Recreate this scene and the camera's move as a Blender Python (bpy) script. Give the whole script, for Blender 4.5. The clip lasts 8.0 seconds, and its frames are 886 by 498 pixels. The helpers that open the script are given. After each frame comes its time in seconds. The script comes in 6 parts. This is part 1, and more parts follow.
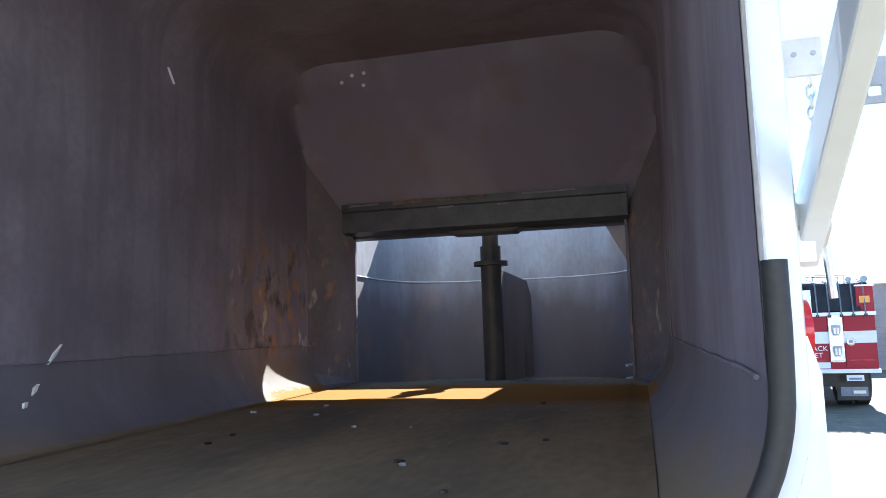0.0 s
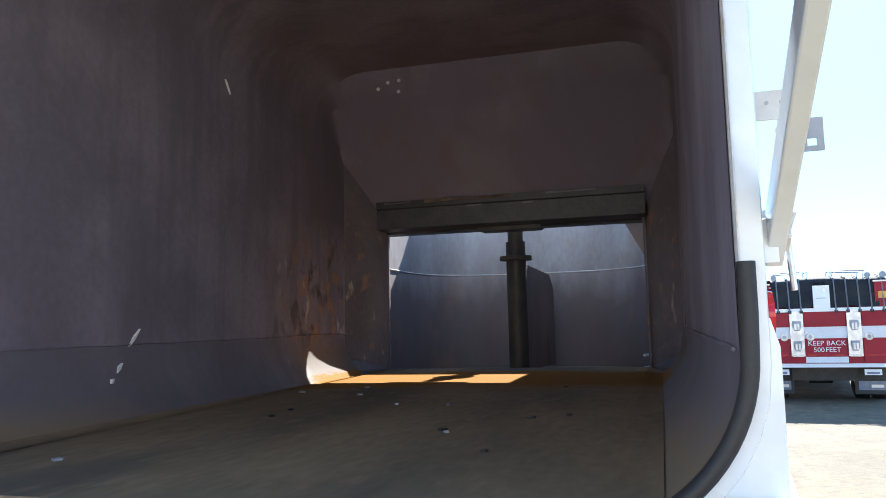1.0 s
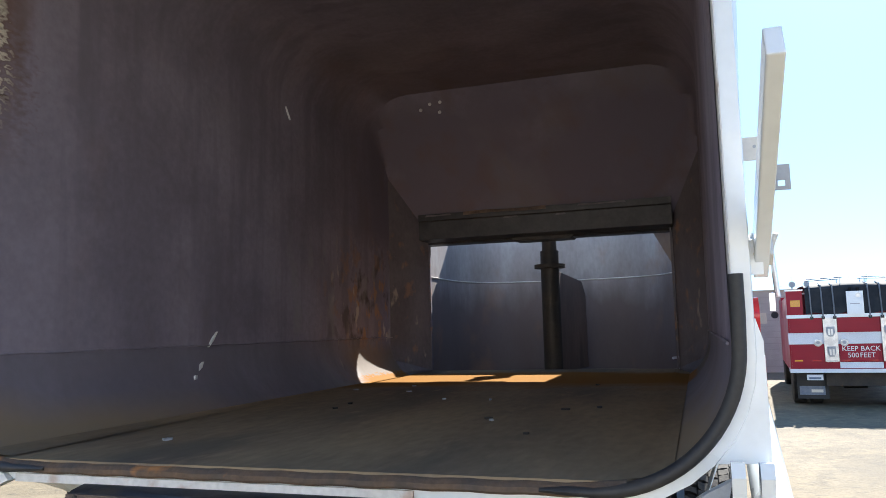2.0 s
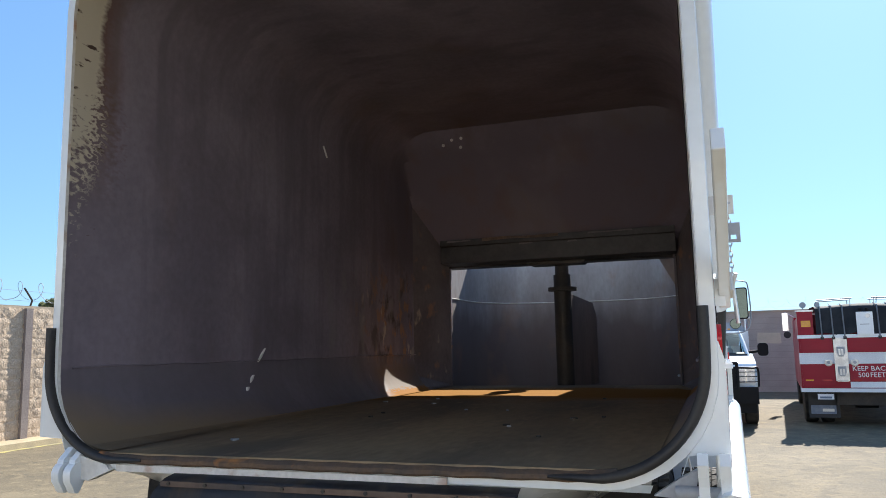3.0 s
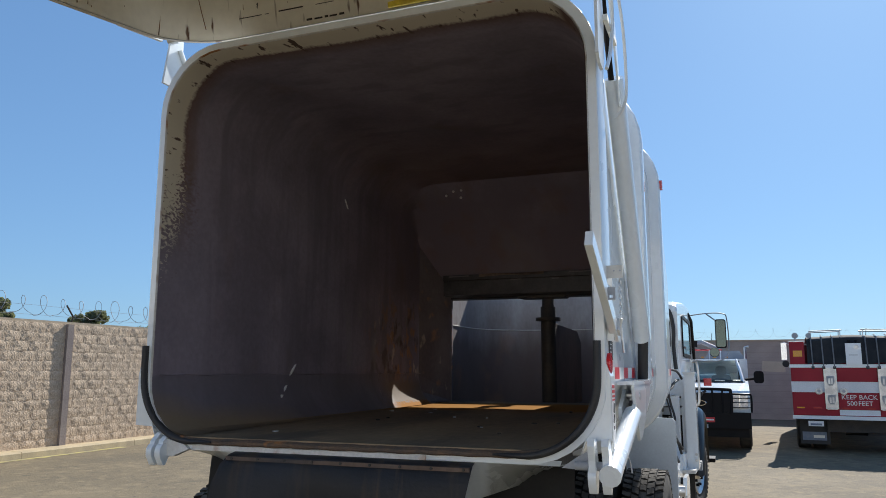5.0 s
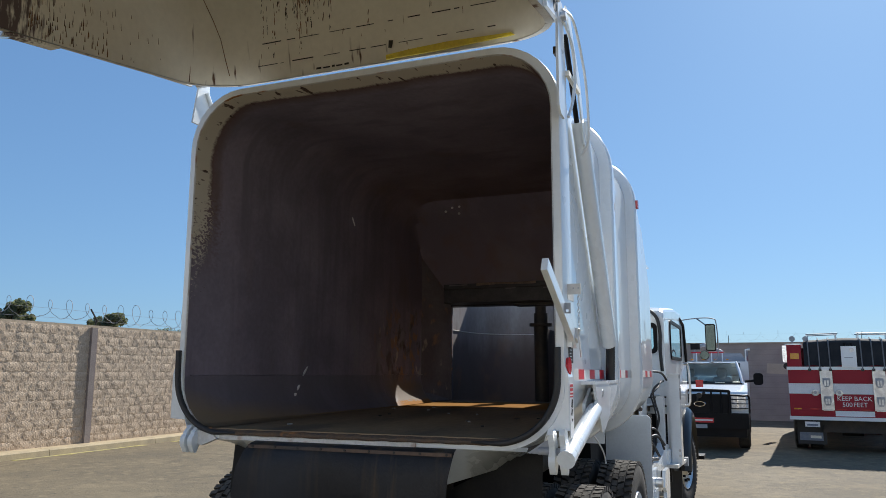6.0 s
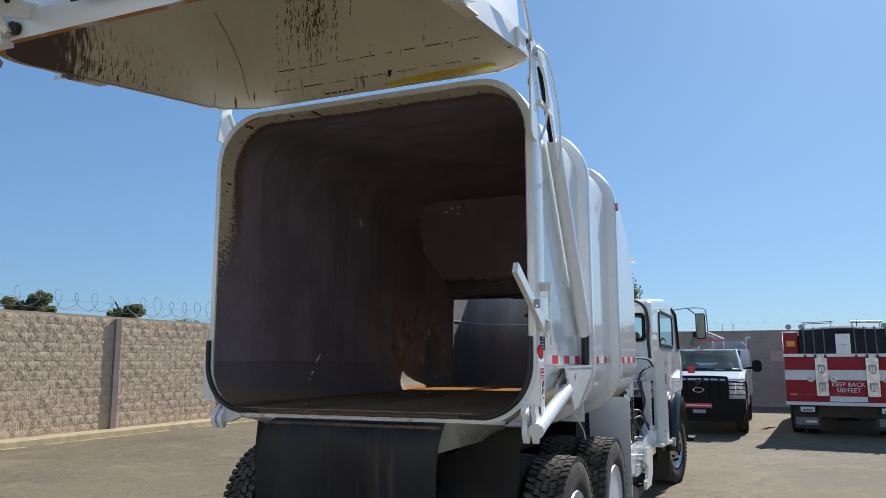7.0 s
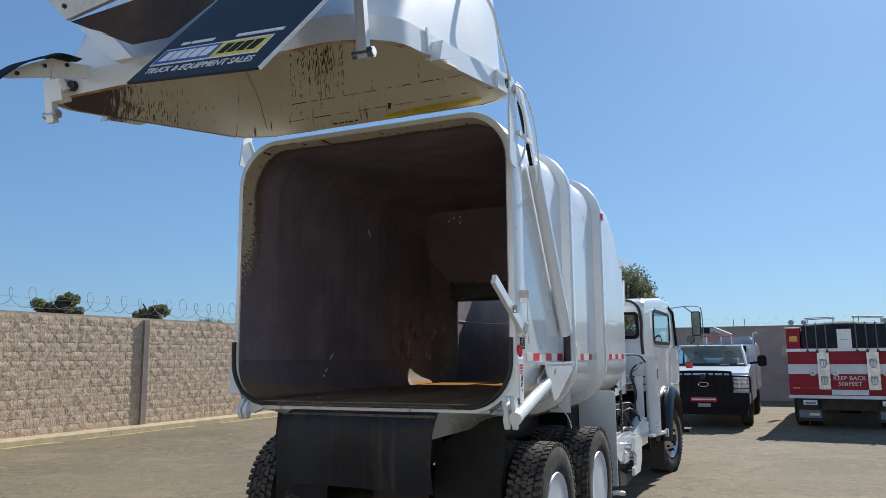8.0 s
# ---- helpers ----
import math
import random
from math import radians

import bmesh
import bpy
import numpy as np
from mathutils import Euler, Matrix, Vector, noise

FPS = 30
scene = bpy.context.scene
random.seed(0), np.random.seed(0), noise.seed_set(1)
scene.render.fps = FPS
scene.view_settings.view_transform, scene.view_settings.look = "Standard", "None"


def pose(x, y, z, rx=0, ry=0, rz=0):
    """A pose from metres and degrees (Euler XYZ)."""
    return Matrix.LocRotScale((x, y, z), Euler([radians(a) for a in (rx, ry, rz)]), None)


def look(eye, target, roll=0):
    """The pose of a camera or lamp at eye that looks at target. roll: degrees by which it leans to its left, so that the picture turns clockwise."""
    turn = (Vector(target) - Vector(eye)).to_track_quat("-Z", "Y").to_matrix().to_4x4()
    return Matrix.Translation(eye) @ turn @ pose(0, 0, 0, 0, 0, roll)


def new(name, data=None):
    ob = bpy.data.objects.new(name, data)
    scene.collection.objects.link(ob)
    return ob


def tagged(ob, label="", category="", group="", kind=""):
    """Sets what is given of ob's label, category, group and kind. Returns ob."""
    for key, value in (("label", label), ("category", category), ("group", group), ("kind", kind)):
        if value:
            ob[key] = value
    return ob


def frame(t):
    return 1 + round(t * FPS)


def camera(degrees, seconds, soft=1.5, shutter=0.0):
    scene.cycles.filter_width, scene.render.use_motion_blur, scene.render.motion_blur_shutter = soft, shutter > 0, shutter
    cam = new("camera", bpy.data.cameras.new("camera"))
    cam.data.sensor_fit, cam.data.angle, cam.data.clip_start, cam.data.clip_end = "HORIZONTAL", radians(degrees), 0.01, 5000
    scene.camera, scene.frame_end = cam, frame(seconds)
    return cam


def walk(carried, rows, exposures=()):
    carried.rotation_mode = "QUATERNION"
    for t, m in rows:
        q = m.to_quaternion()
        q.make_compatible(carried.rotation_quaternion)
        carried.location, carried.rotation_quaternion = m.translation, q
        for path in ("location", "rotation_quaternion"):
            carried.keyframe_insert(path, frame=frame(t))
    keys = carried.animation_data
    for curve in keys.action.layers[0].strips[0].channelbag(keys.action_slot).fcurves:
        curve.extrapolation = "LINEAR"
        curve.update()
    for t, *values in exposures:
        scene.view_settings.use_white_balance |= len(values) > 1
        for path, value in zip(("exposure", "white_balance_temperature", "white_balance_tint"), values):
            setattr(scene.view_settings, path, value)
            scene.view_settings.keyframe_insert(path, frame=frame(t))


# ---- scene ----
cam = camera(60.7, 8.0, 0.6)
PATH = [
    (0, (1.028, -1.075, 1.773), (0.531, 0.851, 1.985), -1.8),
    (0.5, (1.031, -1.276, 1.772), (0.516, 0.646, 1.976), -1.4),
    (1, (1.055, -1.431, 1.755), (0.507, 0.483, 1.95), -1.4),
    (1.5, (1.085, -1.609, 1.74), (0.489, 0.29, 1.937), -1.4),
    (3, (1.229, -2.284, 1.744), (0.566, -0.415, 2.004), -1.1),
    (3.5, (1.341, -2.519, 1.724), (0.656, -0.661, 1.998), -0.5),
    (4, (1.473, -2.73, 1.73), (0.788, -0.873, 2.021), -0.0),
    (4.5, (1.594, -2.994, 1.724), (0.904, -1.143, 2.033), 0.1),
    (6, (2.107, -3.813, 1.722), (1.369, -1.983, 2.043), 0.2),
    (6.5, (2.289, -4.136, 1.715), (1.542, -2.307, 2.023), 0.2),
    (7, (2.498, -4.411, 1.703), (1.726, -2.589, 1.996), -0.0),
    (7.5, (2.737, -4.705, 1.715), (1.94, -2.893, 2.001), -0.2),
    (8, (2.962, -5.002, 1.711), (2.142, -3.199, 1.996), -0.4),
]
EXPOSURES = [(0, 2.5, 5650, 9), (0.5, 2.1, 5700, 9), (1.0, 2.15, 6000, 10), (1.5, 2.1, 6150, 11), (3, 1.36, 6350, 11), (4.5, 0.84, 6350, 11), (6, 0.64, 6350, 11), (8, 0.6, 6350, 11)]
walk(cam, [(t, look(eye, target, roll)) for t, eye, target, roll in PATH], EXPOSURES)

# ---- light: clear sky and one sun ahead of the truck, a little to its right ----
SUN = Vector((0.215, 1.0, 0.77)).normalized()
world = bpy.data.worlds.new("sky")
scene.world = world
world.use_nodes = True
wn = world.node_tree.nodes
sky = wn.new("ShaderNodeTexSky")
sky.sky_type, sky.sun_disc = "NISHITA", False
sky.sun_elevation, sky.sun_rotation = math.asin(SUN.z), math.atan2(SUN.x, SUN.y)
sky.air_density, sky.dust_density, sky.ozone_density = 1.0, 0.4, 2.2
even = wn.new("ShaderNodeGamma")
even.inputs["Gamma"].default_value = 0.55
deep = wn.new("ShaderNodeMix")
deep.data_type, deep.blend_type = "RGBA", "MULTIPLY"
deep.inputs["Factor"].default_value, deep.inputs["B"].default_value = 1.0, (0.515, 0.79, 1.10, 1)
world.node_tree.links.new(sky.outputs[0], even.inputs["Color"])
world.node_tree.links.new(even.outputs[0], deep.inputs["A"])
world.node_tree.links.new(deep.outputs["Result"], wn["Background"].inputs[0])
wn["Background"].inputs[1].default_value = 0.148
sun = new("sun", bpy.data.lights.new("sun", "SUN"))
sun.data.energy, sun.data.angle, sun.data.color = 4.1, radians(0.53), (1.0, 0.95, 0.86)
sun.matrix_world = look((0, 0, 30), Vector((0, 0, 30)) - SUN)

# ---- small builders ----
def part(name, bm, material, parent, label="", smooth=False, bevel=0.0, m=None):
    """Links a bmesh as one mesh object under parent."""
    if bevel:
        bmesh.ops.bevel(bm, geom=[e for e in bm.edges if len(e.link_faces) == 2 and e.calc_face_angle(0) > 0.6], offset=bevel, segments=2, profile=0.6, affect="EDGES", clamp_overlap=True)
    bmesh.ops.recalc_face_normals(bm, faces=bm.faces)
    me = bpy.data.meshes.new(name)
    bm.to_mesh(me)
    bm.free()
    for k in material if isinstance(material, (list, tuple)) else [material]:
        me.materials.append(k)
    if smooth:
        for p in me.polygons:
            p.use_smooth = True
        me.set_sharp_from_angle(angle=radians(38))
    ob = new(name, me)
    if m is not None:
        ob.matrix_basis = m
    if parent:
        ob.parent = parent
    if label:
        ob["label"] = label
    return ob


def thing(name, at, label, category, group="", rz=0.0):
    ob = new(name)
    ob.empty_display_size = 0.2
    ob.matrix_basis = pose(*at, 0, 0, rz)
    return tagged(ob, label, category, group)


def B():
    return bmesh.new()


def box(bm, x0, x1, y0, y1, z0, z1, m=None):
    v = [bm.verts.new(p) for p in ((x0, y0, z0), (x1, y0, z0), (x1, y1, z0), (x0, y1, z0), (x0, y0, z1), (x1, y0, z1), (x1, y1, z1), (x0, y1, z1))]
    for f in ((3, 2, 1, 0), (4, 5, 6, 7), (0, 1, 5, 4), (1, 2, 6, 5), (2, 3, 7, 6), (3, 0, 4, 7)):
        bm.faces.new([v[i] for i in f])
    if m is not None:
        bmesh.ops.transform(bm, matrix=m, verts=v)
    return bm


def prism(bm, pts, axis, a, b):
    """A polygon of two coordinates, drawn out along axis from a to b."""
    def at(p, c):
        return {"x": (c, p[0], p[1]), "y": (p[0], c, p[1]), "z": (p[0], p[1], c)}[axis]
    lo = [bm.verts.new(at(p, a)) for p in pts]
    hi = [bm.verts.new(at(p, b)) for p in pts]
    n = len(pts)
    bm.faces.new(lo)
    bm.faces.new(hi[::-1])
    for i in range(n):
        bm.faces.new((lo[i], hi[i], hi[(i + 1) % n], lo[(i + 1) % n]))
    return bm


def loft(bm, rings, cap0=False, cap1=False, closed=True):
    """Skin over rings of equally many points."""
    vs = [[bm.verts.new(p) for p in r] for r in rings]
    n = len(rings[0])
    for a, b in zip(vs, vs[1:]):
        for i in range(n if closed else n - 1):
            bm.faces.new((a[i], a[(i + 1) % n], b[(i + 1) % n], b[i]))
    if cap0:
        bm.faces.new(vs[0][::-1])
    if cap1:
        bm.faces.new(vs[-1])
    return vs


def circle_at(c, d, r, seg):
    d = Vector(d).normalized()
    s = d.orthogonal().normalized()
    t = d.cross(s)
    return [Vector(c) + r * (math.cos(k * math.tau / seg) * s + math.sin(k * math.tau / seg) * t) for k in range(seg)]


def cyl(bm, p0, p1, r, seg=16, r1=None):
    d = Vector(p1) - Vector(p0)
    loft(bm, [circle_at(p0, d, r, seg), circle_at(p1, d, r if r1 is None else r1, seg)], True, True)
    return bm


def tube(bm, pts, r, seg=8):
    pts = [Vector(p) for p in pts]
    rings, s = [], None
    for i, p in enumerate(pts):
        d = (pts[min(i + 1, len(pts) - 1)] - pts[max(i - 1, 0)]).normalized()
        s = d.orthogonal().normalized() if s is None else (s - s.dot(d) * d).normalized()
        t = d.cross(s)
        rings.append([p + r * (math.cos(k * math.tau / seg) * s + math.sin(k * math.tau / seg) * t) for k in range(seg)])
    loft(bm, rings, True, True)
    return bm


def spline(pts, n=8):
    """Points of a smooth line through pts."""
    pts = [Vector(p) for p in pts]
    out = []
    for i in range(len(pts) - 1):
        a, b, c, d = pts[max(i - 1, 0)], pts[i], pts[i + 1], pts[min(i + 2, len(pts) - 1)]
        for k in range(n):
            u = k / n
            out.append(0.5 * (2 * b + (c - a) * u + (2 * a - 5 * b + 4 * c - d) * u * u + (3 * b - a - 3 * c + d) * u ** 3))
    return out + [pts[-1]]


def rrect(x0, x1, z0, z1, r, n=7, rt=None):
    """A rounded rectangle as points; rt: the radius of the upper corners."""
    rt = r if rt is None else rt
    out = []
    for cx, cz, a, q in ((x1 - r, z0 + r, -90, r), (x1 - rt, z1 - rt, 0, rt), (x0 + rt, z1 - rt, 90, rt), (x0 + r, z0 + r, 180, r)):
        for k in range(n + 1):
            w = radians(a + 90 * k / n)
            out.append((cx + q * math.cos(w), cz + q * math.sin(w)))
    return out


def words(name, text, size, material, parent, m, label=""):
    """Raised letters, size high, in the xy plane of m."""
    cu = bpy.data.curves.new(name, "FONT")
    cu.body, cu.size, cu.extrude, cu.align_x, cu.align_y, cu.resolution_u = text, size, 0.0015, "CENTER", "CENTER", 3
    tmp = bpy.data.objects.new("tmp", cu)
    me = bpy.data.meshes.new_from_object(tmp)
    bpy.data.objects.remove(tmp)
    me.materials.clear()
    me.materials.append(material)
    ob = new(name, me)
    ob.matrix_basis = m
    ob.parent = parent
    if label:
        ob["label"] = label
    return ob

# ---- materials ----
def mat(name, c1, c2=None, rough=0.5, metal=0.0, scale=2.5, fine=60.0, bump=0.08, amount=0.5, spread=0.12, speck=0.12, coat=0.0, stretch=(1, 1, 1), vary=0.0, dist=0.01, spec=0.5):
    """A surface of two colours in broad patches, with fine grain, relief and uneven gloss."""
    k = bpy.data.materials.new(name)
    k.use_nodes = True
    n, l = k.node_tree.nodes, k.node_tree.links
    p = n["Principled BSDF"]
    co = n.new("ShaderNodeTexCoord")
    mp = n.new("ShaderNodeMapping")
    mp.inputs["Scale"].default_value = stretch
    l.new(co.outputs["Object"], mp.inputs[0])
    broad, grain = n.new("ShaderNodeTexNoise"), n.new("ShaderNodeTexNoise")
    for t, s, d in ((broad, scale, 5), (grain, fine, 4)):
        t.inputs["Scale"].default_value, t.inputs["Detail"].default_value = s, d
        l.new(mp.outputs[0], t.inputs["Vector"])
    rp = n.new("ShaderNodeMapRange")
    rp.inputs["From Min"].default_value, rp.inputs["From Max"].default_value = amount - spread, amount + spread
    l.new(broad.outputs[0], rp.inputs[0])
    mx = n.new("ShaderNodeMix")
    mx.data_type = "RGBA"
    mx.inputs["A"].default_value, mx.inputs["B"].default_value = (*c1, 1), (*(c2 or c1), 1)
    l.new(rp.outputs[0], mx.inputs["Factor"])
    hv = n.new("ShaderNodeHueSaturation")
    mr = n.new("ShaderNodeMapRange")
    mr.inputs["To Min"].default_value, mr.inputs["To Max"].default_value = 1 - speck * 2, 1 + speck * 2
    l.new(grain.outputs[0], mr.inputs[0])
    if vary:
        oi = n.new("ShaderNodeObjectInfo")
        vr = n.new("ShaderNodeMapRange")
        vr.inputs["To Min"].default_value, vr.inputs["To Max"].default_value = 1 - vary, 1 + vary
        l.new(oi.outputs["Random"], vr.inputs[0])
        mu = n.new("ShaderNodeMath")
        mu.operation = "MULTIPLY"
        l.new(mr.outputs[0], mu.inputs[0])
        l.new(vr.outputs[0], mu.inputs[1])
        l.new(mu.outputs[0], hv.inputs["Value"])
    else:
        l.new(mr.outputs[0], hv.inputs["Value"])
    l.new(mx.outputs["Result"], hv.inputs["Color"])
    l.new(hv.outputs[0], p.inputs["Base Color"])
    rr = n.new("ShaderNodeMapRange")
    rr.inputs["To Min"].default_value, rr.inputs["To Max"].default_value = max(rough - 0.12, 0.02), min(rough + 0.12, 1)
    l.new(broad.outputs[0], rr.inputs[0])
    l.new(rr.outputs[0], p.inputs["Roughness"])
    p.inputs["Metallic"].default_value = metal
    p.inputs["Coat Weight"].default_value = coat
    p.inputs["Specular IOR Level"].default_value = spec
    if bump:
        bp = n.new("ShaderNodeBump")
        bp.inputs["Strength"].default_value, bp.inputs["Distance"].default_value = bump, dist
        l.new(grain.outputs[0], bp.inputs["Height"])
        l.new(bp.outputs[0], p.inputs["Normal"])
    return k


def layer(k, colour, rough, mask):
    """Lays a second colour over material k where mask(n, l), a socket from 0 to 1, is high."""
    n, l = k.node_tree.nodes, k.node_tree.links
    p = n["Principled BSDF"]
    for slot, value in (("Base Color", (*colour, 1)), ("Roughness", rough)):
        old = p.inputs[slot].links[0].from_socket
        m = n.new("ShaderNodeMix")
        m.data_type = "RGBA" if slot == "Base Color" else "FLOAT"
        ends = [s for s in m.inputs if s.enabled]
        l.new(mask, ends[0])
        l.new(old, ends[1])
        ends[2].default_value = value
        l.new([s for s in m.outputs if s.enabled][0], p.inputs[slot])
    return k


def math_node(k, op, a, b=None):
    n = k.node_tree.nodes.new("ShaderNodeMath")
    n.operation = op
    for i, v in enumerate((a, b)):
        if v is None:
            continue
        if isinstance(v, (int, float)):
            n.inputs[i].default_value = v
        else:
            k.node_tree.links.new(v, n.inputs[i])
    return n.outputs[0]


def ramp(k, v, lo, hi):
    n = k.node_tree.nodes.new("ShaderNodeMapRange")
    n.inputs["From Min"].default_value, n.inputs["From Max"].default_value = lo, hi
    k.node_tree.links.new(v, n.inputs[0])
    return n.outputs[0]


def noise_of(k, scale, stretch=(1, 1, 1), detail=4):
    n, l = k.node_tree.nodes, k.node_tree.links
    co, mp, t = n.new("ShaderNodeTexCoord"), n.new("ShaderNodeMapping"), n.new("ShaderNodeTexNoise")
    mp.inputs["Scale"].default_value = stretch
    t.inputs["Scale"].default_value, t.inputs["Detail"].default_value = scale, detail
    l.new(co.outputs["Object"], mp.inputs[0])
    l.new(mp.outputs[0], t.inputs["Vector"])
    return t.outputs[0]


def xyz(k):
    n, l = k.node_tree.nodes, k.node_tree.links
    co, s = n.new("ShaderNodeTexCoord"), n.new("ShaderNodeSeparateXYZ")
    l.new(co.outputs["Object"], s.inputs[0])
    return s.outputs


WHITE = mat("white_truck_paint", (0.785, 0.832, 0.855), (0.74, 0.78, 0.795), 0.3, scale=1.3, fine=30, bump=0.012, speck=0.03, coat=0.8)
DUSTY = mat("dusty_white_paint", (0.68, 0.68, 0.66), (0.56, 0.53, 0.47), 0.5, scale=5, fine=45, bump=0.05, speck=0.08)
CREAM = mat("worn_cream_primer", (0.88, 0.85, 0.75), (0.82, 0.78, 0.68), 0.6, scale=2, fine=25, bump=0.05, speck=0.04)
STEEL = mat("rusted_bare_steel", (0.272, 0.240, 0.292), (0.196, 0.172, 0.210), 0.6, scale=1.8, fine=30, bump=0.10, speck=0.10, spec=0.3)
FLOOR = mat("scoured_steel_floor", (0.310, 0.232, 0.145), (0.200, 0.158, 0.112), 0.7, scale=1.5, fine=30, bump=0.10, speck=0.14, stretch=(1, 0.35, 1), spec=0.05)
RUST = mat("orange_rust", (0.13, 0.09, 0.07), (0.085, 0.075, 0.073), 0.8, scale=6, fine=50, bump=0.4, speck=0.3)
HOPPER = mat("scuffed_hopper_steel", (0.36, 0.345, 0.35), (0.24, 0.215, 0.21), 0.55, metal=0.15, scale=1.5, fine=26, bump=0.12, speck=0.12, stretch=(1.3, 1.3, 0.6), spread=0.2)
SCUFFED = mat("scuffed_dark_steel", (0.150, 0.130, 0.138), (0.105, 0.090, 0.096), 0.65, scale=3, fine=40, bump=0.15, speck=0.12, stretch=(1, 1, 0.6))
GREASE = mat("greasy_black_beam", (0.024, 0.022, 0.024), (0.048, 0.043, 0.044), 0.5, scale=7, fine=40, bump=0.3, speck=0.25)
TANRUST = mat("tan_worn_rust", (0.34, 0.235, 0.17), (0.20, 0.14, 0.11), 0.8, scale=9, fine=60, bump=0.3, speck=0.2)
PADDLE = mat("brown_scoured_plate", (0.190, 0.140, 0.120), (0.135, 0.104, 0.096), 0.6, scale=2.2, fine=30, bump=0.12, speck=0.12, stretch=(1, 1, 0.4))
LIPRUST = mat("dark_rusty_rim", (0.075, 0.058, 0.046), (0.130, 0.082, 0.050), 0.8, scale=8, fine=60, bump=0.3, speck=0.2)
RUBBER = mat("black_rubber", (0.022, 0.022, 0.024), (0.035, 0.034, 0.033), 0.6, scale=5, fine=80, bump=0.1)
TYRE = mat("dusty_tyre_rubber", (0.013, 0.012, 0.012), (0.050, 0.045, 0.038), 0.85, scale=7, fine=60, bump=0.25, speck=0.2)
TREAD = mat("dust_grey_tread", (0.115, 0.103, 0.087), (0.058, 0.052, 0.045), 0.95, scale=9, fine=60, bump=0.25, speck=0.2)
BLACK = mat("black_paint", (0.007, 0.007, 0.008), (0.011, 0.010, 0.011), 0.5, scale=4, bump=0.03, spec=0.15)
DARK = mat("greasy_dark_steel", (0.020, 0.019, 0.018), (0.045, 0.036, 0.028), 0.6, scale=6, fine=40, bump=0.3, speck=0.25)
CHROME = mat("chrome", (0.75, 0.75, 0.76), None, 0.14, 1.0, bump=0.0, speck=0.03)
ALU = mat("scuffed_aluminium", (0.62, 0.63, 0.64), (0.5, 0.5, 0.5), 0.35, 1.0, scale=8, bump=0.05)
GREY = mat("grey_painted_steel", (0.36, 0.38, 0.41), (0.30, 0.32, 0.34), 0.5, scale=3, bump=0.04)
RED = mat("fire_red_paint", (0.34, 0.008, 0.026), (0.30, 0.007, 0.023), 0.35, scale=1.5, bump=0.01, speck=0.04, spec=0.25)
REDTAPE = mat("red_reflective_tape", (0.62, 0.02, 0.03), (0.52, 0.02, 0.03), 0.35, bump=0.02)
WHITETAPE = mat("white_reflective_tape", (0.80, 0.80, 0.80), (0.74, 0.74, 0.74), 0.35, bump=0.02)
YELLOW = mat("yellow_paint", (0.85, 0.68, 0.05), (0.74, 0.56, 0.06), 0.5, scale=8, bump=0.05)
AMBER = mat("amber_lens", (0.75, 0.32, 0.02), (0.65, 0.25, 0.02), 0.15, bump=0.0)
NAVY = mat("dark_navy_plastic", (0.009, 0.012, 0.024), (0.012, 0.016, 0.030), 0.55, bump=0.03)
BLUE = mat("blue_print", (0.04, 0.09, 0.30), None, 0.45, bump=0.0, speck=0.03)
CANVAS = mat("black_vinyl_cover", (0.026, 0.029, 0.034), (0.040, 0.043, 0.047), 0.8, scale=4, fine=90, bump=0.15, spec=0.15)
CONCRETE = mat("pale_concrete", (0.48, 0.385, 0.235), (0.40, 0.325, 0.205), 0.85, scale=3, fine=60, bump=0.3, speck=0.15)
BLOCK = mat("tan_split_face_block", (0.575, 0.448, 0.325), (0.485, 0.370, 0.262), 0.95, scale=9, fine=22, bump=0.6, speck=0.18, vary=0.05, dist=0.03)
MORTAR = mat("grey_mortar", (0.46, 0.37, 0.27), (0.38, 0.31, 0.22), 0.95, scale=6, fine=60, bump=0.4)
PLAINBLOCK = mat("brown_grey_block", (0.43, 0.36, 0.305), (0.38, 0.32, 0.27), 0.95, scale=2, fine=30, bump=0.4, speck=0.12)
PILASTER = mat("smooth_grey_block", (0.27, 0.225, 0.20), (0.23, 0.19, 0.175), 0.95, scale=2, fine=30, bump=0.4, speck=0.15)
PALE = mat("pale_bounce_wall", (0.72, 0.69, 0.64), (0.66, 0.63, 0.58), 0.9, scale=1, bump=0.2)
WIRE = mat("galvanised_wire", (0.30, 0.30, 0.31), None, 0.7, 0.3, bump=0.0)
BARK = mat("bark", (0.10, 0.075, 0.05), (0.06, 0.045, 0.03), 0.9, scale=8, bump=0.5)
LEAF = mat("leaves", (0.095, 0.112, 0.060), (0.17, 0.178, 0.10), 0.6, scale=1.2, bump=0.0, speck=0.2)
n, l = LEAF.node_tree.nodes, LEAF.node_tree.links
lucent, both_sides = n.new("ShaderNodeBsdfTranslucent"), n.new("ShaderNodeMixShader")
lucent.inputs["Color"].default_value, both_sides.inputs[0].default_value = (0.26, 0.28, 0.14, 1), 0.45
l.new(n["Principled BSDF"].outputs[0], both_sides.inputs[1])
l.new(lucent.outputs[0], both_sides.inputs[2])
l.new(both_sides.outputs[0], n["Material Output"].inputs["Surface"])
ASPHALT = mat("weathered_asphalt", (0.175, 0.136, 0.077), (0.133, 0.104, 0.061), 0.92, scale=0.35, fine=25, bump=0.7, speck=0.22, dist=0.016)
k = ASPHALT
crack = noise_of(k, 0.9, (1, 1, 1), 8)
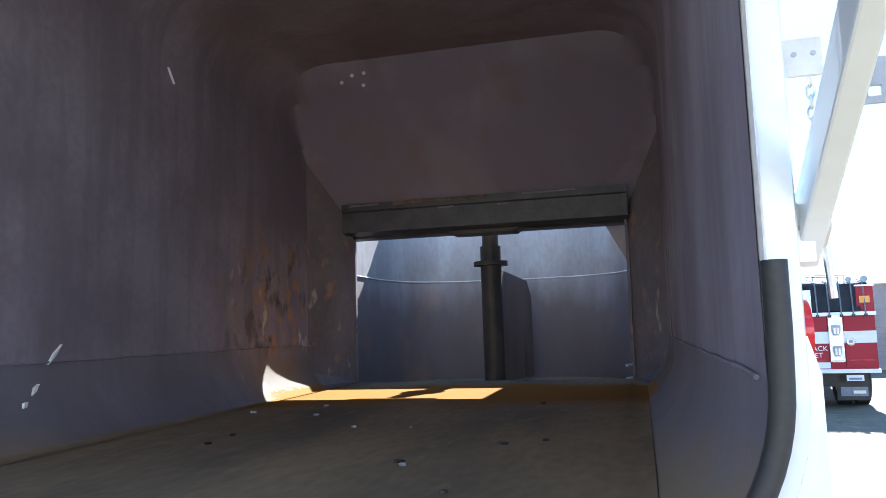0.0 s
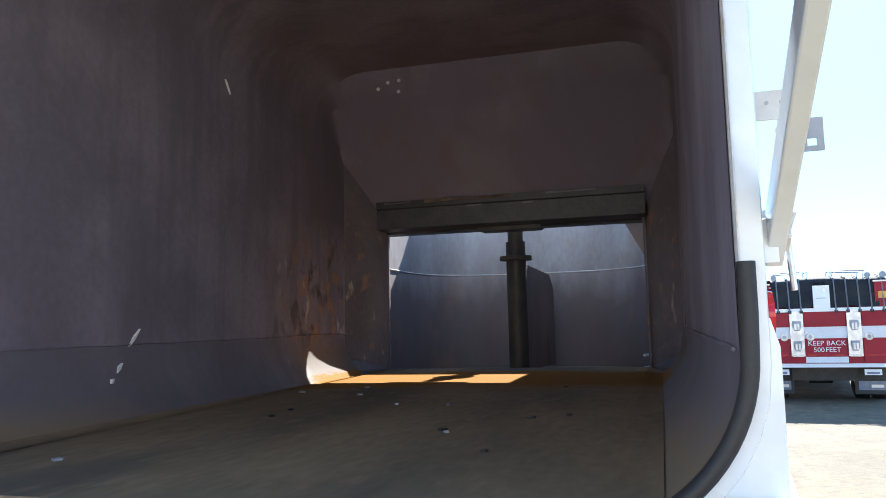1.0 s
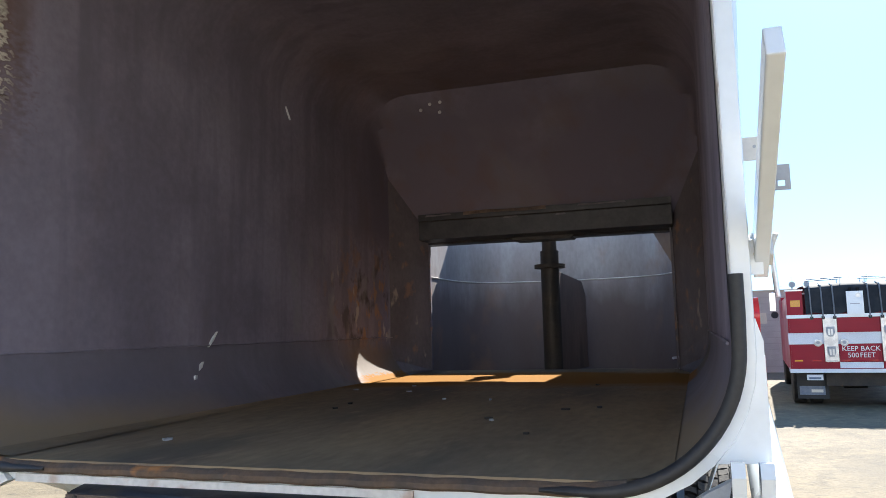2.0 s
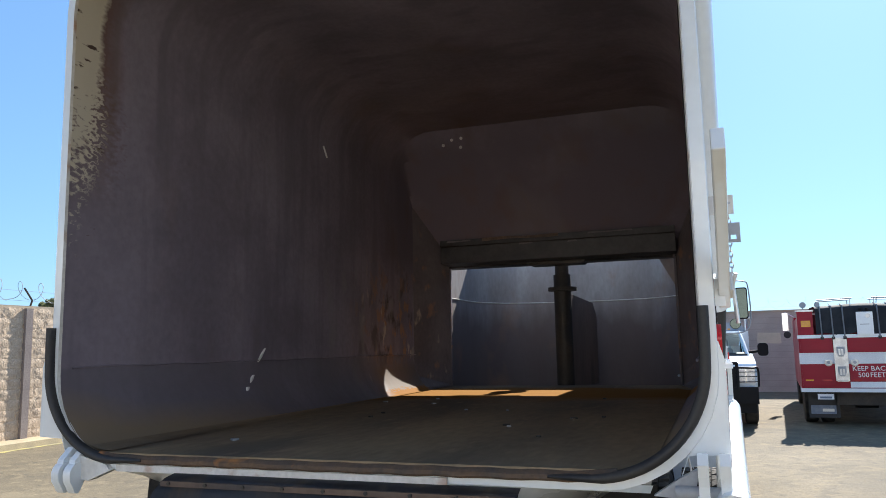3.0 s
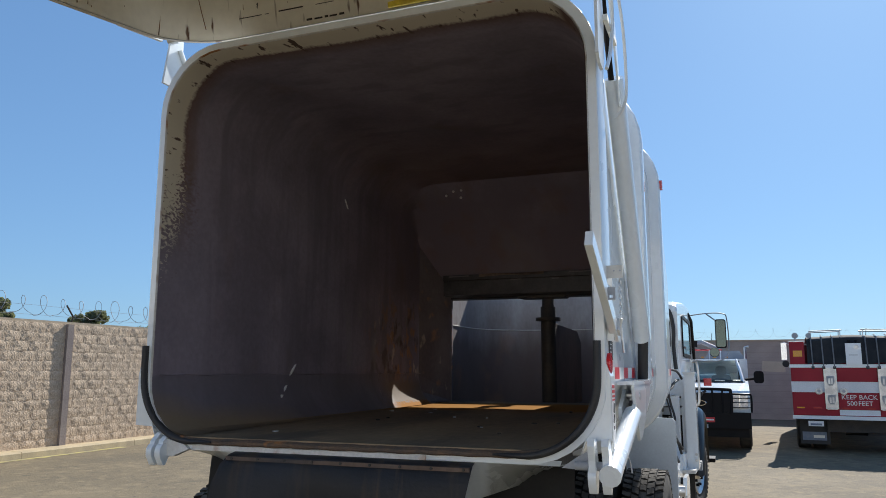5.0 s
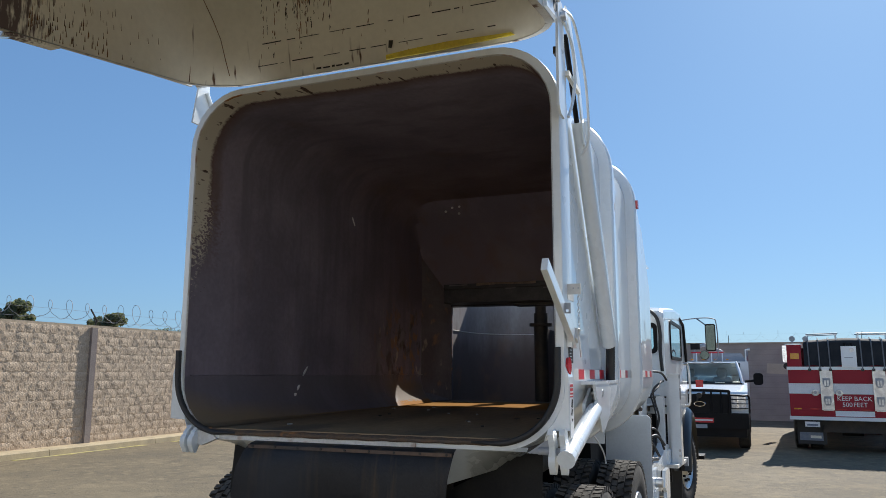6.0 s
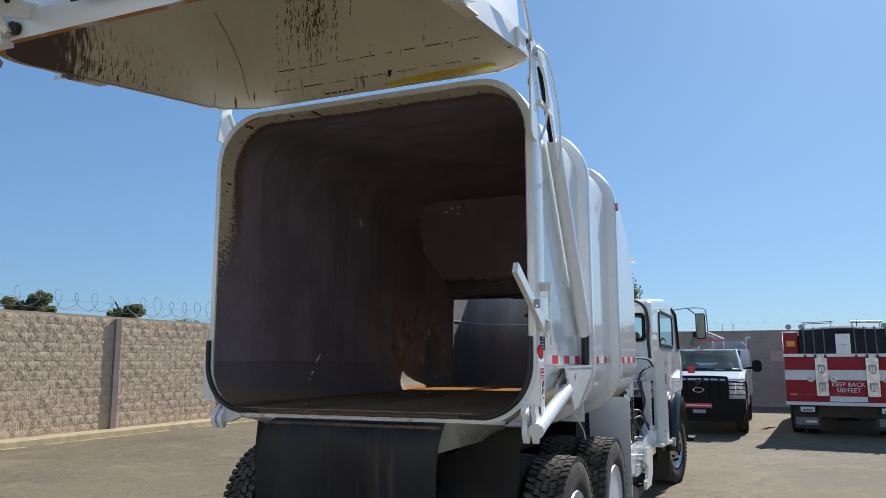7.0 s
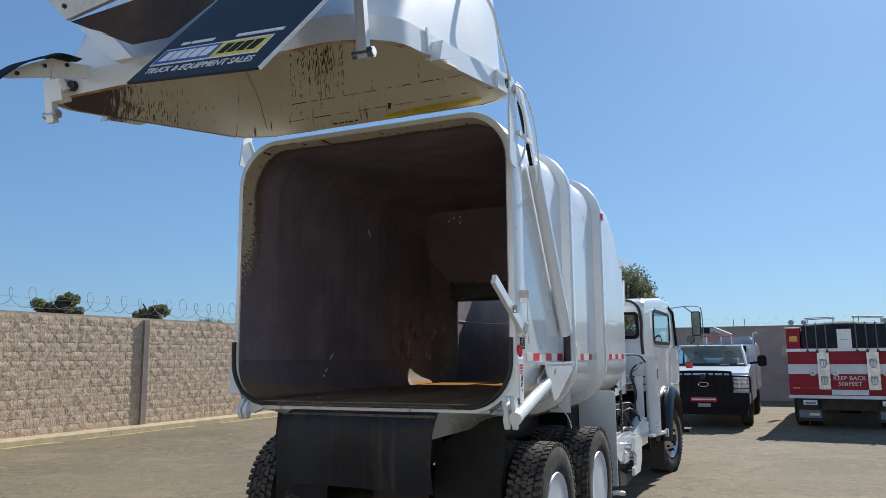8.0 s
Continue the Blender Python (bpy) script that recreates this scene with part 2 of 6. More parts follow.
layer(k, (0.087, 0.074, 0.050), 0.9, math_node(k, "MULTIPLY", ramp(k, math_node(k, "ABSOLUTE", math_node(k, "SUBTRACT", crack, 0.5)), 0.009, 0.0), 0.55))
layer(k, (0.102, 0.081, 0.049), 0.9, math_node(k, "MULTIPLY", ramp(k, noise_of(k, 3.2, (1, 0.7, 1), 9), 0.50, 0.64), 0.75))
layer(k, (0.250, 0.197, 0.113), 0.95, math_node(k, "MULTIPLY", ramp(k, noise_of(k, 5.5, (1, 0.8, 1), 8), 0.55, 0.66), 0.7))
layer(k, (0.100, 0.081, 0.050), 0.9, math_node(k, "MULTIPLY", ramp(k, noise_of(k, 0.55, (0.8, 0.7, 1), 7), 0.53, 0.66), 0.6))
layer(k, (0.110, 0.089, 0.054), 0.9, math_node(k, "MULTIPLY", ramp(k, noise_of(k, 1.6, (0.8, 1.1, 1), 8), 0.54, 0.64), 0.5))
layer(k, (0.219, 0.173, 0.101), 0.95, math_node(k, "MULTIPLY", ramp(k, noise_of(k, 0.16, (1, 1, 1), 6), 0.50, 0.62), 0.5))
layer(k, (0.076, 0.065, 0.043), 0.9, math_node(k, "MULTIPLY", ramp(k, noise_of(k, 9, (0.7, 1.2, 1), 6), 0.58, 0.66), 0.75))
layer(k, (0.270, 0.212, 0.124), 0.95, math_node(k, "MULTIPLY", ramp(k, noise_of(k, 1.3, (0.7, 1.0, 1), 8), 0.57, 0.66), 0.4))
layer(k, (0.337, 0.286, 0.188), 0.95, math_node(k, "MULTIPLY", ramp(k, noise_of(k, 120, (1, 1, 1), 2), 0.60, 0.70), 0.5))

k = SCUFFED
layer(k, (0.46, 0.38, 0.30), 0.75, math_node(k, "MULTIPLY", ramp(k, noise_of(k, 6.0, (1, 1, 0.45), 7), 0.63, 0.69), 0.85))
layer(k, (0.36, 0.19, 0.105), 0.85, math_node(k, "MULTIPLY", ramp(k, noise_of(k, 9.0, (1, 1, 0.8), 8), 0.60, 0.70), 0.6))
k = HOPPER
layer(k, (0.19, 0.145, 0.125), 0.7, math_node(k, "MULTIPLY", ramp(k, noise_of(k, 2.4, (1.2, 1.2, 0.35), 6), 0.46, 0.70), 0.5))
# brown rust low down, with the skylight's falloff painted in
lower_dark = math_node(k, "ADD", xyz(k)[2], math_node(k, "MULTIPLY", math_node(k, "SUBTRACT", noise_of(k, 3.0, (1.4, 1.4, 0.3), 6), 0.5), 0.7))
layer(k, (0.150, 0.112, 0.104), 0.7, math_node(k, "MULTIPLY", ramp(k, lower_dark, 2.24, 1.95), 0.85))
layer(k, (0.30, 0.19, 0.13), 0.8, math_node(k, "MULTIPLY", ramp(k, noise_of(k, 3.0, (1, 1, 0.7), 9), 0.56, 0.68), 0.5))
k = PADDLE
layer(k, (0.085, 0.068, 0.062), 0.7, math_node(k, "MULTIPLY", ramp(k, noise_of(k, 3.4, (1, 1, 0.25), 6), 0.48, 0.66), 0.7))
k = LIPRUST
layer(k, (0.34, 0.15, 0.05), 0.85, ramp(k, noise_of(k, 7.0, (1, 1, 1), 7), 0.60, 0.68))
k = FLOOR
layer(k, (0.125, 0.106, 0.088), 0.65, math_node(k, "MULTIPLY", ramp(k, noise_of(k, 1.3, (1.3, 0.45, 1), 6), 0.50, 0.66), 0.7))
layer(k, (0.36, 0.26, 0.16), 0.6, math_node(k, "MULTIPLY", ramp(k, noise_of(k, 14, (1, 0.3, 1), 5), 0.58, 0.72), 0.5))
# rust orange laid where the sun patch falls, to colour that light
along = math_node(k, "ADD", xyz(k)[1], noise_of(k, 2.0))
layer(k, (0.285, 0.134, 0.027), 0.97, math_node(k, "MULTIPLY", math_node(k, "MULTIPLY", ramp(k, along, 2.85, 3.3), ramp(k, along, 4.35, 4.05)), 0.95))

APRON = mat("streaked_black_rubber", (0.024, 0.026, 0.033), (0.036, 0.036, 0.040), 0.42, scale=4, fine=70, bump=0.12)
layer(APRON, (0.15, 0.11, 0.07), 0.9, math_node(APRON, "MULTIPLY", ramp(APRON, noise_of(APRON, 7, (1.6, 1, 0.12), 4), 0.54, 0.68), 0.5))
layer(APRON, (0.19, 0.14, 0.085), 0.9, math_node(APRON, "MULTIPLY", ramp(APRON, noise_of(APRON, 9, (1.6, 1, 0.08), 3), 0.46, 0.60), ramp(APRON, math_node(APRON, "ABSOLUTE", math_node(APRON, "SUBTRACT", xyz(APRON)[0], 0.30)), 0.14, 0.04)))
# bluish sheen of the rubber put into the colour
layer(APRON, (0.045, 0.056, 0.080), 0.5, math_node(APRON, "MULTIPLY", ramp(APRON, noise_of(APRON, 2.2, (1, 1, 0.6), 4), 0.45, 0.62), 0.5))

# bare steel with the cream paint left along the rear edge, flaking off inwards and downwards
k = STEEL
s = xyz(k)
layer(k, (0.166, 0.145, 0.176), 0.65, math_node(k, "MULTIPLY", ramp(k, noise_of(k, 3.2, (1, 2.2, 0.22), 6), 0.50, 0.66), 0.6))
fray = math_node(k, "SUBTRACT", noise_of(k, 60, (1, 0.5, 1), 8), 0.5)
ragged = math_node(k, "MULTIPLY", fray, 0.40)
flake = math_node(k, "MULTIPLY", fray, math_node(k, "ADD", math_node(k, "MULTIPLY", ramp(k, s[2], 2.95, 2.6), 0.42), 0.05))
broad = math_node(k, "MULTIPLY", math_node(k, "SUBTRACT", noise_of(k, 3, (1, 1, 1), 3), 0.5), 0.10)
inward = math_node(k, "ADD", math_node(k, "ADD", s[1], flake), broad)
edge, fringe = ramp(k, inward, 0.155, 0.125), ramp(k, inward, 0.27, 0.15)
low = ramp(k, math_node(k, "ADD", s[2], math_node(k, "MULTIPLY", ragged, 4.0)), 2.40, 2.60)
side = ramp(k, s[0], 1.08, 1.02)
layer(k, (0.150, 0.080, 0.055), 0.8, math_node(k, "MULTIPLY", math_node(k, "MULTIPLY", fringe, ramp(k, s[2], 2.3, 2.8)), 0.8))
layer(k, (0.66, 0.61, 0.50), 0.6, math_node(k, "MULTIPLY", math_node(k, "MULTIPLY", edge, low), side))
layer(k, (0.10, 0.065, 0.05), 0.8, math_node(k, "MULTIPLY", math_node(k, "MULTIPLY", ramp(k, s[1], 0.19, 0.15), low), ramp(k, noise_of(k, 22, (1, 0.35, 1), 5), 0.62, 0.66)))
layer(k, (0.20, 0.125, 0.085), 0.75, math_node(k, "MULTIPLY", ramp(k, noise_of(k, 2.6, (1, 1, 0.5), 7), 0.60, 0.76), 0.25))
rusty = math_node(k, "MULTIPLY", ramp(k, s[1], 2.4, 3.1), ramp(k, s[2], 2.5, 2.1))
layer(k, (0.36, 0.215, 0.135), 0.85, math_node(k, "MULTIPLY", rusty, ramp(k, noise_of(k, 10.0, (1, 1, 0.8), 9), 0.54, 0.63)))
layer(k, (0.09, 0.075, 0.075), 0.8, math_node(k, "MULTIPLY", rusty, ramp(k, noise_of(k, 7.5, (1, 1, 0.8), 9), 0.54, 0.64)))
layer(k, (0.48, 0.43, 0.37), 0.7, math_node(k, "MULTIPLY", rusty, ramp(k, noise_of(k, 11.0, (1, 1, 0.5), 7), 0.62, 0.68)))
layer(k, (0.28, 0.27, 0.27), 0.6, math_node(k, "MULTIPLY", ramp(k, s[1], 1.6, 2.6), math_node(k, "MULTIPLY", ramp(k, s[2], 2.5, 2.2), ramp(k, noise_of(k, 3.4, (1, 1.4, 0.5), 7), 0.55, 0.68))))
# hood steel darkened so it reads as shaded as the roof
hood_shade = math_node(k, "MULTIPLY", ramp(k, math_node(k, "ADD", s[1], math_node(k, "MULTIPLY", ragged, 0.4)), 2.7, 3.40), ramp(k, s[2], 2.36, 2.50))
layer(k, (0.168, 0.146, 0.184), 0.7, math_node(k, "MULTIPLY", hood_shade, ramp(k, noise_of(k, 2.1, (1, 1, 0.5), 6), 0.22, 0.50)))
layer(k, (0.178, 0.138, 0.150), 0.8, math_node(k, "MULTIPLY", hood_shade, math_node(k, "MULTIPLY", ramp(k, noise_of(k, 5.0, (1, 1, 0.35), 7), 0.50, 0.66), 0.8)))
layer(k, (0.150, 0.142, 0.168), 0.6, math_node(k, "MULTIPLY", ramp(k, s[2], 1.70, 1.685), 0.6))
sloping = math_node(k, "ADD", s[2], math_node(k, "MULTIPLY", s[1], 0.12))
scoured = ramp(k, math_node(k, "ADD", sloping, math_node(k, "MULTIPLY", math_node(k, "SUBTRACT", noise_of(k, 2.5, (1, 0.5, 1), 6), 0.5), 0.22)), 1.64, 1.50)
layer(k, (0.275, 0.210, 0.135), 0.7, math_node(k, "MULTIPLY", scoured, 0.92))
# tan and orange laid where the sun strikes, toning the lit corner
corner = math_node(k, "MULTIPLY", ramp(k, s[1], 2.75, 3.0), ramp(k, s[1], 3.72, 3.62))
layer(k, (0.185, 0.155, 0.125), 0.85, math_node(k, "MULTIPLY", math_node(k, "MULTIPLY", corner, ramp(k, s[2], 1.66, 1.58)), 0.9))
layer(k, (0.30, 0.132, 0.020), 0.95, math_node(k, "MULTIPLY", corner, ramp(k, math_node(k, "ADD", s[2], math_node(k, "MULTIPLY", ragged, 0.2)), 1.455, 1.43)))
layer(k, (0.30, 0.30, 0.32), 0.45, math_node(k, "MULTIPLY", ramp(k, noise_of(k, 1.1, (1, 0.4, 1), 4), 0.55, 0.75), 0.35))

# the gate's inside: rust runs and a dark worn corner
k = CREAM
layer(k, (0.13, 0.075, 0.045), 0.85, math_node(k, "MULTIPLY", ramp(k, noise_of(k, 9, (2.2, 2.2, 0.16), 3), 0.64, 0.70), ramp(k, noise_of(k, 1.6), 0.50, 0.60)))
s = xyz(k)
frayed = math_node(k, "MULTIPLY", math_node(k, "SUBTRACT", noise_of(k, 45, (1, 1, 0.22), 6), 0.5), 0.9)
worn = ramp(k, math_node(k, "ADD", s[1], frayed), 1.22, 1.36)
layer(k, (0.150, 0.112, 0.108), 0.8, math_node(k, "MULTIPLY", math_node(k, "MULTIPLY", worn, ramp(k, s[0], 1.0, 1.06)), ramp(k, s[2], 0.5, 0.36)))
RUSTRUN = mat("brown_rust_run", (0.34, 0.19, 0.10), (0.13, 0.08, 0.055), 0.85, scale=9, bump=0.2)
GATEEDGE = mat("orange_rusted_rim", (0.66, 0.64, 0.60), (0.58, 0.54, 0.47), 0.6, scale=4, bump=0.1)
k = GATEEDGE
layer(k, (0.52, 0.25, 0.075), 0.8, math_node(k, "MULTIPLY", ramp(k, noise_of(k, 4, (1, 1, 1), 6), 0.36, 0.50), ramp(k, xyz(k)[1], 1.55, 1.9)))
layer(k, (0.16, 0.09, 0.05), 0.8, ramp(k, noise_of(k, 9, (1, 1, 1), 6), 0.60, 0.68))

# wear on the gate's rim and the rear edge of the body
EDGE = mat("rust_stained_white_paint", (0.66, 0.66, 0.65), (0.60, 0.58, 0.54), 0.5, scale=4, bump=0.05)
layer(EDGE, (0.33, 0.15, 0.05), 0.8, ramp(EDGE, noise_of(EDGE, 5, (1, 1, 1), 7), 0.56, 0.66))

GLASS = bpy.data.materials.new("tinted_glass")
GLASS.use_nodes = True
g = GLASS.node_tree.nodes["Principled BSDF"]
g.inputs["Base Color"].default_value, g.inputs["Roughness"].default_value = (0.60, 0.72, 0.69, 1), 0.03
g.inputs["Transmission Weight"].default_value, g.inputs["IOR"].default_value = 1.0, 1.1
MIRROR = mat("mirror_glass", (0.09, 0.115, 0.11), None, 0.14, 1.0, bump=0.0, speck=0.0)
LENS = mat("red_lamp_lens", (0.55, 0.02, 0.03), (0.45, 0.015, 0.02), 0.15, bump=0.0)
CLEAR = mat("headlamp_lens", (0.75, 0.77, 0.80), (0.5, 0.5, 0.52), 0.1, 0.4, scale=20, bump=0.0)
FADED = mat("faded_blue_print", (0.16, 0.20, 0.27), (0.22, 0.25, 0.30), 0.5, scale=14, bump=0.0)
GLOSSBLACK = mat("glossy_black_plastic", (0.010, 0.010, 0.011), (0.016, 0.016, 0.016), 0.32, scale=4, bump=0.02, coat=0.1, spec=0.4)
STRAP = mat("grey_webbing", (0.19, 0.20, 0.22), (0.15, 0.16, 0.17), 0.85, fine=120, bump=0.1)
PANRUST = mat("brown_stained_steel", (0.13, 0.085, 0.06), (0.06, 0.05, 0.048), 0.7, scale=2.5, fine=40, bump=0.15, speck=0.2, stretch=(1, 1, 0.5))
TAN = mat("tan_paint_patch", (0.60, 0.50, 0.36), (0.54, 0.45, 0.33), 0.95, scale=3, bump=0.2)
OLDYELLOW = mat("faded_yellow_line", (0.46, 0.39, 0.12), (0.30, 0.26, 0.14), 0.8, scale=6, bump=0.1, speck=0.25)
# white paint with its bluish shade put into the colour
SHADEWHITE = mat("shaded_white_paint", (0.56, 0.62, 0.67), (0.50, 0.55, 0.60), 0.4, scale=2, bump=0.03, speck=0.05)

# ---- ground, kerb, walls ----
bm = B()
for ring in ((-400, 400),):
    a, b = ring
    vs = [bm.verts.new(p) for p in ((a, a, 0), (b, a, 0), (b, b, 0), (a, b, 0))]
    bm.faces.new(vs)
ground = part("ground", bm, ASPHALT, None)
tagged(ground, "sun-bleached grey asphalt yard with fine cracks and grit", "ground", kind="structure")

WALL_X, WALL_TOP, BACK_Y = -11.8, 2.75, 27.0
NORTH_TOP = 2.80
bm = box(B(), WALL_X - 0.2, WALL_X - 0.012, -30, BACK_Y + 0.4, -0.3, WALL_TOP - 0.06)
wall_west = tagged(part("wall_west", bm, MORTAR, None), "tan split-face concrete block yard wall with flat pilaster", "wall", kind="structure")
bm = B()
box(bm, WALL_X - 0.21, WALL_X + 0.015, -30, BACK_Y + 0.4, WALL_TOP - 0.06, WALL_TOP)
part("coping", bm, MORTAR, wall_west, bevel=0.008)
for y in (-5.0, 9.33, 22.7):
    bm = box(B(), WALL_X - 0.01, WALL_X + 0.10, y - 0.13, y + 0.03, 0, WALL_TOP - 0.055)
    part("pilaster", bm, PILASTER, wall_west, "narrow dark grey post set against the wall", bevel=0.006)

bm = box(B(), WALL_X + 0.2, 40, BACK_Y, BACK_Y + 0.25, -0.3, NORTH_TOP)
wall_north = tagged(part("wall_north", bm, PLAINBLOCK, None), "brown-grey concrete block wall in shade across the yard", "wall", kind="structure")
bm = B()
for j in range(1, 14):
    box(bm, WALL_X + 0.22, 39.9, BACK_Y - 0.003, BACK_Y + 0.01, j * 0.2 - 0.004, j * 0.2 + 0.002)
part("bed_joint", bm, PILASTER, wall_north)
bm = box(B(), WALL_X + 0.2, 40, BACK_Y - 0.03, BACK_Y + 0.28, NORTH_TOP, NORTH_TOP + 0.06)
part("coping", bm, MORTAR, wall_north, bevel=0.008)
bm = prism(B(), [(2.62, 1.72), (3.35, 1.68), (3.42, 1.70), (3.40, 2.06), (2.66, 2.08)], "y", BACK_Y - 0.006, BACK_Y + 0.01)
part("paint_patch", bm, TAN, wall_north, "tan patch of overpainted wall")
# behind the camera, plain closing walls; pale south one added to bounce sunlight
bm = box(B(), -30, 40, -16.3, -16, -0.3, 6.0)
tagged(part("wall_south", bm, PALE, None), "unseen pale wall added to bounce sunlight onto the truck", "wall", kind="structure")
bm = box(B(), 40, 40.3, -16.3, BACK_Y + 0.3, -0.3, WALL_TOP)
tagged(part("wall_east", bm, PLAINBLOCK, None), "plain concrete block wall closing the yard", "wall", kind="structure")

kerb = tagged(new("kerb"), "pale concrete kerb along the foot of the block wall", "kerb", kind="structure")
for j in range(13):
    y0 = -16 + j * 3.0
    bm = prism(B(), [(-11.95, -0.1), (-11.32, -0.1), (-11.34, 0.11), (-11.37, 0.135), (-11.95, 0.14)], "y", y0 + 0.006, y0 + 2.994)
    part("kerb_stone", bm, CONCRETE, kerb, bevel=0.006)
rnd = random.Random(4)
bm = B()
for y0, y1 in ((4.5, 6.6), (7.1, 10.6), (11.5, 16.0), (17.0, 20.0)):
    pts = [(-11.315 + rnd.uniform(-0.01, 0.006), y0 + (y1 - y0) * i / 14) for i in range(15)] + [(-11.16 + rnd.uniform(-0.05, 0.03), y1 - (y1 - y0) * i / 14) for i in range(15)]
    prism(bm, pts, "z", 0.001, 0.005)
tagged(part("kerb_line", bm, OLDYELLOW, None), "faded yellow line painted beside the kerb", "road marking", kind="structure")
bm = prism(B(), [(2.5, 3.2), (2.6, 3.25), (9.0, 0.4), (8.95, 0.3)], "z", 0.001, 0.004)
tagged(part("parking_line", bm, WHITETAPE, None), "worn white parking line on the asphalt", "road marking", kind="structure")

# ---- razor wire on the walls ----
def razor_wire(start, step, count, radius, label, thick, posts):
    """A stretched coil with little barbs, on slanted posts."""
    ob = thing("razor_wire", start, label, "razor wire", "razor wire on the walls")
    step = Vector(step)
    d = step.normalized()
    side = Vector((d.y, -d.x, 0))
    rnd = random.Random(7)
    pts, r = [], radius
    for i in range(count * 18):
        a = i * math.tau / 18
        if i % 18 == 9:
            r = radius * rnd.uniform(0.7, 1.15)
        pts.append(step * (i / 18) - d * 0.62 * r * math.sin(a) - side * 0.3 * r * math.sin(a + 0.3) + Vector((0, 0, 0.06 + radius + r * math.cos(a))))
    part("coil", tube(B(), pts, thick, 4), WIRE, ob)
    bm = B()
    for i in range(3, len(pts), 5):
        p = pts[i]
        if thick < 0.003:
            break
        box(bm, -0.02, 0.02, -0.002, 0.002, -0.004, 0.004, Matrix.Translation(p) @ Euler((rnd.random() * 3, rnd.random() * 3, rnd.random() * 3)).to_matrix().to_4x4())
    if bm.verts:
        tagged(part("barbs", bm, WIRE, ob), kind="stuff")
    for h in (0.10, 0.30):
        part("strand", tube(B(), [step * (i * count / 12) + Vector((0, 0, h + 0.012 * (i % 2))) for i in range(13)], thick * 0.6, 4), WIRE, ob)
    for q in posts:
        p = d * q
        if thick < 0.003:
            part("post", tube(B(), [p, p + Vector((0.02, 0, 0.28))], 0.011, 6), DARK, ob)
            continue
        part("post", tube(B(), [p + Vector((0, 0, 0)), p + side * 0.05 + Vector((0, 0, 0.12)), p + side * 0.05 - d * 0.20 + Vector((0, 0, 0.36))], 0.020 if thick > 0.004 else 0.012, 6), DARK, ob)
    return ob


razor_wire((WALL_X - 0.1, 3.7, WALL_TOP), (0, 0.5, 0), 39, 0.25, "coiled galvanised razor wire along the top of the tan block wall", 0.0055, (5.75, 15.0))
razor_wire((-9.5, BACK_Y + 0.12, NORTH_TOP + 0.06), (0.6, 0, 0), 52, 0.18, "thin coiled razor wire along the top of the brown block wall", 0.0017, (10.45, 10.85))


# ---- trees beyond the walls ----
def tree(at, height, width, seed, label, leaves=6500, lobes=()):
    ob = thing("tree", at, label, "tree", "trees beyond the wall")
    rnd = random.Random(seed)
    bm = B()
    tube(bm, [(0, 0, -0.3), (0.05 * height, 0, height * 0.3), (0.02 * height, 0.03 * height, height * 0.6)], 0.035 * height, 8)
    clumps = []
    for i in range(44):
        a, q = rnd.random() * math.tau, math.sqrt(rnd.random())
        z = height * (0.50 + 0.46 * rnd.random())
        c = Vector((math.cos(a) * q * width * 0.5, math.sin(a) * q * width * 0.5, z - 0.12 * height * q))
        if lobes:
            dx, top, wide = lobes[i % len(lobes)]
            c = Vector((0.63, 0.775, 0)) * (dx + wide * rnd.uniform(-0.5, 0.5)) + Vector((-0.775, 0.63, 0)) * rnd.uniform(-0.5, 0.5) + Vector((0, 0, top - wide * 0.45 * rnd.random() ** 0.7 - (0.3 * height if i % 3 == 0 else 0)))
        clumps.append((c, width * (rnd.uniform(0.045, 0.085) if lobes else rnd.uniform(0.10, 0.21))))
        tube(bm, [(0.03 * height, 0, height * rnd.uniform(0.3, 0.5)), c * 0.6 + Vector((0, 0, c.z * 0.35)), c], 0.008 * height, 5)
    part("trunk", bm, BARK, ob)
    verts, faces = [], []
    for i in range(leaves):
        c, q = rnd.choice(clumps)
        d = Vector((rnd.gauss(0, 1), rnd.gauss(0, 1), rnd.gauss(0, 0.75)))
        p = c + d.normalized() * q * rnd.random() ** 0.45
        u = Vector((rnd.gauss(0, 1), rnd.gauss(0, 1), rnd.gauss(0, 1))).normalized() * width * 0.022
        w = u.orthogonal().normalized() * width * 0.015
        n = len(verts)
        verts += [p - u, p + w, p + u, p - w]
        faces.append((n, n + 1, n + 2, n + 3))
    me = bpy.data.meshes.new("crown")
    me.from_pydata(verts, [], faces)
    me.materials.append(LEAF)
    crown = new("crown", me)
    crown.parent = ob
    return ob


tree((-40.6, 30, 0), 5.4, 5.2, 1, "bushy olive green tree with two lobes beyond the block wall", 9000, ((-0.85, 5.55, 1.1), (0.4, 5.9, 0.8), (1.05, 5.15, 1.1), (-0.2, 5.25, 1.8), (0.0, 5.45, 1.2)))
tree((-33.0, 30, 0), 4.6, 3.8, 2, "low olive green tree beyond the block wall", 7000, ((-0.8, 4.65, 0.9), (0.6, 5.0, 1.0), (0.0, 4.7, 1.4)))
tree((-28.3, 30, 0), 4.6, 1.6, 3, "small green tree showing just over the block wall", 3000)
tree((-5.9, 40, 0), 7.2, 3.7, 4, "tall dark green tree behind the truck cab", 8000)
tree((-8.6, 41, 0), 7.4, 3.0, 5, "dark green tree behind the truck cab", 6500)

# ---- the refuse truck ----
truck = thing("garbage_truck", (0, 0, 0), "white side-loading garbage truck with its tailgate raised and empty rusty body", "garbage truck")
CX = 0.014                                           # the body sits a little off the path's axis
